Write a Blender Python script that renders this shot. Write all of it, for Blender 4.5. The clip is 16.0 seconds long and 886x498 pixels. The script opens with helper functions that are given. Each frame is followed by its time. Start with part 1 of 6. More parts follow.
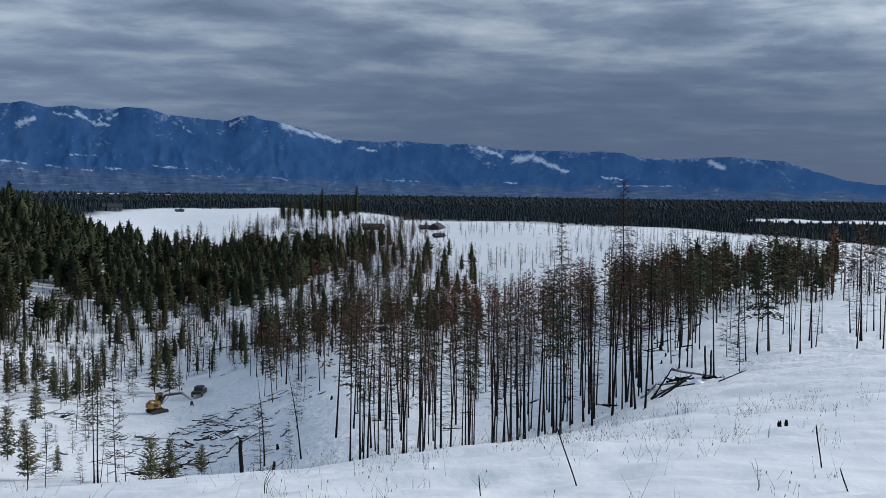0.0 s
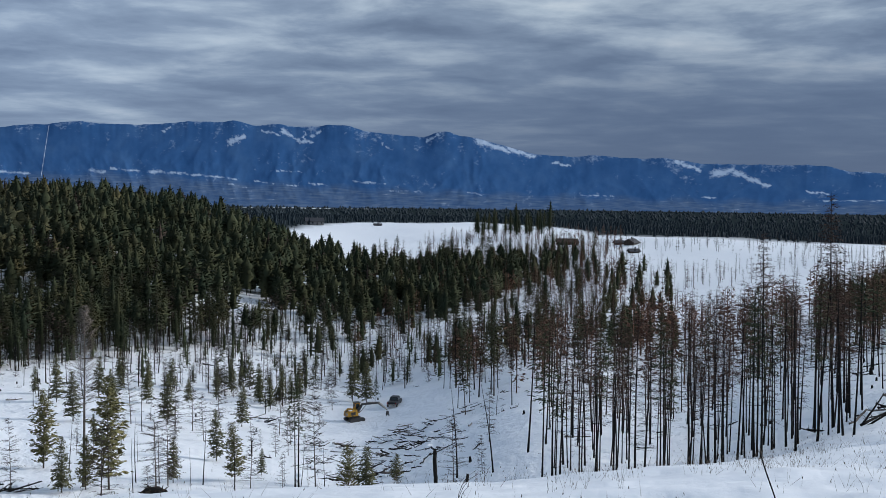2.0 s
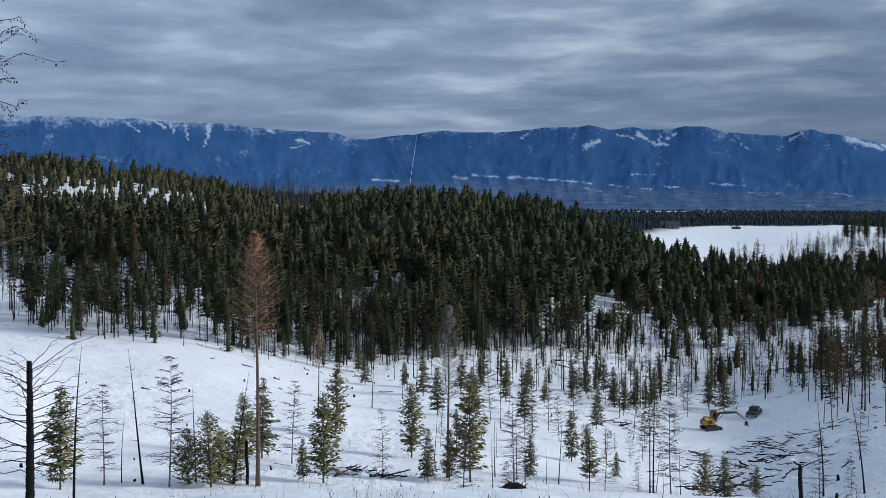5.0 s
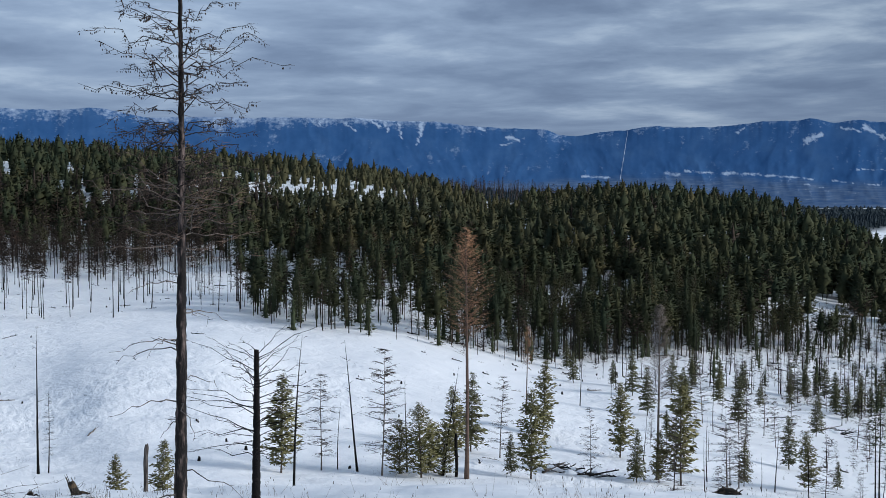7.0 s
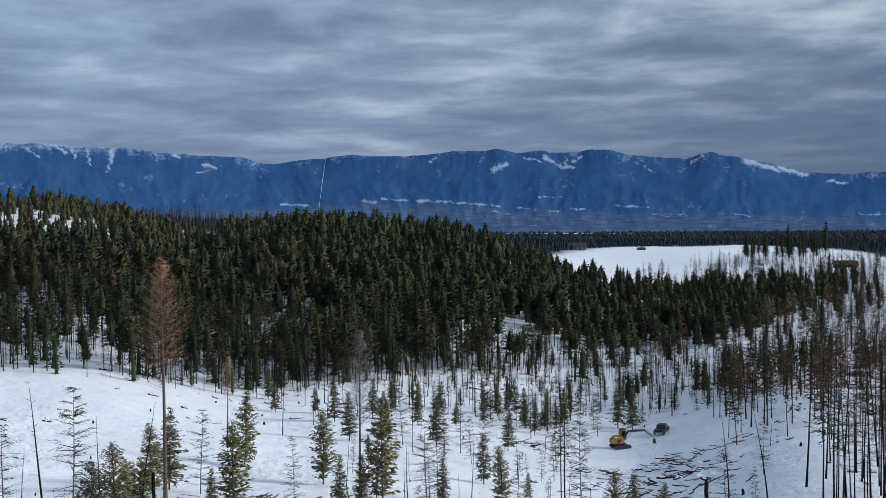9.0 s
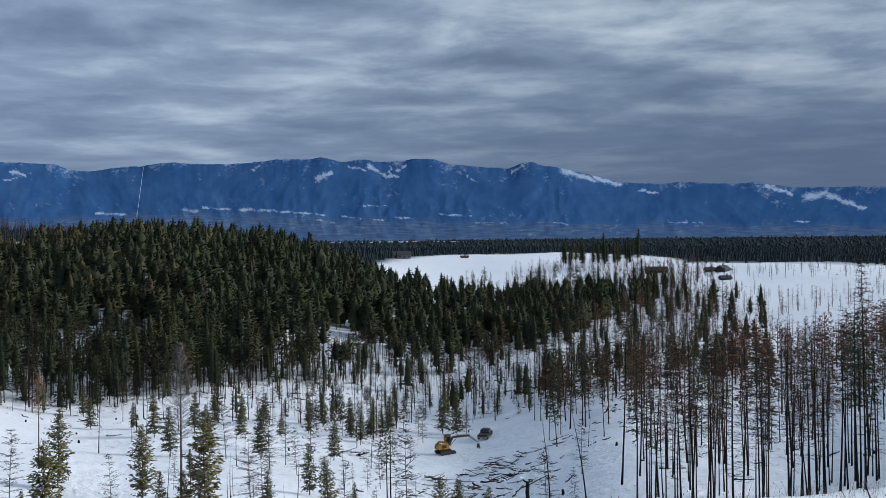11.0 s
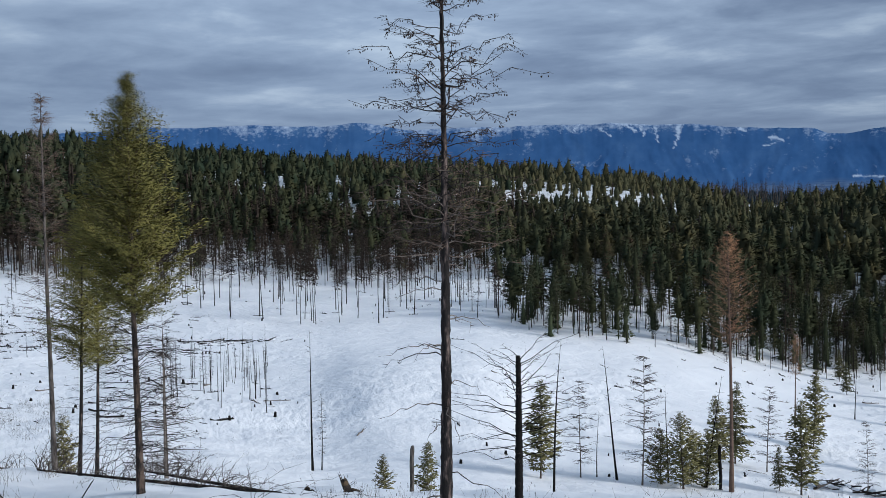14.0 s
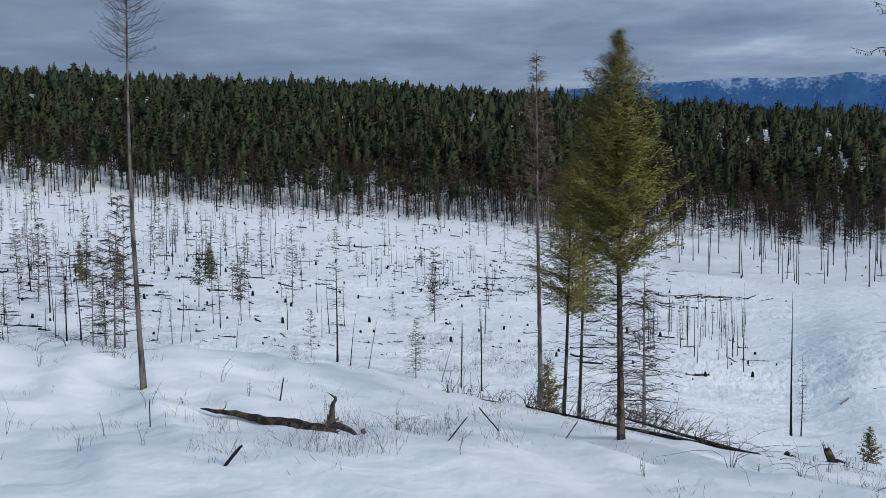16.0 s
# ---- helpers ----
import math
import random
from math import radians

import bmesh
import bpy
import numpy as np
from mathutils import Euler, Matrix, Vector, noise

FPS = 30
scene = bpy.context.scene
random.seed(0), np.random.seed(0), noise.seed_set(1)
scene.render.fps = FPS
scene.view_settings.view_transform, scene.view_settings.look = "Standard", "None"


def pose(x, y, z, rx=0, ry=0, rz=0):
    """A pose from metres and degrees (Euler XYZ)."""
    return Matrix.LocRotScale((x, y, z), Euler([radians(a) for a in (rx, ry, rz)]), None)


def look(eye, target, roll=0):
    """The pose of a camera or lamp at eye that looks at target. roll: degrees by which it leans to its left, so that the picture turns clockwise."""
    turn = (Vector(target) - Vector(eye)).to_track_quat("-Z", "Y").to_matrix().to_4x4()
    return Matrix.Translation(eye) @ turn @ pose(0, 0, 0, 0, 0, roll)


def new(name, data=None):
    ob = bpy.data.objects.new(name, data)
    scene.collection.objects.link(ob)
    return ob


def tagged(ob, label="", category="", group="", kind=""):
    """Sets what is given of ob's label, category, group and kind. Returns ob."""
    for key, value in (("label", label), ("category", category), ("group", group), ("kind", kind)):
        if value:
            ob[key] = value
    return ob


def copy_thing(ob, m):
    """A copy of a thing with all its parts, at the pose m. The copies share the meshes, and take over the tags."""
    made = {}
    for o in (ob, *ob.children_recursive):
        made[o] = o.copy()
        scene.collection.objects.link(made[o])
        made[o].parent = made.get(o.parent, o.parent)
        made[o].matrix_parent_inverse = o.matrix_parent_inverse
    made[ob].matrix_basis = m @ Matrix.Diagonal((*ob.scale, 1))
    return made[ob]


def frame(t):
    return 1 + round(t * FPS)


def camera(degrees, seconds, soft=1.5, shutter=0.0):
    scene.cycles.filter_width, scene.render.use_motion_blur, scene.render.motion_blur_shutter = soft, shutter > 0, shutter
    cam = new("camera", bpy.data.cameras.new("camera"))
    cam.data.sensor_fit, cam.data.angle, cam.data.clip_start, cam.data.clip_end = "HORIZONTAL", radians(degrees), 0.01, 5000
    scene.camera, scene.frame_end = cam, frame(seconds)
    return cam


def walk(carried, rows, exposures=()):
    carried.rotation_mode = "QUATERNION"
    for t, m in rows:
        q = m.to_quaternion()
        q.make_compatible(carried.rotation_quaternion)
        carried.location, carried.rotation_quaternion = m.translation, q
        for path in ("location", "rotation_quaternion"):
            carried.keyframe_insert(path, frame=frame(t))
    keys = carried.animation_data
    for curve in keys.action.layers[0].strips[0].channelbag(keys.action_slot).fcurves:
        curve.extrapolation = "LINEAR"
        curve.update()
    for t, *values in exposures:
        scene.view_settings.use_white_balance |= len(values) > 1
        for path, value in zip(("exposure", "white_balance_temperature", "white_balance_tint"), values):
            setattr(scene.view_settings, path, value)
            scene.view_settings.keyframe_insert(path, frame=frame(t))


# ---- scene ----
# ---- camera ----
cam = camera(44.66, 16.0, soft=0.85)
EYE = 1.6      # the eye above the snow underfoot
ARM = 0.3      # the camera swings about the body at arm's length
# seconds, bearing to the left, pitch, roll (degrees)
TURNS = [
    (0.0, 0.00, -3.37, -0.76), (0.5, 2.47, -3.15, -0.84), (1.0, 5.02, -2.98, -0.82), (1.5, 7.61, -2.80, -0.76),
    (2.0, 10.25, -2.72, -0.74), (2.5, 12.92, -2.73, -0.64), (3.0, 15.76, -2.80, -0.56), (3.5, 18.80, -2.81, -0.40),
    (4.0, 21.95, -2.73, -0.21), (4.5, 25.30, -2.65, -0.04), (5.0, 28.90, -2.66, -0.08), (5.2, 30.40, -2.65, -0.02),
    (5.55, 33.05, -2.68, 0.02), (5.9, 35.66, -2.74, 0.01), (6.25, 37.91, -2.81, -0.02), (6.6, 39.46, -2.85, -0.03),
    (6.95, 39.99, -2.84, -0.02), (7.3, 39.17, -2.74, 0.03), (7.5, 38.01, -2.60, 0.10), (8.0, 33.88, -2.14, 0.39),
    (8.5, 28.98, -1.72, 0.48), (9.0, 24.10, -1.42, 0.46), (9.5, 19.39, -1.23, 0.50), (9.7, 17.58, -1.14, 0.47),
    (10.05, 15.00, -1.04, 0.47), (10.4, 13.77, -1.00, 0.51), (10.75, 13.90, -1.01, 0.58), (11.1, 15.38, -1.06, 0.66),
    (11.45, 18.21, -1.14, 0.76), (11.8, 22.40, -1.24, 0.87), (12.0, 25.27, -1.34, 0.98), (12.5, 32.82, -1.57, 1.12),
    (13.0, 40.19, -1.78, 1.24), (13.5, 46.98, -1.97, 1.33), (14.0, 53.46, -2.35, 1.19), (14.5, 58.97, -2.84, 1.04),
    (15.0, 64.62, -3.39, 0.84), (15.5, 71.11, -3.93, 0.83), (16.0, 78.55, -4.29, 0.90),
]
walk(cam, [(t, pose(-ARM * math.sin(radians(a)), ARM * (math.cos(radians(a)) - 1), EYE, 90 + p, r, a)) for t, a, p, r in TURNS], [(0.0, -0.08, 6400, 10), (2.0, 0.02, 6350, 10), (4.5, 0.0, 6250, 10), (14.5, 0.0, 6300, 10), (16.0, -0.14, 6300, 10)])

# ---- sky and sun ----
SUN_BEARING, SUN_HEIGHT = -60.0, 21.0    # degrees to the left of the first view, and above the horizon


def node(tree, kind, values=(), **settings):
    """A shader node with its settings; values: pairs of input and a value or a socket to link."""
    n = tree.nodes.new(kind)
    for key, value in settings.items():
        setattr(n, key, value)
    for key, value in values:
        if hasattr(value, "is_output"):
            tree.links.new(value, n.inputs[key])
        else:
            n.inputs[key].default_value = value
    return n


def ramp(tree, fac, *stops):
    n = node(tree, "ShaderNodeValToRGB", [(0, fac)])
    while len(n.color_ramp.elements) < len(stops):
        n.color_ramp.elements.new(0.5)
    for e, (at, colour) in zip(n.color_ramp.elements, stops):
        e.position, e.color = at, (*colour, 1) if len(colour) == 3 else (colour[0],) * 3 + (1,)
    return n.outputs[0]


def mth(tree, op, a, b=0.0, c=0.0):
    return node(tree, "ShaderNodeMath", [(0, a), (1, b), (2, c)], operation=op).outputs[0]


def mix(tree, fac, a, b, blend="MIX"):
    return node(tree, "ShaderNodeMix", [(0, fac), (6, a), (7, b)], data_type="RGBA", blend_type=blend).outputs[2]


world = bpy.data.worlds.new("overcast_sky")
scene.world = world
world.use_nodes = True
wt = world.node_tree
wt.nodes.clear()
way = node(wt, "ShaderNodeTexCoord").outputs["Generated"]
part_of = node(wt, "ShaderNodeSeparateXYZ", [(0, way)])
up = mth(wt, "MAXIMUM", part_of.outputs[2], 0.0)
over = mth(wt, "ADD", up, 0.075)
sheet = node(wt, "ShaderNodeCombineXYZ", [(0, mth(wt, "DIVIDE", part_of.outputs[0], over)), (1, mth(wt, "DIVIDE", part_of.outputs[1], over))]).outputs[0]
banks = node(wt, "ShaderNodeTexNoise", [("Vector", sheet), ("Scale", 0.55), ("Detail", 2.0), ("Roughness", 0.45), ("Distortion", 0.4)]).outputs[0]
rolls = node(wt, "ShaderNodeTexNoise", [("Vector", sheet), ("Scale", 1.7), ("Detail", 7.0), ("Roughness", 0.56), ("Distortion", 0.2)]).outputs[0]
cover = mth(wt, "ADD", mth(wt, "MULTIPLY", banks, 0.42), mth(wt, "MULTIPLY", rolls, 0.58))
# the sheet is thinner and more broken towards the sun
round_sky = mth(wt, "ARCTAN2", mth(wt, "MULTIPLY", part_of.outputs[0], -1.0), part_of.outputs[1])
sunward = mth(wt, "COSINE", mth(wt, "SUBTRACT", round_sky, radians(SUN_BEARING)))
cover = mth(wt, "ADD", cover, mth(wt, "MULTIPLY", mth(wt, "MINIMUM", up, 0.17), mth(wt, "MULTIPLY_ADD", mth(wt, "MAXIMUM", sunward, 0.0), 0.55, 0.25)))
cover = mth(wt, "MULTIPLY_ADD", mth(wt, "SUBTRACT", cover, 0.52), mth(wt, "MULTIPLY_ADD", sunward, 0.40, 0.82), 0.52)
cloud = ramp(wt, cover, (0.38, (0.114, 0.160, 0.250)), (0.47, (0.174, 0.237, 0.348)), (0.55, (0.268, 0.350, 0.475)), (0.64, (0.49, 0.59, 0.70)), (0.78, (0.86, 0.93, 0.98)))
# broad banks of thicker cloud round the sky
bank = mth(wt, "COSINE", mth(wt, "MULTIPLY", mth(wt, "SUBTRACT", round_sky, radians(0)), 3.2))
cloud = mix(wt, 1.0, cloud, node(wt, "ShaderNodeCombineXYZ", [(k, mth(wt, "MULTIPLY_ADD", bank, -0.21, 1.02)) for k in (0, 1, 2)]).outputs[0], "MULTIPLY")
# thin haze under the cloud sheet, towards the rim of the sky
cloud = mix(wt, ramp(wt, up, (0.0, (0.8,)), (0.18, (0.0,))), cloud, (0.168, 0.232, 0.352, 1))
veil = mth(wt, "MULTIPLY", ramp(wt, up, (0.0, (0.90,)), (0.080, (0.72,)), (0.150, (0.0,))), ramp(wt, sunward, (0.05, (0.0,)), (0.50, (1.0,))))
cloud = mix(wt, veil, cloud, (0.072, 0.112, 0.202, 1))
blue = node(wt, "ShaderNodeTexSky", sky_type="NISHITA", sun_disc=False, sun_elevation=radians(SUN_HEIGHT), sun_rotation=radians(-SUN_BEARING), altitude=1000.0)
clear = mix(wt, 1.0, blue.outputs[0], (0.09, 0.09, 0.09, 1), "MULTIPLY")
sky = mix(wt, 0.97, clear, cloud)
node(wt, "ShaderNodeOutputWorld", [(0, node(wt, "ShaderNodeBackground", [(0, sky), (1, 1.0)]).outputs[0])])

sun = new("sun", bpy.data.lights.new("sun", "SUN"))
sun.data.energy, sun.data.angle, sun.data.color = 3.3, radians(16), (1.0, 0.97, 0.93)
sb, sh = radians(SUN_BEARING), radians(SUN_HEIGHT)
sun.matrix_world = look((-math.sin(sb) * math.cos(sh) * 100, math.cos(sb) * math.cos(sh) * 100, math.sin(sh) * 100), (0, 0, 0))


# ---- materials ----
def material(name, colour, rough=0.8, vary=0.25, scale=3.0, fine=40.0, bump=0.0, second=None, share=(0.45, 0.62), object_random=0.0, spec=0.3, metal=0.0, stretch=1.0):
    """A surface with grain at two sizes; second: a colour that takes over where the broad noise is high."""
    m = bpy.data.materials.new(name)
    m.use_nodes = True
    t = m.node_tree
    shader = t.nodes["Principled BSDF"]
    place = node(t, "ShaderNodeNewGeometry").outputs["Position"] if object_random == 0 else node(t, "ShaderNodeTexCoord").outputs["Object"]
    if stretch != 1:
        place = node(t, "ShaderNodeVectorMath", [(0, place), (1, (1, 1, stretch))], operation="MULTIPLY").outputs[0]
    broad = node(t, "ShaderNodeTexNoise", [("Vector", place), ("Scale", scale), ("Detail", 5.0), ("Roughness", 0.6)]).outputs[0]
    grain = node(t, "ShaderNodeTexNoise", [("Vector", place), ("Scale", fine), ("Detail", 4.0)]).outputs[0]
    c = (*colour, 1)
    if second:
        c = mix(t, ramp(t, broad, (share[0], (0,)), (share[1], (1,))), c, (*second, 1))
    value = mth(t, "ADD", 1 - vary, mth(t, "MULTIPLY", mth(t, "ADD", broad, grain), vary))
    if object_random:
        value = mth(t, "MULTIPLY", value, mth(t, "MULTIPLY_ADD", node(t, "ShaderNodeObjectInfo").outputs["Random"], object_random, 1 - object_random / 2))
    c = node(t, "ShaderNodeHueSaturation", [("Value", value), ("Color", c)]).outputs[0]
    t.links.new(c, shader.inputs["Base Color"])
    shader.inputs["Roughness"].default_value = rough
    shader.inputs["Specular IOR Level"].default_value = spec
    shader.inputs["Metallic"].default_value = metal
    if bump:
        b = node(t, "ShaderNodeBump", [("Strength", bump), ("Distance", 0.02), ("Height", mth(t, "ADD", broad, grain))])
        t.links.new(b.outputs[0], shader.inputs["Normal"])
    return m


def foliage(name, colour, other, sway=0.5, object_random=0.5):
    """Needles: each spray has its own tone, each tree its own share of the other colour."""
    m = bpy.data.materials.new(name)
    m.use_nodes = True
    t = m.node_tree
    shader = t.nodes["Principled BSDF"]
    geo = node(t, "ShaderNodeNewGeometry")
    stand = node(t, "ShaderNodeTexNoise", [("Vector", geo.outputs["Position"]), ("Scale", 0.13), ("Detail", 3.0)]).outputs[0]
    who = node(t, "ShaderNodeObjectInfo").outputs["Random"]
    tone = mth(t, "ADD", mth(t, "MULTIPLY", who, object_random), mth(t, "MULTIPLY", ramp(t, stand, (0.35, (0,)), (0.65, (1,))), 1 - object_random))
    c = mix(t, tone, (*colour, 1), (*other, 1))
    v = mth(t, "MULTIPLY_ADD", geo.outputs["Random Per Island"], sway, 1 - sway / 2)
    c = node(t, "ShaderNodeHueSaturation", [("Value", v), ("Color", c)]).outputs[0]
    t.links.new(c, shader.inputs["Base Color"])
    shader.inputs["Roughness"].default_value = 0.8
    shader.inputs["Specular IOR Level"].default_value = 0.03
    return m


def snow_material():
    """Wind-packed snow; far out on the plain it lies between dark woods."""
    m = bpy.data.materials.new("snow")
    m.use_nodes = True
    t = m.node_tree
    shader = t.nodes["Principled BSDF"]
    at = node(t, "ShaderNodeNewGeometry").outputs["Position"]
    drift = node(t, "ShaderNodeTexNoise", [("Vector", at), ("Scale", 0.22), ("Detail", 5.0), ("Roughness", 0.55)]).outputs[0]
    crust = node(t, "ShaderNodeTexNoise", [("Vector", at), ("Scale", 3.5), ("Detail", 6.0), ("Roughness", 0.6)]).outputs[0]
    c = mix(t, mth(t, "MULTIPLY", drift, 0.8), (0.87, 0.89, 0.915, 1), (0.78, 0.805, 0.85, 1))
    litter = node(t, "ShaderNodeTexNoise", [("Vector", at), ("Scale", 0.9), ("Detail", 8.0), ("Roughness", 0.75)]).outputs[0]
    c = mix(t, ramp(t, litter, (0.68, (0,)), (0.78, (0.5,))), c, (0.16, 0.13, 0.11, 1))
    # heath, brush and far woods on the plain
    wood = node(t, "ShaderNodeAttribute", attribute_name="wooded").outputs["Fac"]
    tufts = node(t, "ShaderNodeTexNoise", [("Vector", at), ("Scale", 0.05), ("Detail", 8.0), ("Roughness", 0.7)]).outputs[0]
    c = mix(t, wood, c, ramp(t, tufts, (0.35, (0.014, 0.022, 0.024)), (0.66, (0.030, 0.038, 0.040)), (0.80, (0.045, 0.050, 0.058))))
    t.links.new(c, shader.inputs["Base Color"])
    shader.inputs["Roughness"].default_value = 0.55
    t.links.new(mth(t, "MULTIPLY_ADD", wood, -0.25, 0.25), shader.inputs["Specular IOR Level"])
    ripple = node(t, "ShaderNodeTexNoise", [("Vector", at), ("Scale", 0.95), ("Detail", 4.0), ("Roughness", 0.5), ("Distortion", 0.6)]).outputs[0]
    axes = node(t, "ShaderNodeSeparateXYZ", [(0, at)])
    away = node(t, "ShaderNodeVectorMath", [(0, at)], operation="LENGTH").outputs["Value"]
    furrow = node(t, "ShaderNodeCombineXYZ", [(0, mth(t, "MULTIPLY", mth(t, "ARCTAN2", axes.outputs[0], axes.outputs[1]), 120.0)), (1, mth(t, "MULTIPLY", away, 0.28))]).outputs[0]
    drift_wide = node(t, "ShaderNodeTexNoise", [("Vector", at), ("Scale", 0.028), ("Detail", 2.0)]).outputs[0]
    dimple = node(t, "ShaderNodeTexNoise", [("Vector", furrow), ("Scale", 0.9), ("Detail", 3.0), ("Roughness", 0.5), ("Distortion", 0.25)]).outputs[0]
    thawed = ramp(t, mth(t, "MULTIPLY", away, 0.01), (0.45, (0,)), (0.90, (0.75,)))
    ripple = mth(t, "ADD", ripple, mth(t, "MULTIPLY", mth(t, "MULTIPLY", dimple, mth(t, "MULTIPLY", thawed, ramp(t, drift_wide, (0.42, (0.15,)), (0.62, (1,))))), 4.2))
    high = mth(t, "ADD", mth(t, "MULTIPLY", mth(t, "ADD", drift, mth(t, "MULTIPLY", ripple, 0.22)), mth(t, "ADD", thawed, 0.40)), mth(t, "MULTIPLY", crust, 0.05))
    t.links.new(node(t, "ShaderNodeBump", [("Strength", 0.8), ("Distance", 0.55), ("Height", high)]).outputs[0], shader.inputs["Normal"])
    return m


def range_material():
    """Forested mountains a long way off, snow on the tops and clearings; distance haze is put into the colours as blue.
    """
    m = bpy.data.materials.new("hazed_mountain_forest")
    m.use_nodes = True
    t = m.node_tree
    shader = t.nodes["Principled BSDF"]
    at = node(t, "ShaderNodeNewGeometry").outputs["Position"]
    axes = node(t, "ShaderNodeSeparateXYZ", [(0, at)])
    at = node(t, "ShaderNodeCombineXYZ", [(0, mth(t, "MULTIPLY", mth(t, "ARCTAN2", axes.outputs[0], axes.outputs[1]), 4000.0)), (1, axes.outputs[2])]).outputs[0]
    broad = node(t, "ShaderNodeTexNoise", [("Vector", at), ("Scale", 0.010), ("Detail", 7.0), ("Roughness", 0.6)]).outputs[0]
    # forest colours with the blue haze of distance mixed in
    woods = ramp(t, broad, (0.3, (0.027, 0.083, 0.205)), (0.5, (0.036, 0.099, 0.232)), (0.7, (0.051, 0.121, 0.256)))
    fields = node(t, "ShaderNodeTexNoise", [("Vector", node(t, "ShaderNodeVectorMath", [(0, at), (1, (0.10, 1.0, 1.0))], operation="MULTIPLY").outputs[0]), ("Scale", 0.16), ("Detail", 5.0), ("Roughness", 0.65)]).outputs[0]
    # fields, paled by the same haze in their colour
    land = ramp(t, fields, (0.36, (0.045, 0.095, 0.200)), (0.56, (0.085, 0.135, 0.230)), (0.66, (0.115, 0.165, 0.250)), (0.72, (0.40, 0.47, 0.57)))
    woods = mix(t, node(t, "ShaderNodeAttribute", attribute_name="hazed_farmland").outputs["Fac"], woods, land)
    lie = node(t, "ShaderNodeAttribute", attribute_name="snow_lie").outputs["Fac"]
    speck = node(t, "ShaderNodeTexNoise", [("Vector", at), ("Scale", 0.07), ("Detail", 4.0), ("Roughness", 0.65)]).outputs[0]
    thin = mth(t, "MULTIPLY_ADD", speck, 1.0, -0.50)
    cover = ramp(t, mth(t, "ADD", lie, thin), (0.34, (0,)), (0.78, (1,)))
    # snow, its colour dulled to haze blue
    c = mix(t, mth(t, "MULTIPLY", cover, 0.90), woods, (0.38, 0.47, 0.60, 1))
    t.links.new(c, shader.inputs["Base Color"])
    shader.inputs["Roughness"].default_value = 1.0
    shader.inputs["Specular IOR Level"].default_value = 0.0
    return m


SNOW = snow_material()
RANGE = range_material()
# snow of the line cut, distance haze put into its colour
HAZED_SNOW = material("hazed_far_snow", (0.42, 0.50, 0.62), 1.0, 0.5, 0.02, 0.2, 0.0, (0.12, 0.19, 0.31), (0.46, 0.60))
GREEN = foliage("fir_needles", (0.032, 0.046, 0.029), (0.062, 0.070, 0.038), 0.6)
DEEP = foliage("forest_needles", (0.021, 0.033, 0.022), (0.056, 0.057, 0.029), 0.40, 0.35)
# far needles, distance haze put into the base colour as blue
HAZY = foliage("hazed_wood_needles", (0.020, 0.030, 0.039), (0.030, 0.041, 0.049), 0.2)
OLIVE = foliage("olive_pine_needles", (0.030, 0.040, 0.027), (0.078, 0.071, 0.036), 0.45, 0.3)
PINE = foliage("pine_needles", (0.190, 0.172, 0.056), (0.128, 0.128, 0.046), 0.5)
SCORCHED = foliage("scorched_needles", (0.090, 0.053, 0.039), (0.050, 0.034, 0.027), 0.7)
SINGED = foliage("singed_dark_needles", (0.050, 0.038, 0.031), (0.031, 0.026, 0.022), 0.6)
RUST = foliage("rust_brown_twigs", (0.42, 0.235, 0.140), (0.33, 0.185, 0.110), 0.5)
BROWN = foliage("dry_brown_needles", (0.125, 0.070, 0.050), (0.066, 0.043, 0.033), 0.7)
YOUNG = foliage("young_fir_needles", (0.085, 0.094, 0.054), (0.130, 0.127, 0.068), 0.6)
DULL = foliage("dull_olive_needles", (0.190, 0.172, 0.080), (0.110, 0.112, 0.056), 0.6)
BARE = foliage("bare_grey_twigs", (0.070, 0.057, 0.050), (0.045, 0.036, 0.032), 0.6)
PALETWIG = foliage("pale_grey_twigs", (0.200, 0.170, 0.150), (0.150, 0.128, 0.112), 0.5)
BARK = material("grey_brown_bark", (0.075, 0.058, 0.048), 0.95, 0.5, 2.5, 22.0, 0.8, (0.060, 0.045, 0.036), (0.40, 0.60), 0.5)
CHAR = material("charred_bark", (0.007, 0.0065, 0.0065), 0.9, 0.5, 2.2, 25.0, 0.8, (0.026, 0.021, 0.019), (0.56, 0.72), 0.5, spec=0.15)
GREYWOOD = material("weathered_grey_wood", (0.135, 0.115, 0.100), 0.9, 0.5, 2.0, 24.0, 0.6, (0.060, 0.050, 0.045), (0.48, 0.60), 0.5)
RUSTBARK = material("reddish_brown_bark", (0.12, 0.080, 0.062), 0.95, 0.5, 2.5, 22.0, 0.6, (0.075, 0.050, 0.040), (0.46, 0.62), 0.3)
CHARSTICK = foliage("charred_sticks", (0.020, 0.017, 0.016), (0.040, 0.032, 0.028), 0.6)
STRAW = foliage("dry_grass", (0.170, 0.140, 0.110), (0.110, 0.092, 0.076), 0.6)


# ---- lie of the land ----
# heights from the eye at the rings below, along bearings to the left of the first view
RINGS = [0, 20, 35, 60, 100, 150, 210, 300, 450, 620, 850, 1200, 2000, 3400, 5000]
SPOKES = {}
SPOKES[-50] = [-1.6, -4.9, -6.3, -8.2, -11, -14, -17, -22, -27, -31, -34, -38, -44, -50, -52]
SPOKES[-22] = [-1.6, -5.4, -7.2, -9.6, -12.9, -14.6, -17.6, -23, -27, -31, -34, -38, -44, -50, -52]
SPOKES[-12] = [-1.6, -5.6, -7.9, -11.2, -15.6, -19, -23, -26, -26, -22, -30, -38, -44, -50, -52]
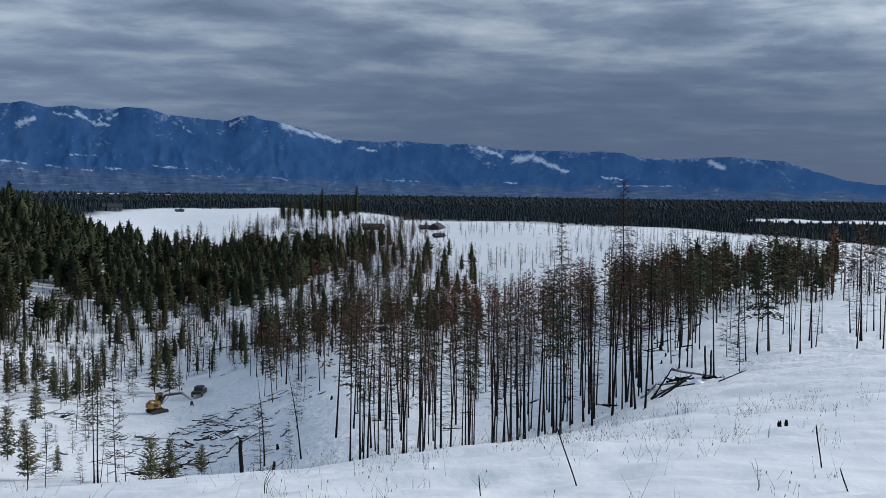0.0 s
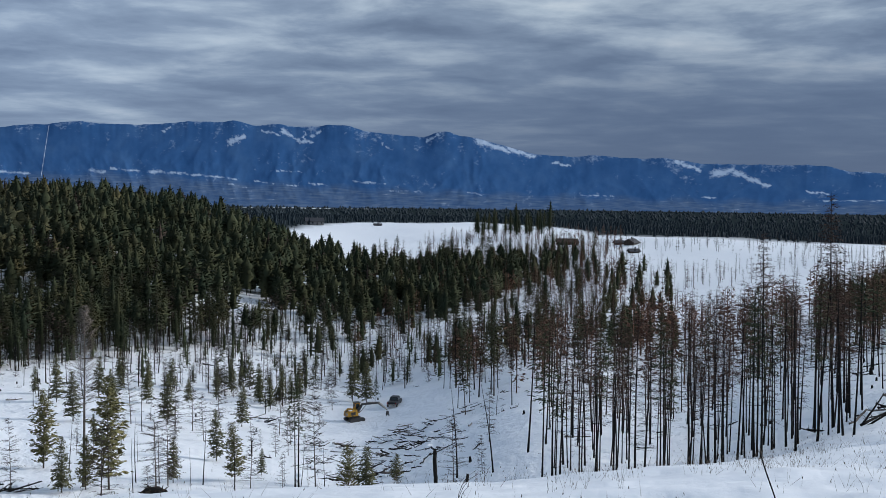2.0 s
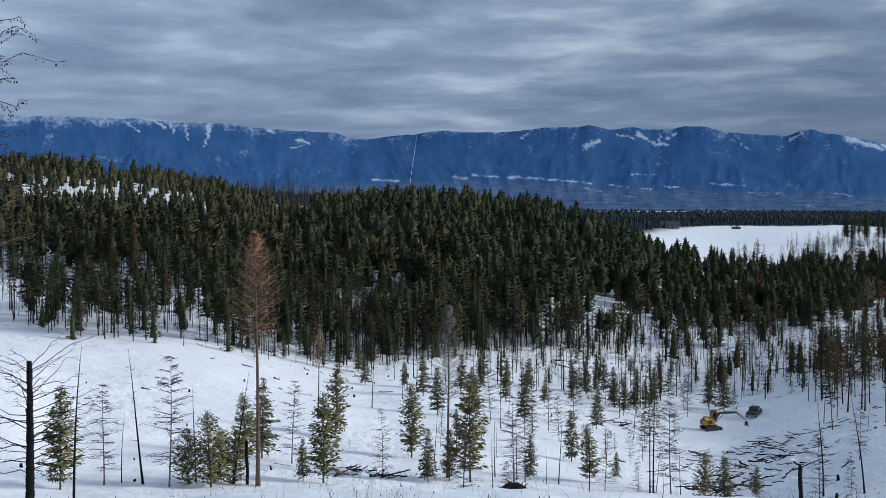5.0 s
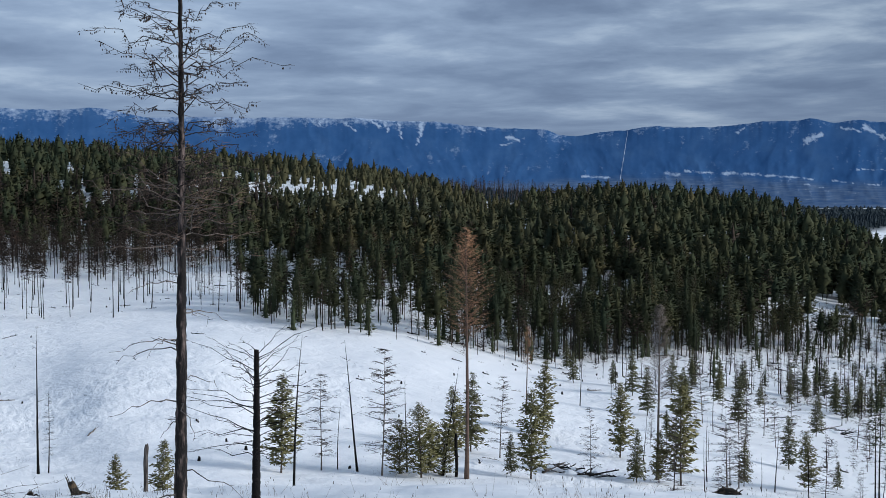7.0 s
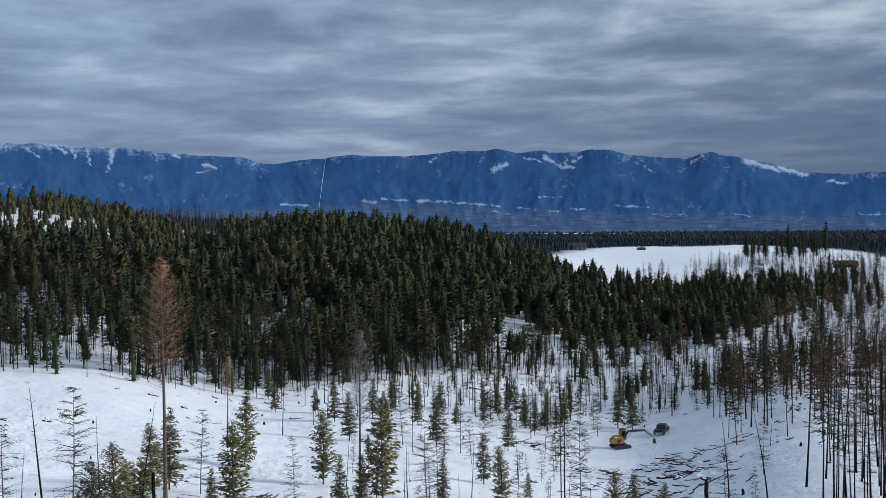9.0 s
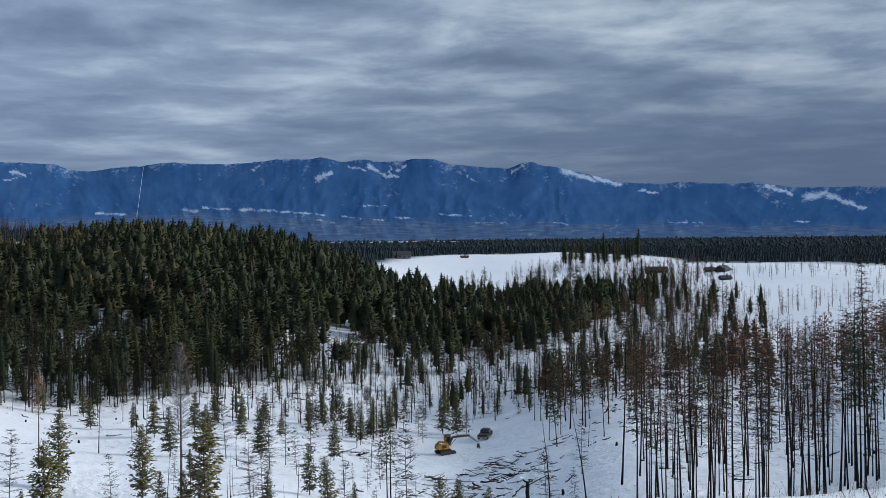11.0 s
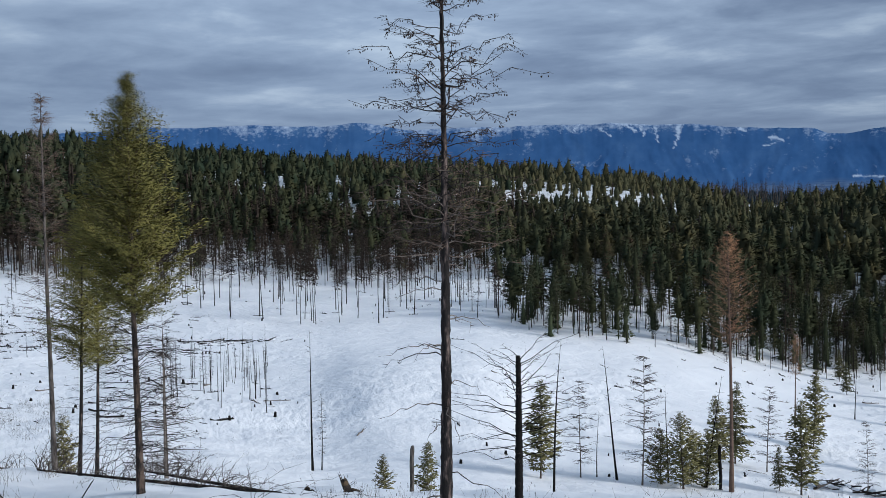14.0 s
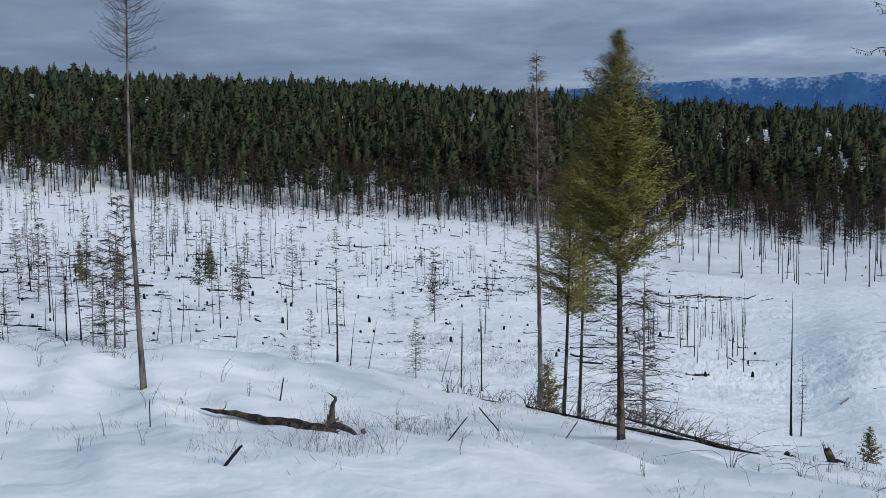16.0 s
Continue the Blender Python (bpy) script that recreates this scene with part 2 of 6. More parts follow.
SPOKES[-3] = [-1.6, -5.8, -8.2, -15.2, -22.5, -28, -31.5, -35, -33, -20.5, -25, -36, -44, -50, -52]
SPOKES[5] = [-1.6, -5.9, -8.9, -16.2, -22.5, -27, -31.5, -36, -36, -28, -20, -26, -44, -50, -52]
SPOKES[14] = [-1.6, -5.9, -9.3, -19, -28.5, -37, -42.7, -40.5, -38, -33, -22.6, -23, -42, -50, -52]
SPOKES[20] = [-1.6, -5.9, -9.3, -18.8, -27.4, -34.4, -39.2, -37.5, -31, -23.5, -22, -24, -42, -50, -52]
SPOKES[23] = [-1.6, -5.9, -9.25, -18.6, -26.8, -33, -37.2, -35, -23, -10, -15, -24, -42, -50, -52]
SPOKES[27] = [-1.6, -5.9, -9.25, -18.6, -26.2, -31.6, -35, -32.5, -16, -6, -12, -24, -42, -50, -52]
SPOKES[31] = [-1.6, -5.9, -9.25, -18.4, -25.6, -30.6, -34, -30.5, -11, -1.5, -10, -20, -42, -50, -52]
SPOKES[34] = [-1.6, -5.9, -9.25, -18.3, -25, -30, -33.5, -29, -15, -7, -5, -8, -42, -50, -52]
SPOKES[37] = [-1.6, -5.9, -9.25, -18.3, -24.7, -28.6, -31, -27, -21, -18, 1.5, 3, -42, -50, -52]
SPOKES[40] = [-1.6, -5.9, -9.25, -18.2, -24.3, -27, -28, -22.5, -14, -3, 2, 3, -42, -50, -52]
SPOKES[43] = [-1.6, -5.9, -9.25, -18.2, -23.8, -25.4, -25.2, -20, -8, 9, 4, -10, -42, -50, -52]
SPOKES[48] = [-1.6, -5.9, -9.25, -18.1, -23, -23.5, -24, -20.8, -7.5, 15.5, 9, -10, -41, -50, -52]
SPOKES[52] = [-1.6, -5.9, -9.25, -18, -22.3, -21.6, -22.9, -21.5, -7, 18.5, 12, -9, -40, -50, -52]
SPOKES[62] = [-1.6, -5.65, -8.85, -17.4, -21.3, -21.6, -23, -21.5, -6, 23, 19, -3, -40, -50, -52]
SPOKES[72] = [-1.6, -5.5, -8.0, -15.2, -19.0, -20.5, -21, -18, 2, 33, 33, 12, -30, -50, -52]
SPOKES[82] = [-1.6, -5.2, -7.4, -13.6, -17.2, -18.3, -18, -14.5, 8, 41.5, 44, 24, -20, -40, -52]
SPOKES[93] = [-1.6, -5.0, -6.8, -12.2, -15.2, -14.5, -14.5, -8, 14, 45, 49, 33, -10, -30, -52]
SPOKES[110] = [-1.6, -4.7, -6.2, -10.6, -12.8, -12, -11.5, 2, 22, 48, 52, 40, 0, -20, -52]
SPOKES[180] = [-1.6, -1.5, -1.0, 0, 2, 4, 6, 10, 18, 26, 30, 30, 10, -10, -52]
SPOKES[310] = SPOKES[-50]

for bearing in list(SPOKES):
    if bearing < 45 or bearing == 310:
        SPOKES[bearing] = SPOKES[bearing][:12] + [-37, -34, -40]

STEPS = 240          # radial steps of the smoothed sheet
NEAR, REACH = 3.0, 4900.0


def ring_of(d):
    return np.log(np.maximum(d, 0.0) + NEAR)


def sheet_of_heights():
    lo, hi = ring_of(0), ring_of(REACH)
    s = np.linspace(lo, hi, STEPS)
    bearings = np.arange(-50, 311)
    keys = sorted(SPOKES)
    spokes = np.array([np.interp(s, ring_of(np.array(RINGS, float)), SPOKES[k]) for k in keys])
    z = np.array([[np.interp(b, keys, spokes[:, j]) for b in bearings] for j in range(STEPS)]).T
    for axis, sigma in ((0, 1.5), (1, 3.4)):
        k = np.exp(-0.5 * (np.arange(-12, 13) / sigma) ** 2)
        k /= k.sum()
        pad = [(12, 12) if a == axis else (0, 0) for a in (0, 1)]
        z = np.apply_along_axis(lambda v: np.convolve(v, k, "valid"), axis, np.pad(z, pad, "wrap" if axis == 0 else "edge"))
    return z + EYE, lo, hi


HEIGHTS, S0, S1 = sheet_of_heights()


def ground(x, y):
    """The height of the snow at a place."""
    d = math.hypot(x, y)
    b = (math.degrees(math.atan2(-x, y)) + 50) % 360
    f = (math.log(d + NEAR) - S0) / (S1 - S0) * (STEPS - 1)
    i, j = min(int(b), 359), min(max(int(f), 0), STEPS - 2)
    u, v = b - i, min(max(f - j, 0.0), 1.0)
    z = (HEIGHTS[i, j] * (1 - u) + HEIGHTS[i + 1, j] * u) * (1 - v) + (HEIGHTS[i, j + 1] * (1 - u) + HEIGHTS[i + 1, j + 1] * u) * v
    near = min(1.0, d / 25)
    z += near * (0.24 * noise.noise((x * 0.16, y * 0.16, 3)) + 0.07 * noise.noise((x * 0.9, y * 0.9, 7)))
    if 8 < d < 110:
        drift = 1 - 2.2 * abs(noise.noise((x * 0.10 + y * 0.02, y * 0.42 - x * 0.10, 17))) + 0.5 * noise.noise((x * 0.35, y * 1.1 - x * 0.25, 19))
        z += 0.20 * drift * min(1.0, (d - 8) / 14, (110 - d) / 40)
    if d > 45:
        z += min(1.0, (d - 45) / 60) * (0.55 * noise.noise((x * 0.055, y * 0.055, 11)) + 0.25 * noise.noise((x * 0.17, y * 0.17, 5)))
    b = (b - 50 + 180) % 360 - 180
    z += 1.9 * math.exp(-((b - 54.5) / 5.0) ** 4 - ((d - 128) / 38) ** 2)
    if 70 < b < 120 and 12 < d < 80:
        brow = float(np.interp(b, [72, 74, 77, 80, 83, 86, 89, 92, 104, 120], [0, 0.08, 0.22, 0.50, 0.90, 1.16, 1.33, 1.46, 1.46, 0]))
        z += brow * math.exp(-((d - 36) / (7.0 if d < 36 else 12)) ** 2)
    if d > 120:
        z += min(1.0, (d - 120) / 200) * 1.6 * noise.noise((x * 0.017, y * 0.017, 2))
    return float(z)


def spot(bearing, distance):
    b = radians(bearing)
    return -math.sin(b) * distance, math.cos(b) * distance


def on_snow(bearing, distance, sink=0.0):
    x, y = spot(bearing, distance)
    return Vector((x, y, ground(x, y) - sink))


def wooded(x, y, d, b):
    """How far the plain is covered by far woods: 0 open snow, 1 trees."""
    if d < 640:
        return 0.0
    edge = float(np.interp(b, [-30, -16, -12, 2, 5, 9, 15, 19], [660, 640, 655, 700, 900, 960, 940, 700])) + 25 * noise.noise((b * 0.5, 1, 1))
    f = min(max((d - edge) / 60, 0), 1)
    gap = noise.noise((x * 0.0016, y * 0.0034, 9)) + 0.5 * noise.noise((x * 0.006, y * 0.006, 4))
    if d > 1300 and gap > 0.60:
        f *= 0.15
    if -24 < b < -16.2 + 0.6 * math.sin(d * 0.02) and 1340 + 20 * math.sin(b * 3) < d < 1440 + 25 * math.sin(b * 2):
        f = 0.0
    return f


def build_ground():
    bearings = np.concatenate([np.arange(-50, 130, 0.5), np.arange(130, 310, 4.0)])
    dist = np.concatenate([[0.6], np.geomspace(4, 16, 40)[:-1], np.geomspace(16, 110, 190)[:-1], np.geomspace(110, 4800, 130)])
    verts, faces, wood = [(0, 0, ground(0, 0))], [], [0.0]
    n, m = len(bearings), len(dist)
    for d in dist:
        for b in bearings:
            x, y = spot(b, d)
            verts.append((x, y, ground(x, y)))
            wood.append(wooded(x, y, d, b if b < 180 else b - 360))
    for i in range(n):
        k = (i + 1) % n
        faces.append((0, 1 + k, 1 + i))
        for j in range(m - 1):
            a, c = 1 + j * n, 1 + (j + 1) * n
            faces.append((a + i, a + k, c + k, c + i))
    me = bpy.data.meshes.new("ground")
    me.from_pydata(verts, [], faces)
    me.attributes.new("wooded", "FLOAT", "POINT").data.foreach_set("value", wood)
    me.materials.append(SNOW)
    me.shade_smooth()
    if me.polygons[5].normal.z < 0:
        me.flip_normals()
    return tagged(new("ground", me), "snow-covered hillside, basin and far plain", "ground", kind="structure")


build_ground()


# ---- mountains ----
# bearing and height (degrees) of the skyline, in two stretches
CREST_EAST = [-40, 0.6, -26, 0.3, -22, 0.3, -20.5, 0.5, -18.9, 1.0, -17.5, 1.42, -14.8, 1.66, -12, 1.5, -10.25, 1.56, -9.2, 1.86, -5.9, 1.88, -3.1, 1.92, -1.4, 2.21, 0.3, 2.17, 2.2, 2.33, 3.55, 2.23,
              5.5, 2.36, 7.7, 2.96, 8.9, 3.25, 9.5, 3.27, 10.0, 3.53, 10.8, 3.40, 11.3, 3.16, 13.2, 3.33, 14.4, 3.44, 15.3, 3.72, 16.4, 3.76, 17.0, 3.64, 18.1, 3.60, 18.8, 3.73]
CREST_WEST = [19.4, 3.73, 20.15, 3.58, 20.6, 3.74, 21.2, 3.88, 22.0, 3.75, 23.7, 3.76, 24.6, 3.60, 25.9, 3.53, 27.9, 3.50, 28.9, 3.62, 30.3, 3.42, 31.7, 3.31, 32.9, 3.11, 33.9, 3.18, 34.5, 3.47, 36.5, 3.53, 38.4, 3.65,
              40.4, 3.90, 42.5, 3.92, 44.7, 4.11, 45.4, 4.01, 46.8, 4.07, 49.1, 4.08, 50.0, 3.99, 51.2, 4.06, 53.5, 4.02, 55.3, 3.96, 57.6, 4.42, 59.7, 4.24, 61.1, 4.24, 63.6, 4.34, 66.3, 4.2, 68.4, 4.25, 71, 4.05, 80, 3.6, 130, 3.0]
CREST = CREST_EAST + CREST_WEST
# snow-filled gullies: from a bearing and height to another, and the width
CHUTES = [(46.25, 4.02, 46.53, 3.66, 0.11), (45.23, 3.83, 44.47, 3.37, 0.09), (43.91, 4.04, 43.28, 3.62, 0.2), (43.07, 3.87, 42.82, 3.4, 0.14), (42.3, 3.84, 42.16, 3.02, 0.13), (41.09, 3.86, 41.16, 3.28, 0.29),
          (41.16, 3.28, 41.36, 2.6, 0.11), (36.53, 3.09, 35.94, 2.9, 0.2), (36.9, 2.64, 36.16, 2.84, 0.07), (38.13, 3.61, 37.74, 3.47, 0.2), (44.46, 4.06, 42.51, 3.95, 0.14), (41.8, 3.97, 40.8, 3.95, 0.2), (21.39, 2.75, 20.7, 3.07, 0.31)]
PATCHES = [(19.76, 3.36, 18.84, 3.17, 0.1), (18.69, 3.35, 18.26, 3.17, 0.26), (17.97, 2.92, 17.18, 2.78, 0.19), (17.61, 2.94, 17.54, 3.34, 0.13), (17.18, 3.16, 16.71, 3.4, 0.14), (24.8, 3.2, 24.43, 3.47, 0.09), (13.5, 2.83, 13.22, 2.61, 0.07),
           (11.17, 2.94, 10.43, 3.42, 0.11), (8.47, 3.05, 6.82, 2.50, 0.30), (6.82, 2.65, 5.47, 2.21, 0.26), (-1.84, 2.03, -3.14, 1.58, 0.23), (-3.85, 1.41, -4.68, 1.59, 0.4), (-4.83, 1.5, -6.51, 0.79, 0.26), (-8.42, 0.53, -9.36, 0.45, 0.11),
           (-13.9, 1.35, -14.6, 1.05, 0.3), (4.43, 1.93, 3.54, 1.76, 0.14)]
BENCHES = [(27.33, 1.27, 25.68, 1.15, 0.11), (25.38, 1.15, 23.97, 1.09, 0.17), (23.97, 1.09, 21.01, 0.83, 0.11), (28.3, 1.15, 27.62, 1.09, 0.2), (21.45, 0.6, 20.56, 0.41, 0.07), (20.13, 0.75, 19.1, 0.6, 0.07), (18.67, 0.6, 17.87, 0.53, 0.07),
           (17.37, 0.65, 16.36, 0.59, 0.1), (14.95, 0.79, 13.33, 0.7, 0.1), (13.26, 0.31, 11.47, 0.31, 0.06), (8.98, 0.31, 8.05, 0.17, 0.06), (19.04, 1.3, 17.66, 1.26, 0.06), (-3.17, 0.21, -4.02, 0.16, 0.09), (-9.0, 0.1, -12.0, 0.12, 0.07),
           (32.6, 1.0, 31.2, 0.95, 0.14), (3.0, 0.22, 1.2, 0.2, 0.05)]
# open slopes with thin trees, where the snow shows in specks: bearing, height, reach
GLADES = [(39.23, 2.4, 0.5), (40.24, 1.88, 0.45), (45.79, 2.89, 0.4), (45.3, 3.3, 0.3), (48.55, 3.12, 0.5), (35.28, 2.21, 0.4), (36.75, 2.13, 0.45), (36.32, 1.09, 0.9), (35.43, 1.39, 0.6), (31.86, 0.96, 0.6), (15.67, 2.49, 0.75), (14.12, 2.26, 0.7),
          (11.68, 0.81, 0.9), (28.0, 1.15, 0.5), (22.2, 3.12, 0.3), (23.16, 2.83, 0.2), (52, 3.7, 1.2), (49, 3.7, 1.0), (62, 3.9, 2.0), (56, 3.6, 1.0), (-12, 1.2, 1.2), (-2, 1.7, 1.0)]


BEARINGS = np.arange(-40, 130, 0.25)
SMOOTH = np.convolve(np.pad(np.interp(BEARINGS, CREST[0::2], CREST[1::2]), 20, "edge"), np.hanning(43)[1:-1] / np.hanning(43).sum(), "valid")

FINE = np.arange(-40, 130, 0.1)
ROUNDED = np.convolve(np.pad(np.interp(FINE, CREST[0::2], CREST[1::2]), 4, "edge"), np.hanning(11)[1:-1] / np.hanning(11).sum(), "valid")


def slope_of_range(b, f):
    """A point of the mountains' face: bearing, and f from the foot (0) to the crest (1)."""
    top = math.tan(radians(float(np.interp(b, BEARINGS, SMOOTH)))) * 4550 + EYE
    peak = math.tan(radians(float(np.interp(b, FINE, ROUNDED)))) * 4550 + EYE - top
    top += peak * f ** 5
    top += 3 * f ** 5 * noise.fractal((b * 1.4, 0, 0), 0.8, 2.1, 4)
    d = 3300 + 1250 * f
    x, y = spot(b, d)
    # spurs run down from the crest and spread towards the foot
    bb = b + 1.3 * noise.noise((b * 0.25, f * 1.6, 8))
    spur = 0.45 - 1.5 * abs(noise.noise((bb * 0.36, f * 1.5, 3))) + 0.55 * (0.4 - 1.5 * abs(noise.noise((bb * 0.95, f * 3.6, 13)))) + 0.25 * noise.fractal((bb * 2.2, f * 8, 5), 0.9, 2.1, 4)
    rise = 0.30 * f + 0.70 * f ** 1.5
    z = -52 + (top + 52) * rise + spur * 7.5 * math.sin(math.pi * f ** 0.8) * (top / 300)
    return Vector((x, y, z)), spur


def near_stroke(bs, es, stroke, wave=1.0):
    """How deep each place lies in a stroke: 1 in its middle, 0.5 at its rim."""
    b0, e0, b1, e1, w = stroke
    bs = bs + 0.05 * np.sin(es * 19 + b0 * 3) + 0.03 * np.sin(es * 43 + bs * 7)
    es = es + wave * (0.035 * np.sin(bs * 9 + b0) + 0.02 * np.sin(bs * 27))
    db, de = b1 - b0, e1 - e0
    u = np.clip(((bs - b0) * db + (es - e0) * de) / (db * db + de * de), 0, 1)
    far = np.hypot(bs - b0 - u * db, es - e0 - u * de)
    ragged = 1 + 0.45 * np.sin(bs * 31 + es * 17) * np.sin(bs * 13 - es * 37)
    return np.clip(1 - 0.5 * far / (w * (0.55 - 0.22 * u) * ragged), 0, 1)


def build_range():
    bearings = np.concatenate([np.arange(-40, -24, 0.5), np.arange(-24, 72, 0.06), np.arange(72, 130, 0.5)])
    rows = 66
    verts, faces, lie = [], [], []
    for b in bearings:
        for j in range(rows):
            f = (j / (rows - 1)) ** 0.85
            p, spur = slope_of_range(b, f)
            verts.append(p)
            high = max(0.0, (f - 0.86) / 0.14)
            lie.append(0.16 + (0.20 + 0.020 * min(max(b - 34, 0), 10) - 0.012 * min(max(b - 50, 0), 12)) * high ** 1.2 + 0.20 * noise.noise((b * 0.6, f * 4, 1)) + 0.20 * noise.noise((b * 2.2, f * 9, 2)))
    co = np.array([tuple(p) for p in verts])
    lie = np.array(lie)
    bs = np.degrees(np.arctan2(-co[:, 0], co[:, 1]))
    es = np.degrees(np.arctan2(co[:, 2] - EYE, np.hypot(co[:, 0], co[:, 1])))
    for b, e, r in GLADES:
        lie += 0.14 * np.exp(-((bs - b) / r) ** 2 - ((es - e) / (0.45 * r)) ** 2)
    for stroke in CHUTES + PATCHES:
        lie = np.maximum(lie, near_stroke(bs, es, stroke) * 0.96)
    for stroke in BENCHES:
        lie = np.maximum(lie, near_stroke(bs, es, stroke, 0.5) * (0.80 + 0.2 * np.sin(bs * 5.3 + es * 11)))
    n = len(bearings)
    for i in range(n - 1):
        for j in range(rows - 1):
            a = i * rows + j
            faces.append((a, a + 1, a + rows + 1, a + rows))
    me = bpy.data.meshes.new("mountain_range")
    me.from_pydata(verts, [], faces)
    me.attributes.new("snow_lie", "FLOAT", "POINT").data.foreach_set("value", lie)
    # open farmland on the valley floor, its colour paled and blued with haze
    rim = np.interp(bs, [-20, 0, 10, 20, 24, 28, 34, 45], [0.05, 0.2, 0.45, 0.75, 1.0, 1.15, 0.9, 0.6])
    me.attributes.new("hazed_farmland", "FLOAT", "POINT").data.foreach_set("value", np.clip((rim - es) / 0.35 + 0.3 * np.sin(bs * 2.1), 0, 1))
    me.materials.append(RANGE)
    me.shade_smooth()
    return tagged(new("mountain_range", me), "distant haze-blue forested mountain range with snowy crest", "mountain", kind="structure")


def line_cut(top, foot, width):
    """A straight treeless cut on the range, from a bearing and height down to another; width in degrees."""
    def face(b, e):
        lo, hi = 0.0, 1.0
        for _ in range(16):
            mid = (lo + hi) / 2
            p, _s = slope_of_range(b, mid)
            if math.degrees(math.atan2(p.z - EYE, math.hypot(p.x, p.y))) < e:
                lo = mid
            else:
                hi = mid
        p = slope_of_range(b, lo)[0]
        return p - (p - Vector((0, 0, EYE))).normalized() * 25
    verts, faces, n = [], [], 20
    for i in range(n + 1):
        u = i / n
        b, e = top[0] + (foot[0] - top[0]) * u, top[1] + (foot[1] - top[1]) * u
        w = width * (0.75 + 0.5 * u) * (1 + 0.3 * noise.noise((u * 9, 0, 1)))
        verts += [face(b + w / 2, e), face(b - w / 2, e)]
        if i:
            faces.append((2 * i - 2, 2 * i - 1, 2 * i + 1, 2 * i))
    me = bpy.data.meshes.new("power_line_cut")
    me.from_pydata(verts, [], faces)
    me.materials.append(HAZED_SNOW)
    ob = tagged(new("power_line_cut", me), "straight snowy power line clearing")
    ob.parent = MOUNTAINS


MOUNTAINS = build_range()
line_cut((30.28, 3.38), (30.66, 0.8), 0.030)


# ---- trees ----
class Shape:
    """Collects the faces of one mesh, with a soft normal for each corner."""

    def __init__(self):
        self.v, self.f, self.n = [], [], []

    def tube(self, pts, radii, sides=6, cap=True):
        n0 = len(self.v)
        side = Vector((1, 0, 0))
        for k, (p, r) in enumerate(zip(pts, radii)):
            q = pts[min(k + 1, len(pts) - 1)]
            o = pts[max(k - 1, 0)]
            axis = (q - o).normalized()
            side = (side - axis * side.dot(axis))
            if side.length < 0.05:
                side = axis.orthogonal()
            side.normalize()
            other = axis.cross(side)
            for i in range(sides):
                a = 2 * math.pi * i / sides
                w = side * math.cos(a) + other * math.sin(a)
                self.v.append(p + w * r)
                self.n.append(w)
        for k in range(len(pts) - 1):
            for i in range(sides):
                j = (i + 1) % sides
                a = n0 + k * sides
                self.f.append((a + i, a + j, a + sides + j, a + sides + i))
        if cap:
            self.f.append(tuple(range(n0 + sides - 1, n0 - 1, -1)))
            self.f.append(tuple(range(n0 + (len(pts) - 1) * sides, n0 + len(pts) * sides)))

    def spray(self, p, way, wide, width, soft=None):
        """A flat spray of needles: a pointed leaf of two triangles, rounded by its soft normal."""
        n = len(self.v)
        m = p + way * 0.42
        face = way.cross(wide)
        soft = soft or face
        if face.dot(soft) > 0:
            wide = -wide
        self.v += [p, m + wide * width, p + way, m - wide * width]
        self.n += [soft] * 4
        self.f.append((n, n + 1, n + 2, n + 3))

    def twig(self, p, q, r):
        """A thin three-sided twig that ends in a point."""
        n = len(self.v)
        a = (q - p).orthogonal().normalized()
        b = a.cross((q - p).normalized())
        ring = [a, b * 0.87 - a * 0.5, b * -0.87 - a * 0.5]
        self.v += [p + w * r for w in ring] + [q]
        self.n += ring + [(q - p).normalized()]
        self.f += [(n, n + 2, n + 3), (n + 2, n + 1, n + 3), (n + 1, n, n + 3)]

    def sliver(self, p, q, r, soft):
        """A far twig: one narrow triangle."""
        n = len(self.v)
        w = (q - p).cross(soft).normalized() * r
        self.v += [p - w, p + w, q]
        self.n += [soft] * 3
        self.f.append((n, n + 1, n + 2))

    def mesh(self, name, mat, smooth=False, soft=False):
        me = bpy.data.meshes.new(name)
        me.from_pydata(self.v, [], self.f)
        me.materials.append(mat)
        if smooth or soft:
            me.shade_smooth()
        if soft:
            me.normals_split_custom_set_from_vertices(self.n)
        return me


def part(name, shape, mat, parent, label="", smooth=False, soft=False):
    """One mesh under a thing or a part."""
    ob = new(name, shape.mesh(name, mat, smooth, soft) if isinstance(shape, Shape) else shape)
    ob.parent = parent
    return tagged(ob, label)


def thing(name, m, label, category, group="", kind=""):
    ob = new(name)
    ob.matrix_world = m
    ob.empty_display_size = 0.2
    return tagged(ob, label, category, group, kind)


def stem_line(rng, h, bend, steps=9):
    """The line of a trunk, with a slight wander."""
    a, b = rng.uniform(0, 6.28), rng.uniform(0, 6.28)
    out = []
    for i in range(steps):
        u = i / (steps - 1)
        w = bend * h * (math.sin(u * 3 + a) - math.sin(a) - u * (math.sin(3 + a) - math.sin(a)) * 0.6)
        v = bend * h * (math.sin(u * 2.4 + b) - math.sin(b) - u * (math.sin(2.4 + b) - math.sin(b)) * 0.6)
        out.append(Vector((w, v, u * h)))
    return out


def along(line, u):
    f = min(max(u, 0), 0.9999) * (len(line) - 1)
    i = int(f)
    return line[i].lerp(line[i + 1], f - i)


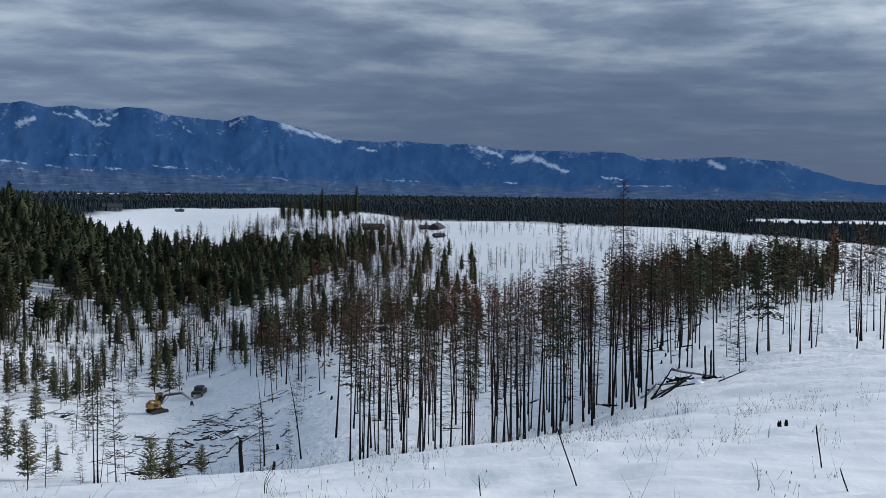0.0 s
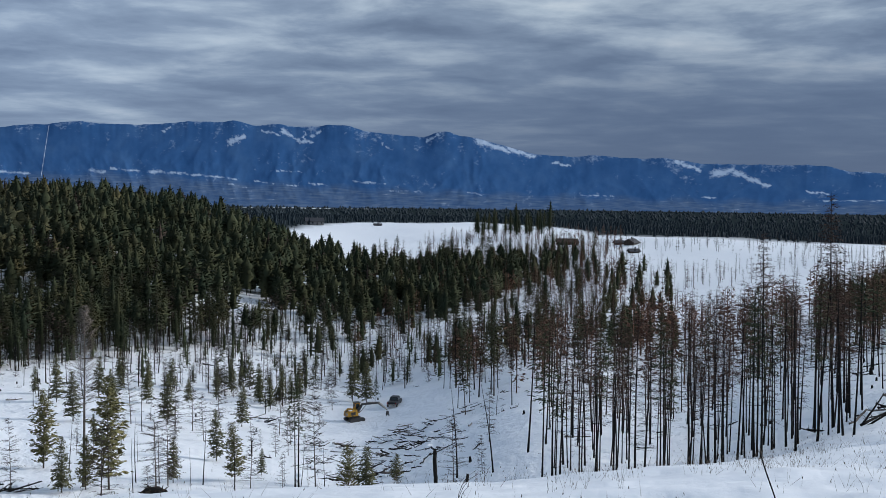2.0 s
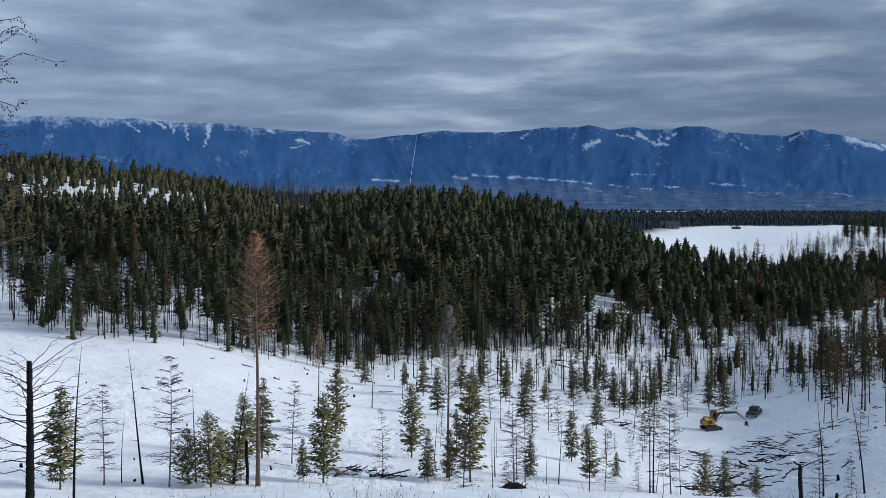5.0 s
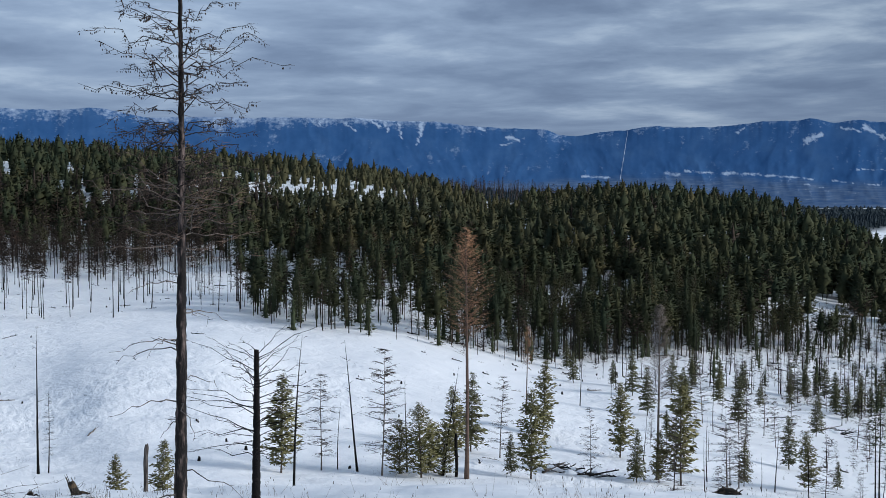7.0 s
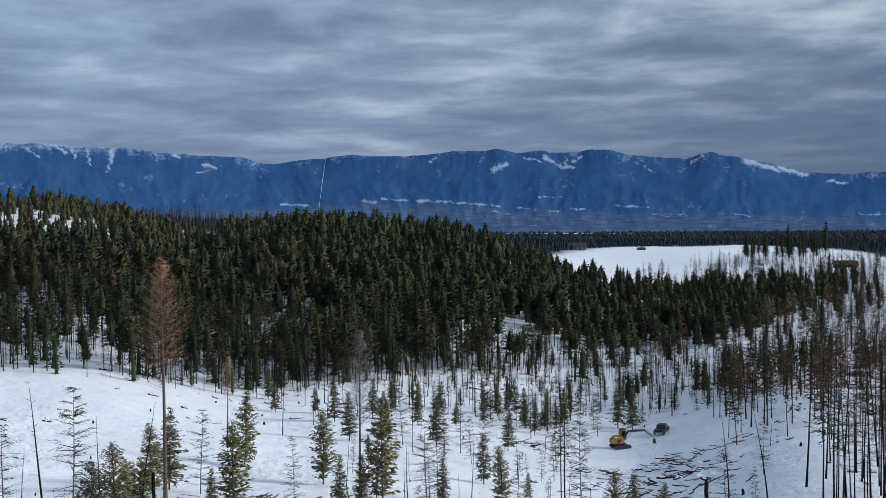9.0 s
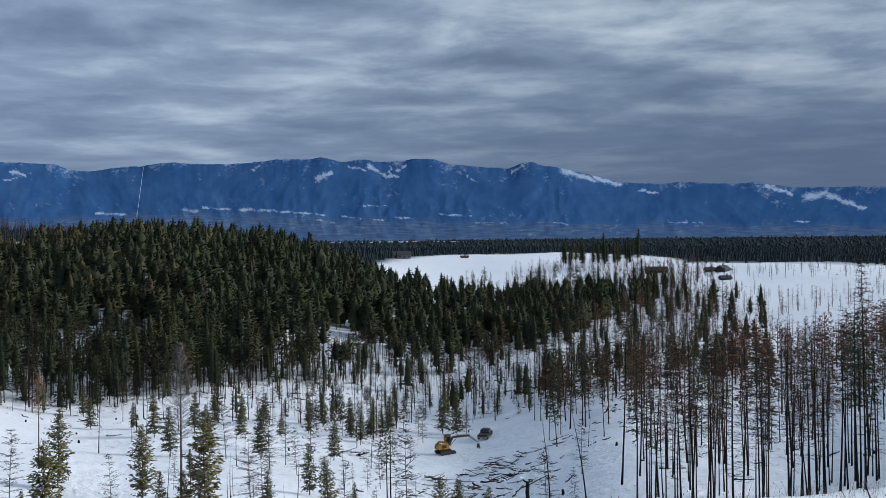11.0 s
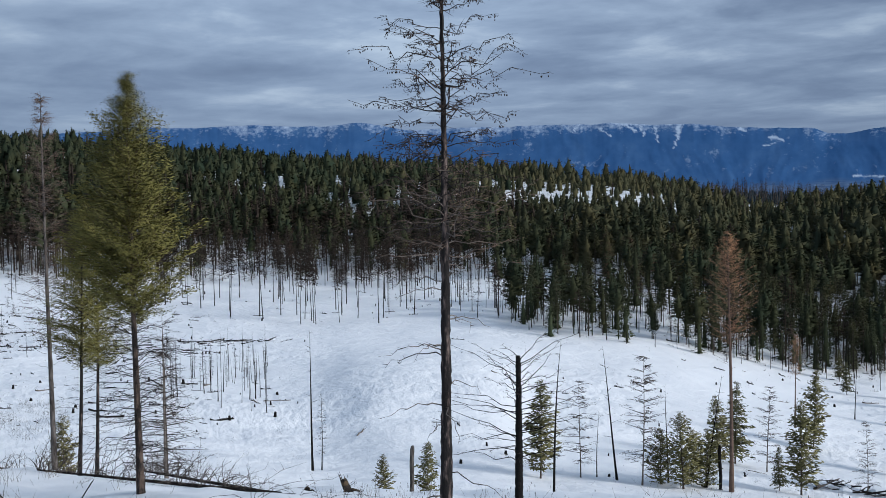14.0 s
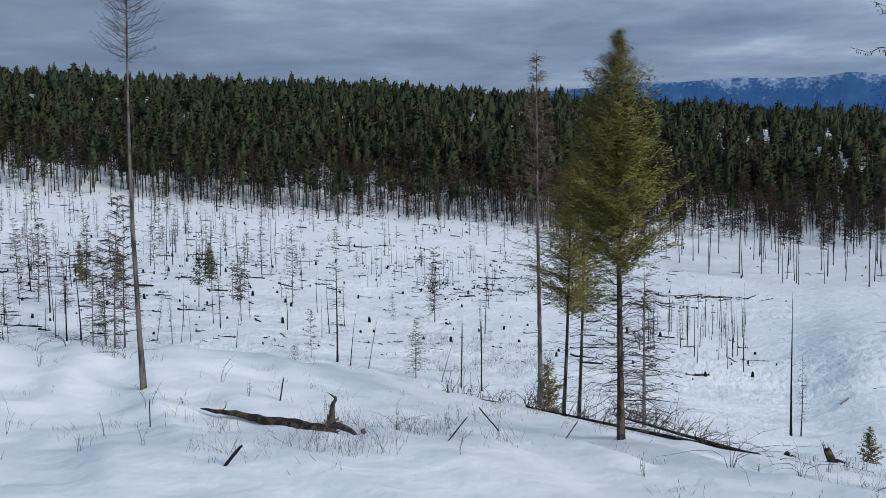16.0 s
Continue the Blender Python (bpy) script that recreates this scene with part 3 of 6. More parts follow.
def grow(seed, h, girth, crown=0.2, spread=1.6, levels=16, per=5, rise=0.25, droop=0.5, form=0.8, belly=0.0, sprays=4, size=0.5, slim=0.3,
         twigs=0, twig=0.4, limb=0.012, bend=0.006, skip=0.0, top=1.0, sides=6, hang=0.0, stubs=0, lop=0.0, limb_steps=3, upto=0.985, core=0.0, cones=0, fall=0.1, fine=True, crook=0.025, skirts=4, rugged=0.0, fluff=0.0):
    """A conifer. crown: where the limbs begin; form: how fast they shorten upward; sprays: needle sprays on a limb; twigs: bare twigs on a limb;
    hang: how far twigs droop; stubs: short dead limbs below the crown; top: where the trunk is broken off; lop: the crown leans to one side;
    upto: where the limbs end; core: the dense inner crown's share of the width; cones: small cones hung on a limb; fine: full twigs, for trees that stand close."""
    rng = random.Random(seed)
    trunk, limbs, green = Shape(), Shape(), Shape()
    line = stem_line(rng, h, bend)
    flare = [1.25] + [1.0] * 8
    radii = [girth / 2 * flare[i] * ((1 - i / 8) ** 0.85 * 0.95 + 0.05) for i in range(9)]
    if top < 1:
        line = [along(line, top * i / 8) for i in range(9)]
        radii = [girth / 2 * flare[i] * (1 - 0.45 * i / 8) for i in range(9)]
    if rugged:
        fine_line = [along(line, i / 120) for i in range(121)]
        trunk.tube(fine_line, [float(np.interp(i / 15, range(9), radii)) for i in range(121)], sides)
        for i, v in enumerate(trunk.v):
            ridge = 0.6 * noise.noise((i % sides * 2.3, i // sides * 0.11, seed)) + rng.uniform(-0.5, 0.5)
            trunk.v[i] = v + trunk.n[i] * ridge * rugged * girth
    else:
        trunk.tube(line, radii, sides)
    if core:
        n0, sides7 = len(green.v), 7
        for i in range(2 * skirts + 1):
            u = min((i + (0.35 if i % 2 else 0)) / (2 * skirts), 1.0)
            c = along(line, crown + 0.02 + (0.965 - crown) * u)
            wide = spread * core * ((1 - u) ** form * (1 - belly) + belly * math.sin(math.pi * min(u * 0.95 + 0.12, 1))) * (0.72 if i % 2 else 1.12) + 0.002 * h
            for k in range(sides7):
                a = 6.283 * (k + 0.5 * (i % 2)) / sides7
                green.v.append(c + Vector((math.cos(a), math.sin(a), 0)) * wide * rng.uniform(0.65, 1.3) + Vector((0, 0, h * rng.uniform(-0.03, 0.01))))
                green.n.append(Vector((math.cos(a), math.sin(a), 0.15 + 0.6 * u)).normalized())
        for i in range(2 * skirts):
            for k in range(sides7):
                a, b = n0 + i * sides7, n0 + (i + 1) * sides7
                green.f.append((a + k, a + (k + 1) % sides7, b + (k + 1) % sides7, b + k))
    for i in range(levels + stubs):
        low = i >= levels
        u = rng.random() if low else (i + rng.uniform(-0.4, 1.4)) / levels
        u = min(max(u, 0.0), 0.995)
        at = crown * (0.25 + 0.75 * u) if low else crown + (upto - crown) * u
        long = spread * ((1 - u) ** form * (1 - belly) + belly * math.sin(math.pi * min(u * 0.95 + 0.12, 1)) + 0.06)
        count = 1 if low else per
        turn = rng.uniform(0, 6.28)
        for k in range(count):
            if rng.random() < skip:
                continue
            a = turn + 6.283 * (k + rng.uniform(-0.3, 0.3)) / count
            reach = long * rng.uniform(0.65, 1.2) * (1 + lop * math.cos(a))
            if low:
                reach = spread * rng.uniform(0.15, 0.6)
            out = Vector((math.cos(a), math.sin(a), 0))
            up0 = rise + 0.5 * u * (0 if low else 1) + rng.uniform(-0.12, 0.12)
            here = at if low else min(max(at + rng.uniform(-1.1, 1.1) * (upto - crown) / levels, crown), 0.985)
            base = along(line, here / (top if top < 1 else 1))
            pts = [base + out * reach * s + Vector((0, 0, reach * (up0 * s - droop * s * s))) for s in [j / limb_steps for j in range(limb_steps + 1)]]
            pts = [pts[0]] + [p + Vector((rng.gauss(0, 1), rng.gauss(0, 1), rng.gauss(0, 1))) * crook * reach for p in pts[1:]]
            r = limb * (0.5 + 0.5 * reach / max(spread, 0.1))
            if limb > 0 and not fine:
                soft = (out + Vector((rng.uniform(-1, 1), rng.uniform(-1, 1), 0.4))).normalized()
                green.sliver(pts[0], pts[-1], r * 1.5, soft)
            elif limb > 0:
                limbs.tube(pts, [r * (1 - 0.8 * j / limb_steps) for j in range(limb_steps + 1)], 3, False)
            if low:
                continue
            side = Vector((-out.y, out.x, 0))
            for j in range(sprays):
                s = 0.06 + 0.94 * (j + rng.random()) / sprays
                p = along(pts, s) + Vector((rng.gauss(0, 1), rng.gauss(0, 1), rng.gauss(0, 0.6))) * (size * 0.22 + fluff)
                lean = rng.uniform(-1.0, 1.0)
                wayv = (out * (1.0 - 0.45 * abs(lean)) + side * lean * 0.9 + Vector((0, 0, rng.uniform(-0.55, 0.25) - fall))).normalized()
                flat = wayv.cross(Vector((rng.gauss(0, 1), rng.gauss(0, 1), rng.gauss(0.4, 0.8)))).normalized()
                z = size * rng.uniform(0.6, 1.25) * (0.25 + 0.75 * min(reach / max(spread, 0.1), 1.0))
                green.spray(p - wayv * z * 0.3, wayv * z, flat, z * slim, (out * (0.35 + 0.65 * s) + Vector((rng.uniform(-0.3, 0.3), rng.uniform(-0.3, 0.3), 0.15 + 0.55 * u + 0.25 * s))).normalized())
            for j in range(twigs):
                s = 0.12 + 0.88 * (j + rng.random()) / twigs
                p = along(pts, s)
                lean = rng.choice((-1, 1)) * rng.uniform(0.4, 1.0)
                wayv = (out * 0.6 + side * lean + Vector((0, 0, rng.uniform(-0.4, 0.4) - hang))).normalized()
                q = p + wayv * twig * rng.uniform(0.5, 1.2) * (1.15 - 0.6 * s)
                if fine:
                    green.twig(p, q, max(limb * 0.42, 0.004))
                else:
                    green.sliver(p, q, limb * 0.8, (out + Vector((rng.uniform(-1, 1), rng.uniform(-1, 1), 0.4))).normalized())
            for j in range(cones):
                p = along(pts, rng.uniform(0.35, 1.0)) + Vector((0, 0, -0.05)) + side * rng.uniform(-0.15, 0.15)
                green.tube([p, p + Vector((0, 0, -0.03)), p + Vector((0, 0, -0.06))], [0.006, 0.015, 0.005], 5)
    return trunk, limbs, green


KINDS = {}


def kind(name, category, label, bark, needles, count, **shape):
    """Registers a kind of tree with some grown variants; they are made when first planted."""
    KINDS[name] = dict(category=category, label=label, bark=bark, needles=needles, count=count, shape=shape, made={}, used=0)


def plant(name, bearing, distance, h, lean=0.0, label="", group="", variant=None):
    """Stand a tree of the kind on the snow: height in metres, lean in degrees to its right as seen from the road."""
    k = KINDS[name]
    rng = random.Random(int(bearing * 977 + distance * 131))
    i = rng.randrange(k["count"]) if variant is None else variant
    p = on_snow(bearing, distance, 0.12)
    shape = k["shape"]
    turn = rng.uniform(0, 360) if "lop" not in shape else 0
    s = h / shape["h"]
    fat = min(s, 1.6) ** 0.3 / s ** 0.3 if s > 0 else 1
    m = Matrix.Translation(p) @ pose(0, 0, 0, 0, 0, bearing) @ pose(0, 0, 0, rng.uniform(-1.5, 1.5), lean + rng.uniform(-0.7, 0.7), 0) @ pose(0, 0, 0, 0, 0, turn) @ Matrix.Diagonal((s * fat, s * fat, s, 1))
    if i not in k["made"]:
        trunk, limbs, green = grow(sum(map(ord, name)) * 31 + i, **shape)
        ob = thing(name, m, label or k["label"], k["category"], group)
        part("trunk", trunk, k["bark"], ob, smooth=True)
        if limbs.f:
            part("branchwork", limbs, k["bark"], ob)["kind"] = "stuff"
        if green.f:
            part("crown", green, k["needles"], ob, soft=True)["kind"] = "stuff"
        k["made"][i] = ob
        return ob
    ob = copy_thing(k["made"][i], m)
    ob.matrix_basis = m
    if label:
        ob["label"] = label
    if group:
        ob["group"] = group
    return ob


kind("forest_fir", "tree", "dark green fir at the edge of the snowy forest", BARK, DEEP, 10, h=18.0, girth=0.32, crown=0.20, spread=3.1, levels=34, per=6, rise=0.05, droop=0.45, form=0.58, belly=0.40,
     sprays=8, size=0.82, slim=0.17, limb=0.03, limb_steps=2, skip=0.12, stubs=10, core=0.30, skirts=6, fall=0.15, fine=False)
kind("lone_pine", "tree", "tall dark green pine standing alone", BARK, GREEN, 3, h=12.0, girth=0.22, crown=0.26, spread=2.1, levels=30, per=5, rise=0.15, droop=0.35, form=0.72, belly=0.30,
     sprays=13, size=0.52, slim=0.13, limb=0.02, limb_steps=3, skip=0.2, stubs=14, fall=0.05, fine=False)
kind("mixed_pine", "tree", "thin dark green pine with a bare lower trunk", BARK, OLIVE, 8, h=16.0, girth=0.24, crown=0.34, spread=2.3, levels=28, per=5, rise=0.2, droop=0.40, form=0.55, belly=0.5,
     sprays=8, size=0.75, slim=0.17, limb=0.025, limb_steps=2, skip=0.22, stubs=16, fall=0.15, fine=False)
kind("young_fir", "tree", "young green fir standing in the snow", BARK, YOUNG, 8, h=5.0, girth=0.09, crown=0.12, spread=0.90, levels=42, per=5, rise=0.25, droop=0.40, form=0.72, belly=0.18,
     sprays=14, size=0.34, slim=0.15, limb=0.011, skip=0.26, fall=0.05, limb_steps=2, fine=False, bend=0.012, stubs=5)
kind("sunlit_fir", "tree", "young olive-green pine standing in the snow", BARK, DULL, 8, h=5.0, girth=0.09, crown=0.10, spread=0.95, levels=40, per=5, rise=0.45, droop=0.20, form=0.62, belly=0.32,
     sprays=15, size=0.34, slim=0.15, limb=0.011, skip=0.26, fall=-0.1, limb_steps=2, fine=False, bend=0.014, stubs=6)
kind("bushy_pine", "tree", "low bushy olive-green pine with snow beneath", BARK, DULL, 4, h=5.0, girth=0.12, crown=0.03, spread=1.40, levels=32, per=6, rise=0.55, droop=0.15, form=0.55, belly=0.40,
     sprays=20, size=0.32, slim=0.16, limb=0.012, skip=0.25, fall=-0.2, limb_steps=2, fine=False, bend=0.02)
kind("burnt_pole", "dead tree", "fire-blackened pine pole with a scorched thin crown", CHAR, SCORCHED, 10, h=10.0, girth=0.128, crown=0.48, spread=1.0, levels=28, per=4, rise=0.05, droop=0.25, form=0.45, belly=0.40,
     sprays=3, size=0.34, slim=0.08, twigs=4, twig=0.45, limb=0.009, skip=0.48, stubs=9, limb_steps=2, bend=0.010, fine=False)
kind("burnt_pine", "dead tree", "fire-blackened pine with a dark green needle crown", CHAR, GREEN, 8, h=10.0, girth=0.128, crown=0.46, spread=0.95, levels=24, per=5, rise=0.1, droop=0.3, form=0.6, belly=0.35,
     sprays=5, size=0.36, slim=0.14, twigs=2, twig=0.3, limb=0.009, skip=0.35, stubs=14, limb_steps=2, bend=0.008, fine=False)
kind("tall_burnt_pine", "dead tree", "tall fire-blackened pine with a dense scorched brown crown", CHAR, SCORCHED, 2, h=16.0, girth=0.20, crown=0.40, spread=1.35, levels=44, per=5, rise=0.05, droop=0.30, form=0.62, belly=0.30,
     sprays=6, size=0.42, slim=0.09, twigs=5, twig=0.45, limb=0.011, skip=0.25, stubs=12, limb_steps=2, bend=0.008, fine=False)
kind("bare_trunk_pine", "tree", "tall pine with a scorched bare trunk and dark crown", CHAR, SINGED, 8, h=15.0, girth=0.17, crown=0.58, spread=1.5, levels=24, per=5, rise=0.1, droop=0.3, form=0.6, belly=0.4,
     sprays=6, size=0.55, slim=0.14, twigs=2, twig=0.4, limb=0.014, skip=0.25, stubs=12, limb_steps=2, bend=0.008, fine=False)
kind("bare_larch", "dead tree", "bare grey young larch with fine drooping twigs", GREYWOOD, BARE, 7, h=6.0, girth=0.085, crown=0.12, spread=1.40, levels=22, per=3, rise=0.30, droop=0.35, form=0.62, belly=0.22,
     sprays=0, twigs=12, twig=0.48, limb=0.016, skip=0.20, bend=0.010, hang=0.15, fine=False)
kind("dead_stick", "dead tree", "thin dead tree stick standing in the snow", CHAR, CHARSTICK, 8, h=6.0, girth=0.11, crown=0.30, spread=0.42, levels=9, per=2, rise=0.3, droop=0.1, form=0.4, sprays=0, twigs=1, twig=0.25,
     limb=0.008, skip=0.3, bend=0.018, stubs=4, limb_steps=2, sides=5, fine=False)
kind("far_dead_tree", "dead tree", "bare dead tree with short limbs on the burnt slope", CHAR, CHARSTICK, 8, h=9.0, girth=0.15, crown=0.22, spread=0.85, levels=26, per=3, rise=0.15, droop=0.3, form=0.5, sprays=0, twigs=6, twig=0.45,
     limb=0.013, skip=0.2, bend=0.012, limb_steps=2, sides=5, fine=False)
kind("rust_larch", "dead tree", "dead larch with a fine rust-brown crown", RUSTBARK, RUST, 2, h=19.0, girth=0.34, crown=0.56, spread=2.15, levels=52, per=4, rise=0.55, droop=0.05, form=0.7, belly=0.45,
     sprays=0, twigs=18, twig=0.62, limb=0.016, skip=0.25, stubs=24)
kind("grey_larch", "dead tree", "tall dead larch with a fine pale grey crown", GREYWOOD, PALETWIG, 2, h=17.0, girth=0.30, crown=0.45, spread=2.1, levels=44, per=4, rise=0.5, droop=0.10, form=0.72, belly=0.35,
     sprays=0, twigs=24, twig=0.60, limb=0.018, skip=0.1, stubs=14)
kind("scorched_fir", "dead tree", "scorched brown fir with dry needles", CHAR, BROWN, 8, h=14.0, girth=0.23, crown=0.24, spread=1.6, levels=26, per=5, rise=0.1, droop=0.35, form=0.65, belly=0.2,
     sprays=4, size=0.62, slim=0.11, twigs=2, twig=0.6, limb=0.016, limb_steps=2, skip=0.25, stubs=8, fine=False)

# trees that stand alone, by bearing, distance, height and lean
plant("lone_pine", -17.02, 95.4, 11.6, -1.7)
plant("lone_pine", -13.1, 128, 12.0, -1.0)
plant("lone_pine", -14.4, 150, 12.5, -1.0)
plant("burnt_pole", -18.06, 90.2, 8.4, -2.6)
plant("burnt_pole", -18.56, 87.7, 9.4, -0.8)
plant("burnt_pine", -19.09, 95.8, 9.5, -1.5)
plant("burnt_pole", -21.44, 100.5, 9.4, -2.5)
plant("burnt_pole", -22.30, 102.5, 8.7, -2.3)
plant("burnt_pine", -15.92, 86.7, 8.4, -2.2)
plant("burnt_pole", -14.34, 73.9, 9.7, -1.8)
plant("bare_larch", -14.96, 95.0, 5.6, -1.6)
plant("burnt_pine", -13.58, 113.3, 11.0, -1.5)
plant("bare_larch", -15.63, 75.4, 4.7, -2.1)
plant("tall_burnt_pine", -9.91, 66.0, 13.8, -1.5)
plant("burnt_pine", -11.25, 72.0, 9.8, -1.2)
plant("tall_burnt_pine", -6.66, 95.0, 17.0, -1.1)
plant("burnt_pole", 1.88, 58.0, 9.9, -0.2)
plant("burnt_pine", 4.79, 62.0, 9.6, -0.0)
plant("burnt_pole", 4.25, 66.0, 10.7, -0.1)
plant("burnt_pole", 0.25, 60.0, 8.6, -0.2)
plant("burnt_pine", -1.57, 64.0, 9.5, -1.2)
plant("burnt_pole", -3.84, 66.0, 10.3, -1.3)
plant("burnt_pole", -4.53, 60.0, 9.3, -1.3)
plant("burnt_pine", -6.24, 58.0, 9.3, -1.0)
plant("burnt_pole", -6.98, 62.0, 9.1, -0.7)
plant("burnt_pole", -7.67, 60.0, 9.6, -1.1)
plant("burnt_pine", -9.20, 64.0, 9.2, -1.0)
plant("burnt_pole", -10.52, 68.0, 8.3, -0.9)
plant("sunlit_fir", 48.72, 81.1, 7.7, 0.8)
plant("dead_stick", 48.19, 48.1, 8.2, 3.4)
plant("bare_larch", 46.59, 84.1, 7.7, -0.5)
plant("dead_stick", 45.73, 84.7, 5.4, 2.0)
plant("dead_stick", 44.67, 84.7, 10.7, -5.5)
plant("bare_larch", 43.37, 82.7, 10.1, 0.6)
plant("dead_stick", 42.02, 84.7, 7.7, -0.5)
plant("bushy_pine", 42.40, 83.4, 4.4, -1.7)
plant("bushy_pine", 41.25, 82.4, 5.9, -1.6)
plant("bushy_pine", 40.15, 84.0, 4.6, 2.4)
plant("bushy_pine", 40.75, 86.0, 4.2, 0.0)
plant("dead_stick", 40.08, 84.0, 8.9, 7.8)
plant("sunlit_fir", 39.44, 99.0, 6.7, -1.4)
plant("rust_larch", 38.82, 83.0, 19.8, 0.5)
plant("young_fir", 38.59, 103.8, 7.9, 2.3)
plant("bare_larch", 37.02, 102.2, 8.0, 2.5)
plant("young_fir", 36.44, 89.2, 3.7, -0.5)
plant("sunlit_fir", 35.37, 87.5, 7.6, -0.5)
plant("rust_larch", 35.59, 135.6, 11.5, 0.2)
plant("sunlit_fir", 34.73, 122.8, 8.7, 2.3)
plant("bare_larch", 32.20, 94.3, 6.2, -0.9)
plant("sunlit_fir", 30.64, 113.3, 8.1, -0.0)
plant("young_fir", 29.78, 93.6, 4.8, -0.1)
plant("sunlit_fir", 28.62, 95.1, 4.8, -0.1)
plant("grey_larch", 28.71, 97.4, 16.0, -0.1)
plant("sunlit_fir", 27.50, 95.5, 9.9, -0.2)
plant("dead_stick", 26.16, 103.0, 6.3, -0.2)
plant("bare_larch", 25.16, 98.9, 8.2, -0.3)
plant("bare_larch", 24.56, 99.7, 7.4, -1.1)
plant("dead_stick", 23.44, 99.7, 3.7, -1.2)
plant("young_fir", 22.08, 127.7, 6.3, -0.4)
plant("sunlit_fir", 21.13, 107.6, 6.0, -2.1)
plant("bare_larch", 20.33, 104.2, 6.3, 1.9)
plant("burnt_pine", 17.97, 105.4, 11.9, -0.1)
plant("burnt_pole", 17.79, 105.9, 13.0, -0.9)
plant("bare_larch", 16.89, 108.9, 10.4, -1.3)
plant("bushy_pine", 15.13, 108.4, 4.6, -1.6)
plant("bushy_pine", 12.6, 112.0, 3.0, 1.0)
plant("dead_stick", 9.33, 91.3, 8.2, -4.0)
plant("dead_stick", 7.40, 82.3, 7.6, -8.1)
plant("bare_larch", 7.97, 85.3, 3.3, -3.1)
plant("bare_larch", 68.50, 40.2, 6.0, 1.4)
plant("sunlit_fir", 73.53, 46.2, 3.4, 0.2)
plant("dead_stick", 76.88, 79.0, 7.0, -1.6)
plant("dead_stick", 77.97, 78.7, 5.2, 1.1)
plant("bare_larch", 80.38, 81.9, 4.4, 1.0)
plant("dead_stick", 79.04, 80.0, 3.7, 15.6)
plant("bare_larch", 79.25, 129.5, 9.5, 1.2)
plant("dead_stick", 60.86, 81.2, 10.7, 0.4)
plant("far_dead_tree", 60.37, 82.1, 6.1, 1.1)
plant("sunlit_fir", 57.03, 60.1, 3.5, -2.0)
plant("sunlit_fir", 54.91, 62.1, 4.1, 1.5)
plant("bare_larch", 96.94, 92.4, 8.1, 2.2)
plant("bare_larch", 95.90, 90.2, 12.4, 2.5)
plant("dead_stick", 98.19, 95.7, 7.8, 3.3)
plant("bare_larch", 99.42, 123.0, 9.3, 3.1)
plant("dead_stick", 98.75, 109.2, 5.3, -3.1)
plant("mixed_pine", 91.60, 125.0, 7.2, 1.8)
plant("mixed_pine", 89.47, 115.9, 7.1, 0.3)
plant("dead_stick", 89.80, 93.8, 3.7, 6.1)
plant("far_dead_tree", 84.54, 88.4, 10.7, 1.3)
plant("bare_larch", 85.91, 89.4, 4.2, 0.8)
plant("dead_stick", 83.86, 85.9, 4.9, 7.5)
plant("dead_stick", 82.90, 84.9, 4.2, 10.8)
plant("bare_larch", 80.38, 81.6, 4.8, 1.0)
plant("dead_stick", 77.98, 78.4, 5.6, 0.8)
plant("dead_stick", 76.89, 78.7, 7.0, -0.6)


# stands: random trees between two bearings and two distances
def stand(seed, bearings, distances, number, mixture, low, high, group, apart=1.6, where=None):
    rng = random.Random(seed)
    done = []
    names = [n for n, w in mixture for _ in range(w)]
    tries = 0
    while len(done) < number and tries < number * 30:
        tries += 1
        b = rng.uniform(*bearings)
        d = math.sqrt(rng.uniform(distances[0] ** 2, distances[1] ** 2))
        if where and not where(b, d):
            continue
        x, y = spot(b, d)
        if any((x - p) ** 2 + (y - q) ** 2 < apart ** 2 for p, q in done):
            continue
        done.append((x, y))
        plant(rng.choice(names), b, d, rng.uniform(low, high) * rng.uniform(0.8, 1.1), rng.gauss(0, 1.6), group=group)


BURNT = "burnt stand below the road"
stand(1, (-11.5, 4.4), (53, 80), 66, [("burnt_pole", 7), ("burnt_pine", 1), ("far_dead_tree", 1)], 7.6, 10.2, BURNT)
stand(2, (-13.0, 5.6), (80, 140), 72, [("burnt_pole", 7), ("burnt_pine", 2), ("far_dead_tree", 2)], 9.5, 13.6, BURNT)
stand(3, (-22.4, -9.0), (120, 270), 150, [("burnt_pole", 4), ("burnt_pine", 4), ("scorched_fir", 2)], 9.5, 14.5, "stand on the far knoll", where=lambda b, d: d > 165 + 2.4 * (b + 22) or b > -14)
stand(20, (-22.5, -12), (86, 125), 24, [("burnt_pole", 2), ("burnt_pine", 2), ("far_dead_tree", 1)], 7, 10.5, BURNT)
stand(4, (-13, 9.5), (150, 340), 135, [("burnt_pole", 3), ("burnt_pine", 3), ("scorched_fir", 4), ("mixed_pine", 4)], 9, 14, "mixed stand in the hollow", where=lambda b, d: b > 0.5 or d < 190)
stand(6, (1.5, 14), (300, 580), 125, [("mixed_pine", 4), ("scorched_fir", 5), ("forest_fir", 3)], 10, 16, "mixed stand in the hollow")
stand(7, (8, 36), (196, 290), 215, [("far_dead_tree", 6), ("dead_stick", 3), ("mixed_pine", 2), ("burnt_pine", 3)], 6.5, 13, "thin wood behind the clearing", where=lambda b, d: not (10.5 < b < 17 and d < 222))
stand(27, (13, 27), (138, 215), 26, [("young_fir", 5), ("bare_larch", 5), ("lone_pine", 1)], 5, 9.5, "young trees in the clearing", apart=4, where=lambda b, d: b > 16.5 or d > 200)
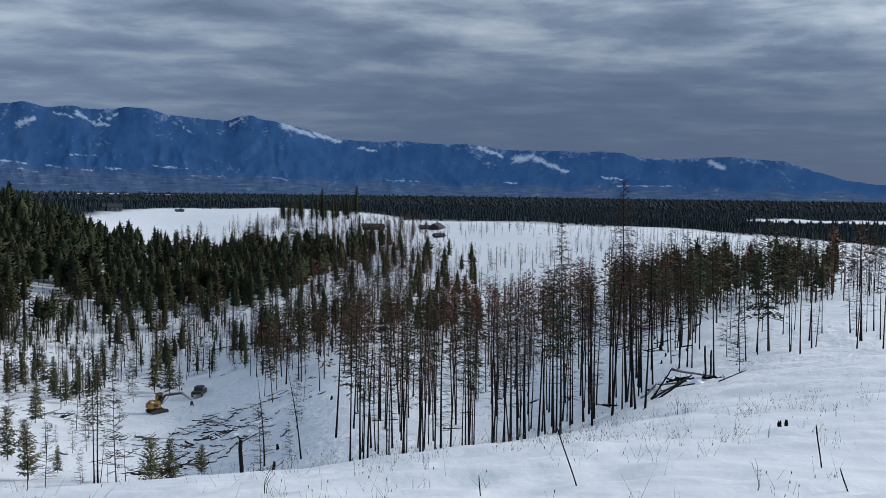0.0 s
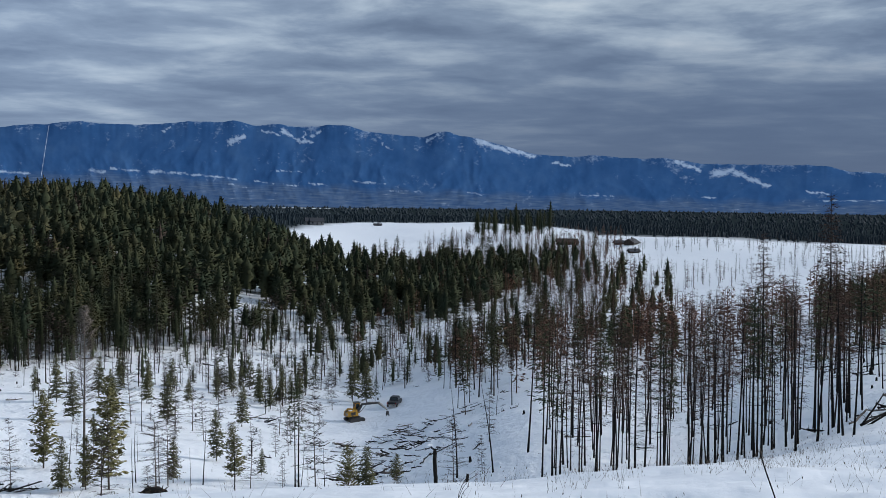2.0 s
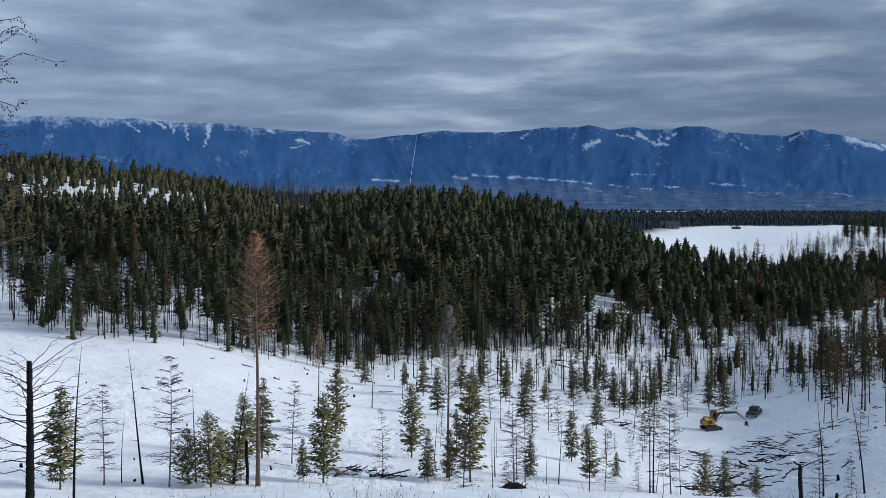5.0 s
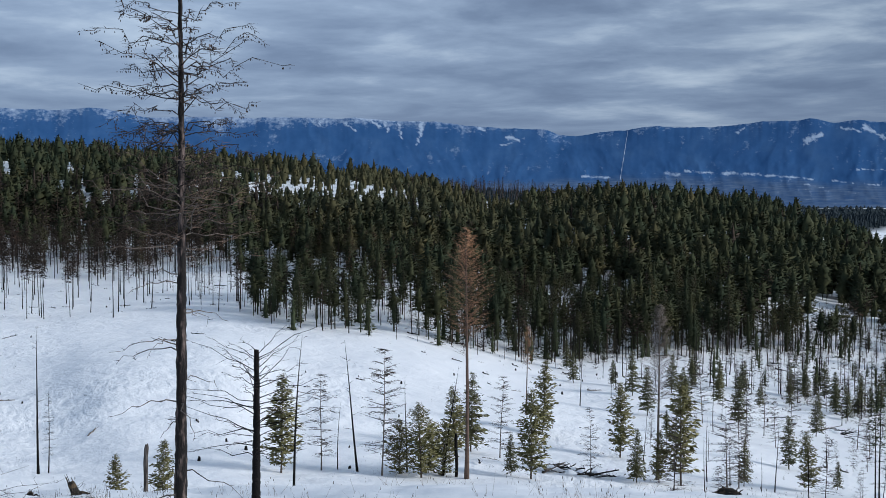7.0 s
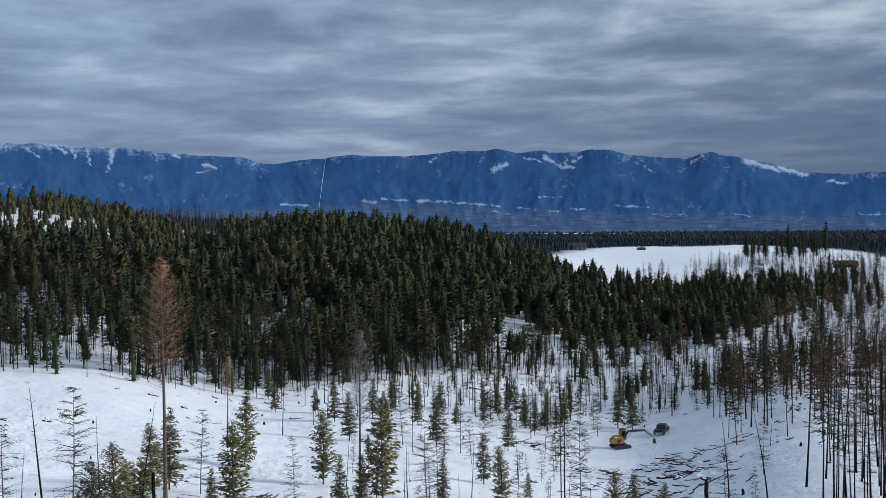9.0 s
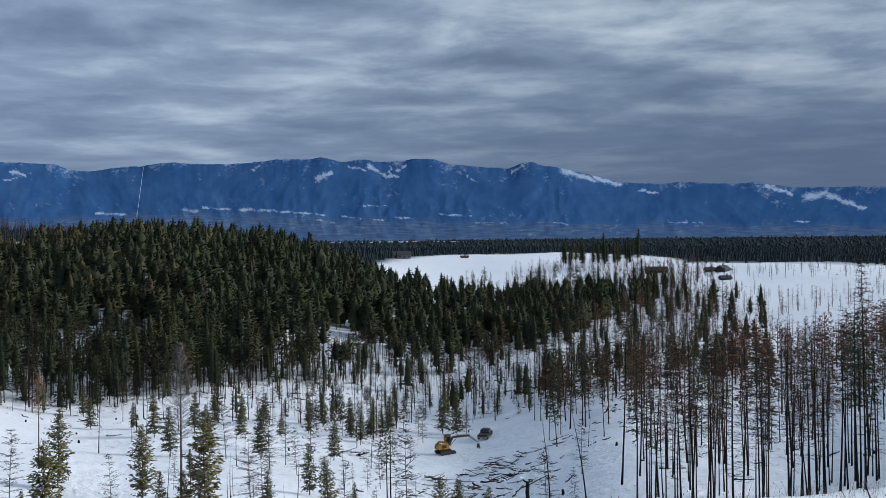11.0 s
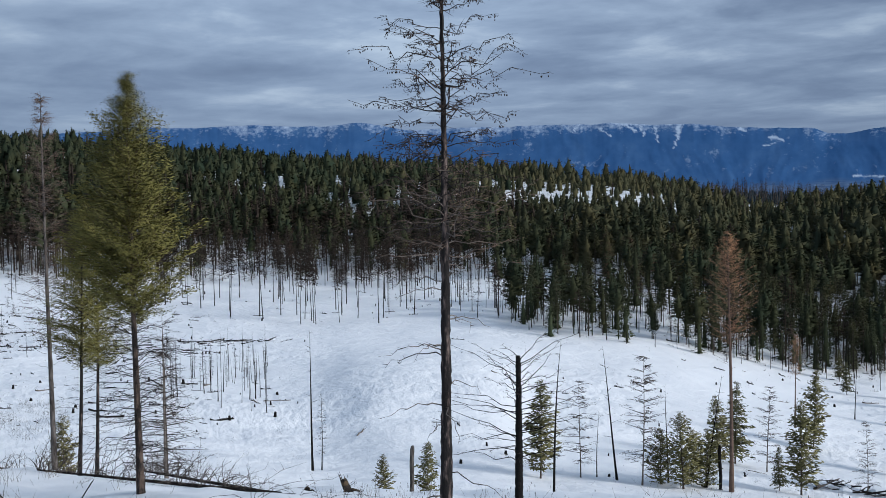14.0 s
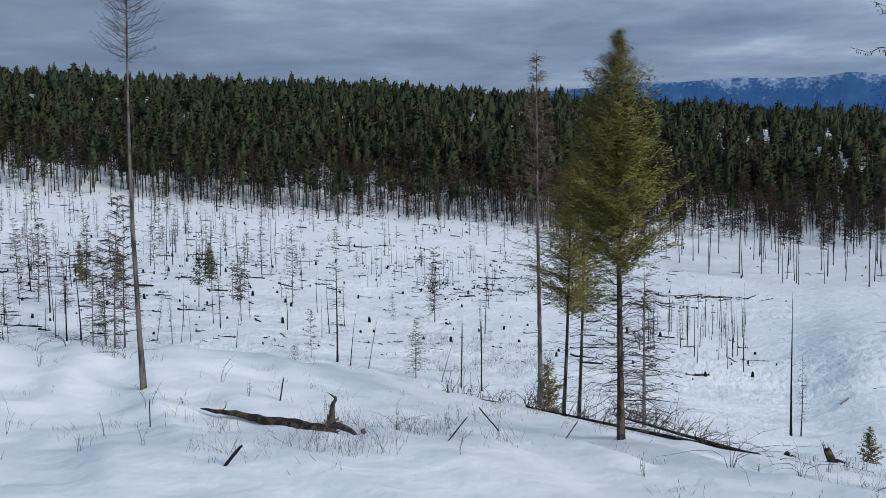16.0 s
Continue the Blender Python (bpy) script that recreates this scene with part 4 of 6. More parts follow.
stand(8, (17, 34), (150, 215), 46, [("young_fir", 4), ("dead_stick", 3), ("far_dead_tree", 2)], 4.5, 9, "young trees in the clearing", where=lambda b, d: d > 185 or b > 24)


def open_patch(b, d):
    """Snowy openings in the lower forest: 1 in their middle."""
    return max(math.exp(-((b - c) / w) ** 2 - ((d - e) / r) ** 2) for c, w, e, r in ((32.3, 1.5, 290, 34), (20.6, 1.3, 318, 40), (47.5, 4.0, 268, 24)))


def past_edge(b, d):
    """Behind the edge of the forest, as it runs round the clearing."""
    return d > np.interp(b, [14, 16, 20, 25, 30, 36, 42, 48, 52, 56], [300, 290, 268, 246, 222, 204, 190, 190, 216, 275]) + 8 * noise.noise((b * 0.8, 0, 3)) and open_patch(b, d) < 0.45


stand(9, (15, 54), (188, 300), 330, [("forest_fir", 4), ("mixed_pine", 8), ("scorched_fir", 2), ("far_dead_tree", 3)], 7, 13.5, "forest edge", apart=2.4, where=lambda b, d: past_edge(b, d) and b < 51.5 and (b < 47 or b * 7.3 % 1 < 0.6))
stand(25, (17, 33), (208, 262), 46, [("mixed_pine", 5), ("forest_fir", 3)], 11, 16, "forest edge", apart=3, where=past_edge)
stand(10, (26, 52), (186, 240), 70, [("dead_stick", 2), ("far_dead_tree", 2), ("burnt_pine", 2)], 5, 11, "forest edge", where=past_edge)
stand(11, (54, 105), (285, 350), 170, [("burnt_pine", 5), ("burnt_pole", 6), ("mixed_pine", 3), ("scorched_fir", 4)], 10, 15, "burnt edge of the wood")
stand(12, (51.5, 73), (202, 312), 130, [("bare_trunk_pine", 6), ("burnt_pole", 1)], 13, 17, "burnt edge of the wood", apart=3, where=lambda b, d: d > 206 + 6 * max(0.0, b - 62) + 14 * max(0.0, 54.5 - b))
stand(26, (43, 53), (202, 300), 60, [("burnt_pine", 2), ("burnt_pole", 5), ("far_dead_tree", 3)], 8, 12.5, "burnt edge of the wood", where=past_edge)
stand(13, (74, 103), (85, 275), 75, [("far_dead_tree", 4), ("dead_stick", 7), ("bare_larch", 2), ("young_fir", 1)], 3.0, 7.5, "dead trees on the burnt slope")
stand(18, (84, 104), (180, 310), 52, [("far_dead_tree", 3), ("dead_stick", 3), ("scorched_fir", 2)], 6, 11, "dead trees on the burnt slope")
stand(19, (86, 103), (85, 220), 60, [("bare_larch", 3), ("far_dead_tree", 4), ("dead_stick", 4)], 4, 9, "dead trees on the burnt slope")
stand(14, (63.0, 68.5), (112, 152), 60, [("dead_stick", 3), ("far_dead_tree", 1)], 3.2, 6.5, "dead sticks in the hollow", apart=0.6)
stand(15, (76, 83), (165, 215), 40, [("dead_stick", 1)], 3.0, 6.5, "dead sticks in the hollow", apart=0.6)
stand(16, (4.5, 9.2), (690, 770), 26, [("forest_fir", 1)], 13, 23, "dark firs beside the field", apart=4)
stand(17, (7, 30), (70, 150), 40, [("dead_stick", 4), ("bare_larch", 3), ("young_fir", 1)], 3, 7, "young trees in the clearing", where=lambda b, d: not (8 < b < 16 and d > 100))


# ---- far woods ----
def wood_stuff(name, label, spots, templates, needles):
    """Many far trees in one mesh, each a turned and scaled copy of a grown template."""
    vs, fs, ns, base = [], [], [], 0
    rng = np.random.default_rng(len(spots))
    sheets = []
    for t in templates:
        v = np.array([tuple(p) for p in t.v])
        f = np.array([(q[0], q[i], q[i + 1]) for q in t.f for i in range(1, len(q) - 1)])
        sheets.append((v, f, np.array([tuple(p) for p in t.n])))
    for x, y, z, h in spots:
        v, f, soft = sheets[rng.integers(len(sheets))]
        a = rng.uniform(0, 6.28)
        w = rng.uniform(1.0, 1.45)
        c, s = math.cos(a) * h * w, math.sin(a) * h * w
        vs.append(np.column_stack([v[:, 0] * c - v[:, 1] * s + x, v[:, 0] * s + v[:, 1] * c + y, v[:, 2] * h + z]))
        fs.append(f + base)
        c, s = math.cos(a), math.sin(a)
        ns.append(np.column_stack([soft[:, 0] * c - soft[:, 1] * s, soft[:, 0] * s + soft[:, 1] * c, soft[:, 2]]))
        base += len(v)
    v, f = np.concatenate(vs), np.concatenate(fs)
    me = bpy.data.meshes.new(name)
    me.vertices.add(len(v))
    me.vertices.foreach_set("co", v.ravel())
    me.loops.add(f.size)
    me.loops.foreach_set("vertex_index", f.ravel().astype(np.int32))
    me.polygons.add(len(f))
    me.polygons.foreach_set("loop_start", np.arange(0, f.size, 3, dtype=np.int32))
    me.materials.append(needles)
    me.update()
    me.shade_smooth()
    me.normals_split_custom_set_from_vertices(np.concatenate(ns))
    return tagged(new(name, me), label, "forest", kind="stuff")


def far_template(seed, sprays, spread, size, crown=0.12, core=0.55, form=0.75, belly=0.15, dead=0, girth=0.010, rings=9, leaf=0.20):
    """A far conifer of height 1: a ragged cone of many drooping sprays round a dark heart; dead: bare limbs below the crown."""
    rng = random.Random(seed)
    s = Shape()
    s.tube([Vector((0, 0, 0)), Vector((0, 0, 0.97))], [girth, girth * 0.25], 4, False)

    def wide(u):
        return spread * ((1 - u) ** form * (1 - belly) + belly * math.sin(math.pi * min(u * 0.95 + 0.12, 1)))
    if core:
        n, sides = len(s.v), 6 if rings > 4 else 5
        for i in range(rings):
            u = (i + (0.3 if i % 2 else 0)) / (rings - 1)
            u = min(u, 1.0)
            for k in range(sides):
                a = 6.283 * (k + 0.5 * (i % 2)) / sides
                s.v.append(Vector((math.cos(a), math.sin(a), 0)) * (wide(u) * core * (0.78 if i % 2 else 1.1) * rng.uniform(0.7, 1.25) + 0.003) + Vector((0, 0, crown + (0.97 - crown) * u + rng.uniform(-0.035, 0.012))))
                s.n.append(Vector((math.cos(a) + rng.gauss(0, 0.25), math.sin(a) + rng.gauss(0, 0.25), 0.25 + rng.uniform(-0.4, 0.4))).normalized())
        for i in range(rings - 1):
            for k in range(sides):
                a, b = n + i * sides, n + (i + 1) * sides
                s.f.append((a + k, a + (k + 1) % sides, b + (k + 1) % sides, b + k))
    for i in range(sprays):
        u = ((i + rng.random()) / sprays) ** 1.10
        a = rng.uniform(0, 6.283)
        out = Vector((math.cos(a), math.sin(a), 0))
        soft = (out * 0.85 + Vector((rng.gauss(0, 0.28), rng.gauss(0, 0.28), 0.30 + 0.3 * u))).normalized()
        at = Vector((0, 0, crown + (0.985 - crown) * u))
        if i % 3:
            # a limb clad in needles, from near the stem to the crown's rim
            r = wide(u) * rng.uniform(0.6, 1.25) + 0.012
            wayv = out * r + Vector((0, 0, r * (rng.uniform(-0.50, 0.20) + 0.85 * u)))
            flat = wayv.cross(Vector((rng.gauss(0, 0.5), rng.gauss(0, 0.5), 1))).normalized()
            s.spray(at + wayv * 0.36, wayv * 0.64, flat, wayv.length * leaf * rng.uniform(0.7, 1.35) + 0.004, soft)
        else:
            z = size * rng.uniform(0.55, 1.2) * (0.45 + 0.55 * (1 - u))
            wayv = (out * rng.uniform(0.3, 1.0) + Vector((rng.gauss(0, 0.35), rng.gauss(0, 0.35), rng.uniform(-0.6, 0.5) + 0.4 * u))).normalized()
            flat = wayv.cross(Vector((rng.gauss(0, 1), rng.gauss(0, 1), rng.gauss(0.3, 0.8)))).normalized()
            s.spray(at + out * wide(u) * rng.uniform(0.3, 0.95) - wayv * z * 0.55, wayv * z, flat, z * rng.uniform(0.16, 0.30), soft)
    for i in range(dead):
        a = rng.uniform(0, 6.283)
        out = Vector((math.cos(a), math.sin(a), 0))
        p = Vector((0, 0, rng.uniform(0.06, crown + 0.1)))
        s.sliver(p, p + (out + Vector((0, 0, rng.uniform(-0.5, 0.2)))) * spread * rng.uniform(0.3, 0.9), 0.0025, (out + Vector((rng.gauss(0, 0.6), rng.gauss(0, 0.6), 0.2))).normalized())
    return s


def wood_spots(seed, bearings, distances, gap, low, high, where):
    """Places for far trees on a jittered grid of bearings and distances."""
    rng = random.Random(seed)
    out = []
    d = distances[0]
    while d < distances[1]:
        step = math.degrees(gap / d)
        b = bearings[0]
        while b < bearings[1]:
            bb, dd = b + rng.uniform(-0.6, 0.6) * step, d + rng.uniform(-0.6, 0.6) * gap
            x, y = spot(bb, dd)
            if where(bb, dd, x, y):
                h = (low + (high - low) * rng.betavariate(2.2, 1.8)) * (1 + 0.30 * noise.noise((x * 0.03, y * 0.03, 6))) * tree_height(bb, dd)
                out.append((x, y, ground(x, y) - 0.3, h))
            b += step
        d += gap * (1 + d / 4000)
    return out


def in_forest(b, d, x, y):
    edge = np.interp(b, [3, 6, 8, 11, 16, 24, 36, 44, 50, 56, 66, 110], [520, 420, 356, 318, 306, 286, 254, 270, 322, 365, 362, 352])
    end = np.interp(b, [3, 8, 13, 16, 20, 24, 30, 34, 36, 39, 41, 110], [525, 525, 530, 570, 640, 700, 720, 700, 640, 640, 780, 780])
    chance = noise.noise((x * 1.7, y * 1.7, 8))
    if 41.8 < b < 49.2 and 500 + 12 * math.sin(b * 2.3) < d < 590 + 9 * math.sin(b * 3.1) and chance < -0.36 + 0.6 * noise.noise((b * 1.1, 6, 6)):
        return False
    glade = noise.noise((x * 0.012, y * 0.012, 21)) + (0.3 if b > 60 else 0)
    glade -= 0.75 * open_patch(b, d) * (1 + chance)
    glade -= (0.22 if b < 24 else 0.36 if b < 40 else 0.24) * max(0.0, 1 - (d - edge) / 90) * (1 + 1.6 * chance)
    return edge < d < end and glade > -0.44


def tree_height(b, d):
    """Trees below the open strip on the ridge are low, those on it not full-grown."""
    if b < 18:
        return 0.82
    if d < 330:
        return 0.80 + 0.20 * min(max((d - 245) / 85, 0), 1)
    strip = min(max((b - 40.5) / 1.5, 0), 1) * min(max((51.5 - b) / 1.5, 0), 1)
    if d < 500:
        return 1 - 0.50 * strip * min(max((d - 400) / 70, 0), 1)
    return 1 - (0.30 if d < 606 else 0.10) * strip


def on_plain(b, d, x, y):
    return wooded(x, y, d, b) > 0.5


def stick_template(seed):
    """A thin far dead tree."""
    trunk, limbs, green = grow(seed, 1.0, 0.022, crown=0.22, spread=0.12, levels=13, per=3, rise=0.2, droop=0.3, form=0.5, sprays=0, twigs=2, twig=0.07, limb=0.0032, limb_steps=1, sides=3, fine=False, bend=0.012)
    shape = Shape()
    for s in (trunk, green):
        n = len(shape.v)
        shape.v += s.v
        shape.n += s.n
        shape.f += [tuple(i + n for i in q) for q in s.f]
    return shape


def bush_template(seed):
    """A far bare bush or young larch of fine twigs."""
    trunk, limbs, green = grow(seed, 1.0, 0.024, crown=0.08, spread=0.26, levels=14, per=4, rise=0.5, droop=0.2, form=0.6, belly=0.3, sprays=0, twigs=5, twig=0.13, limb=0.0045, limb_steps=1, sides=3, fine=False, bend=0.02)
    shape = Shape()
    for s in (trunk, green):
        n = len(shape.v)
        shape.v += s.v
        shape.n += s.n
        shape.f += [tuple(i + n for i in q) for q in s.f]
    return shape


def in_hollow(b, d, x, y):
    """The mixed wood of the hollow, thinner on the open field and round the clearing."""
    if 9.5 < b and d < 235 or d > np.interp(b, [-15, -8, 0, 6, 15], [470, 520, 520, 560, 570]):
        return False
    return noise.noise((x * 0.014, y * 0.014, 33)) + 0.5 * noise.noise((x * 0.9, y * 0.9, 3)) > -0.12 + 0.25 * (d > 440)


def on_field(b, d, x, y):
    return noise.noise((x * 0.012, y * 0.012, 31)) > -0.25


def on_knoll(b, d, x, y):
    return noise.noise((x * 0.03, y * 0.03, 41)) > -0.15


def behind_clearing(b, d, x, y):
    return d > np.interp(b, [5, 9, 10.5, 17, 18, 24, 40], [196, 200, 222, 222, 196, 200, 192]) and noise.noise((x * 0.035, y * 0.035, 51)) > -0.3


def at_burnt_edge(b, d, x, y):
    return (b < 55 and open_patch(b, d) < 0.4 and b < 51 and past_edge(b, d) and d < 335) or (b > 51 and d > (310 if b < 66 else 292) + 14 * noise.noise((b * 0.5, 2, 2)))


def at_green_edge(b, d, x, y):
    return at_burnt_edge(b, d, x, y) and (b < 54 or noise.noise((x * 0.05, y * 0.05, 7)) > -0.1)


def in_olive_belt(x, y):
    """Within a ragged belt of bearings the needles are lighter olive, elsewhere darker green."""
    b = math.degrees(math.atan2(-x, y))
    return 31 < b + 9 * noise.noise((x * 0.02, y * 0.02, 3)) + 14 * noise.noise((x * 1.3, y * 1.3, 5)) < 54


# rounded pines and firs in several builds: crown's foot, spread, form, belly
BUILDS = ((0.14, 0.22, 0.58, 0.45), (0.26, 0.21, 0.50, 0.52), (0.40, 0.19, 0.45, 0.58), (0.10, 0.24, 0.72, 0.32), (0.20, 0.24, 0.55, 0.48), (0.34, 0.17, 0.55, 0.45), (0.12, 0.19, 0.80, 0.25))


def forest_template(seed, sprays, size, core=0.36, rings=7, leaf=0.20):
    foot, spread, form, belly = BUILDS[seed % len(BUILDS)]
    return far_template(seed, sprays, spread, size, foot, core, form, belly, dead=6 if foot > 0.2 else 0, girth=0.009, rings=rings, leaf=leaf)


for pine, label, needles in ((True, "dense olive-green conifer forest on the snowy ridge", OLIVE), (False, "dense dark green conifer forest above the clearing", DEEP)):
    wood_stuff("forest", label, [p for p in wood_spots(3, (3, 106), (240, 360), 6.4, 7.5, 15.5, in_forest) if in_olive_belt(p[0], p[1]) == pine], [forest_template(i, 300, 0.075, 0.62, 9, 0.085) for i in range(21)], needles)
    wood_stuff("forest", label, [p for p in wood_spots(4, (3, 106), (360, 500), 6.6, 7, 16, in_forest) if in_olive_belt(p[0], p[1]) == pine], [forest_template(100 + i, 140, 0.10, 0.66, 7, 0.12) for i in range(21)], needles)
    wood_stuff("forest", label, [p for p in wood_spots(18, (3, 108), (500, 790), 7.8, 6, 16.5, in_forest) if in_olive_belt(p[0], p[1]) == pine], [forest_template(200 + i, 56, 0.14, 0.65, 5, 0.17) for i in range(14)], needles)


def at_fringe(b, d, x, y):
    e = 26 + 14 * noise.noise((b * 1.3, 4, 4))
    return past_edge(b, d) and not past_edge(b, d - e) and noise.noise((x * 0.08, y * 0.08, 12)) > -0.2


wood_stuff("fringe_wood", "young bushy firs along the forest edge", wood_spots(16, (14, 51.5), (186, 310), 7.5, 3.5, 10, at_fringe), [far_template(170 + i, 150, 0.20, 0.10, 0.06, 0.35, 0.9, 0.2, leaf=0.11) for i in range(10)], GREEN)
wood_stuff("burnt_wood", "bare-trunked dark pines along the forest edge", wood_spots(11, (15, 106), (190, 385), 7.0, 10, 16, at_green_edge), [far_template(110 + i, 150, 0.17, 0.08, 0.52, 0.40, 0.7, 0.4, 20, leaf=0.10) for i in range(8)], DEEP)
wood_stuff("burnt_wood", "scorched brown pines along the forest edge", [p for p in wood_spots(12, (15, 106), (190, 400), 5.6, 8, 15, at_burnt_edge) if p[0] < -1.3 * p[1] or (p[0] * 7.1 + p[1] * 3.3) % 3 < 1], [far_template(120 + i, 80, 0.135, 0.085, 0.52, 0.0, 0.6, 0.35, 26, 0.012, leaf=0.09) for i in range(8)], SINGED)
wood_stuff("scorched_trees", "brown scorched pines at the foot of the forest", wood_spots(29, (50, 107), (350, 480), 11, 10, 16.5, in_forest), [far_template(280 + i, 90, 0.18, 0.09, 0.36, 0.2, 0.7, 0.35, 14, leaf=0.10) for i in range(6)], SINGED)
wood_stuff("scorched_trees", "brown scorched conifers among the green forest", wood_spots(14, (10, 106), (270, 760), 34, 9, 15, in_forest), [far_template(70 + i, 56, 0.20, 0.11, 0.16, 0.25, 0.75, 0.3, 10) for i in range(5)], SINGED)
wood_stuff("dead_trees", "grey bare dead trees on the ridge behind the notch", wood_spots(21, (31, 43), (680, 1150), 9, 9, 16, on_field), [stick_template(140 + i) for i in range(6)], BARE)
# woods on the plain, in needles coloured with haze
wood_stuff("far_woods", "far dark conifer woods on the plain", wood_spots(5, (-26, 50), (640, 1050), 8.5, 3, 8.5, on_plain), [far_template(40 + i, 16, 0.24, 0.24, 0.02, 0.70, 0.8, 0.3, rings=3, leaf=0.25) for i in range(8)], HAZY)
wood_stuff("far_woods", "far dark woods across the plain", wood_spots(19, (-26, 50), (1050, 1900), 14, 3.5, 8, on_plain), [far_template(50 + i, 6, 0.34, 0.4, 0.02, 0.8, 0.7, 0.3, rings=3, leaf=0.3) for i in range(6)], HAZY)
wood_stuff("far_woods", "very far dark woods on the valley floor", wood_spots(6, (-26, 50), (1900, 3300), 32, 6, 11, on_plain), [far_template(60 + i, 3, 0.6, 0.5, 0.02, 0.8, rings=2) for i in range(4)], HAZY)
wood_stuff("dead_trees", "thin dead trees scattered over the snowy field", wood_spots(7, (-15, 5), (300, 620), 8.5, 4, 10, on_field), [stick_template(80 + i) for i in range(6)], BARE)
wood_stuff("dead_trees", "brown bare dead trees below the field", wood_spots(28, (-5, 6), (235, 430), 10, 8, 14, on_field), [stick_template(270 + i) for i in range(8)], BROWN)
wood_stuff("dead_trees", "charred dead trees on the upper burnt slope", wood_spots(8, (53, 104), (245, 345), 9.5, 4, 11, on_field), [stick_template(90 + i) for i in range(6)], CHARSTICK)
wood_stuff("dead_trees", "thin dead trees behind the clearing", wood_spots(9, (5, 40), (196, 330), 6.0, 4, 11, behind_clearing), [stick_template(95 + i) for i in range(9)], CHARSTICK)
wood_stuff("bare_bushes", "bare grey-brown bushes and young larches", wood_spots(26, (4, 40), (150, 300), 7.5, 2.0, 5.5, behind_clearing), [bush_template(240 + i) for i in range(8)], BARE)
wood_stuff("bare_bushes", "bare grey-brown bushes on the burnt slope", wood_spots(27, (70, 104), (90, 290), 17, 1.5, 4.5, on_field), [bush_template(250 + i) for i in range(8)], BARE)
wood_stuff("bare_bushes", "bare grey-brown thicket between the burnt trunks", wood_spots(30, (55, 105), (290, 350), 6.0, 3, 9, on_field), [bush_template(290 + i) for i in range(8)], BARE)
wood_stuff("green_wood", "young dark green pines behind the clearing", wood_spots(24, (6, 38), (192, 300), 10, 4, 10, behind_clearing), [far_template(230 + i, 110, 0.16, 0.10, 0.16, 0.25, 0.8, 0.3, 14, leaf=0.11) for i in range(8)], GREEN)
wood_stuff("green_wood", "dark green firs scattered through the hollow", wood_spots(15, (-1, 16), (230, 600), 9.5, 7, 14.5, in_hollow), [far_template(160 + i, 130, 0.20, 0.09, 0.20, 0.45, 0.75, 0.35, 10, leaf=0.12) for i in range(8)], OLIVE)
wood_stuff("knoll_wood", "dark green and scorched pines on the knoll", wood_spots(22, (-19, -10), (178, 285), 7.0, 9, 16, on_knoll), [far_template(190 + i, 150, 0.17, 0.08, 0.36, 0.40, 0.7, 0.4, 20, leaf=0.10) for i in range(8)], OLIVE)
wood_stuff("knoll_wood", "brown scorched pines on the knoll", [p for p in wood_spots(23, (-22, 0), (172, 300), 7.0, 9, 17, on_knoll) if p[0] < 0.16 * p[1] or (p[0] * 7.1 + p[1] * 3.3) % 3 < 0.6], [far_template(210 + i, 90, 0.15, 0.08, 0.36, 0.0, 0.65, 0.4, 26, leaf=0.09) for i in range(8)], BROWN)
wood_stuff("brown_wood", "thin brown scorched wood filling the hollow", wood_spots(13, (0.3, 15), (150, 570), 9.0, 7, 13.5, in_hollow), [far_template(150 + i, 84, 0.15, 0.08, 0.28, 0.0, 0.6, 0.35, 26, leaf=0.09) for i in range(8)], BROWN)
wood_stuff("brown_wood", "thin brown scorched trees round the log houses", wood_spots(17, (1.2, 11), (380, 700), 7.4, 6, 12, on_field), [far_template(180 + i, 50, 0.14, 0.10, 0.22, 0.0, 0.6, 0.3, 24, leaf=0.11) for i in range(6)], BROWN)


# ---- trees close to the road ----
def grown(name, category, label, bearing, distance, lean, parts, turn=0.0, size=1.0):
    """A single tree from several growths: pairs of materials and settings; the first gives the trunk."""
    m = Matrix.Translation(on_snow(bearing, distance, 0.15)) @ pose(0, 0, 0, 0, 0, bearing) @ pose(0, 0, 0, 0, lean, turn) @ Matrix.Diagonal((size, size, size, 1))
    ob = thing(name, m, label, category)
    for i, (bark, needles, seed, shape) in enumerate(parts):
        trunk, limbs, green = grow(seed, **shape)
        if i == 0:
            part("trunk", trunk, bark, ob, smooth=True)
        if limbs.f:
            part("branchwork" if i == 0 else "dead_branchwork", limbs, bark, ob)["kind"] = "stuff"
        if green.f:
            part("crown" if i == 0 else "twigwork", green, needles, ob, soft=True)["kind"] = "stuff"
    return ob


LARCHWOOD = material("scaly_larch_bark", (0.013, 0.011, 0.011), 0.95, 0.8, 8.0, 34.0, 1.0, (0.125, 0.095, 0.085), (0.52, 0.66), stretch=0.3)
DARKTWIG = foliage("dark_brown_twigs", (0.034, 0.026, 0.023), (0.048, 0.037, 0.031), 0.6)
GREYBARK = material("peeling_grey_bark", (0.125, 0.110, 0.100), 0.9, 0.7, 6.0, 30.0, 0.8, (0.030, 0.025, 0.023), (0.44, 0.58), stretch=0.3)
RUST_DARK = foliage("dull_brown_twigs", (0.185, 0.128, 0.100), (0.115, 0.082, 0.066), 0.6)
REDBARK = material("reddish_pine_bark", (0.026, 0.020, 0.018), 0.95, 0.8, 9.0, 36.0, 1.0, (0.115, 0.082, 0.066), (0.46, 0.62), stretch=0.3)

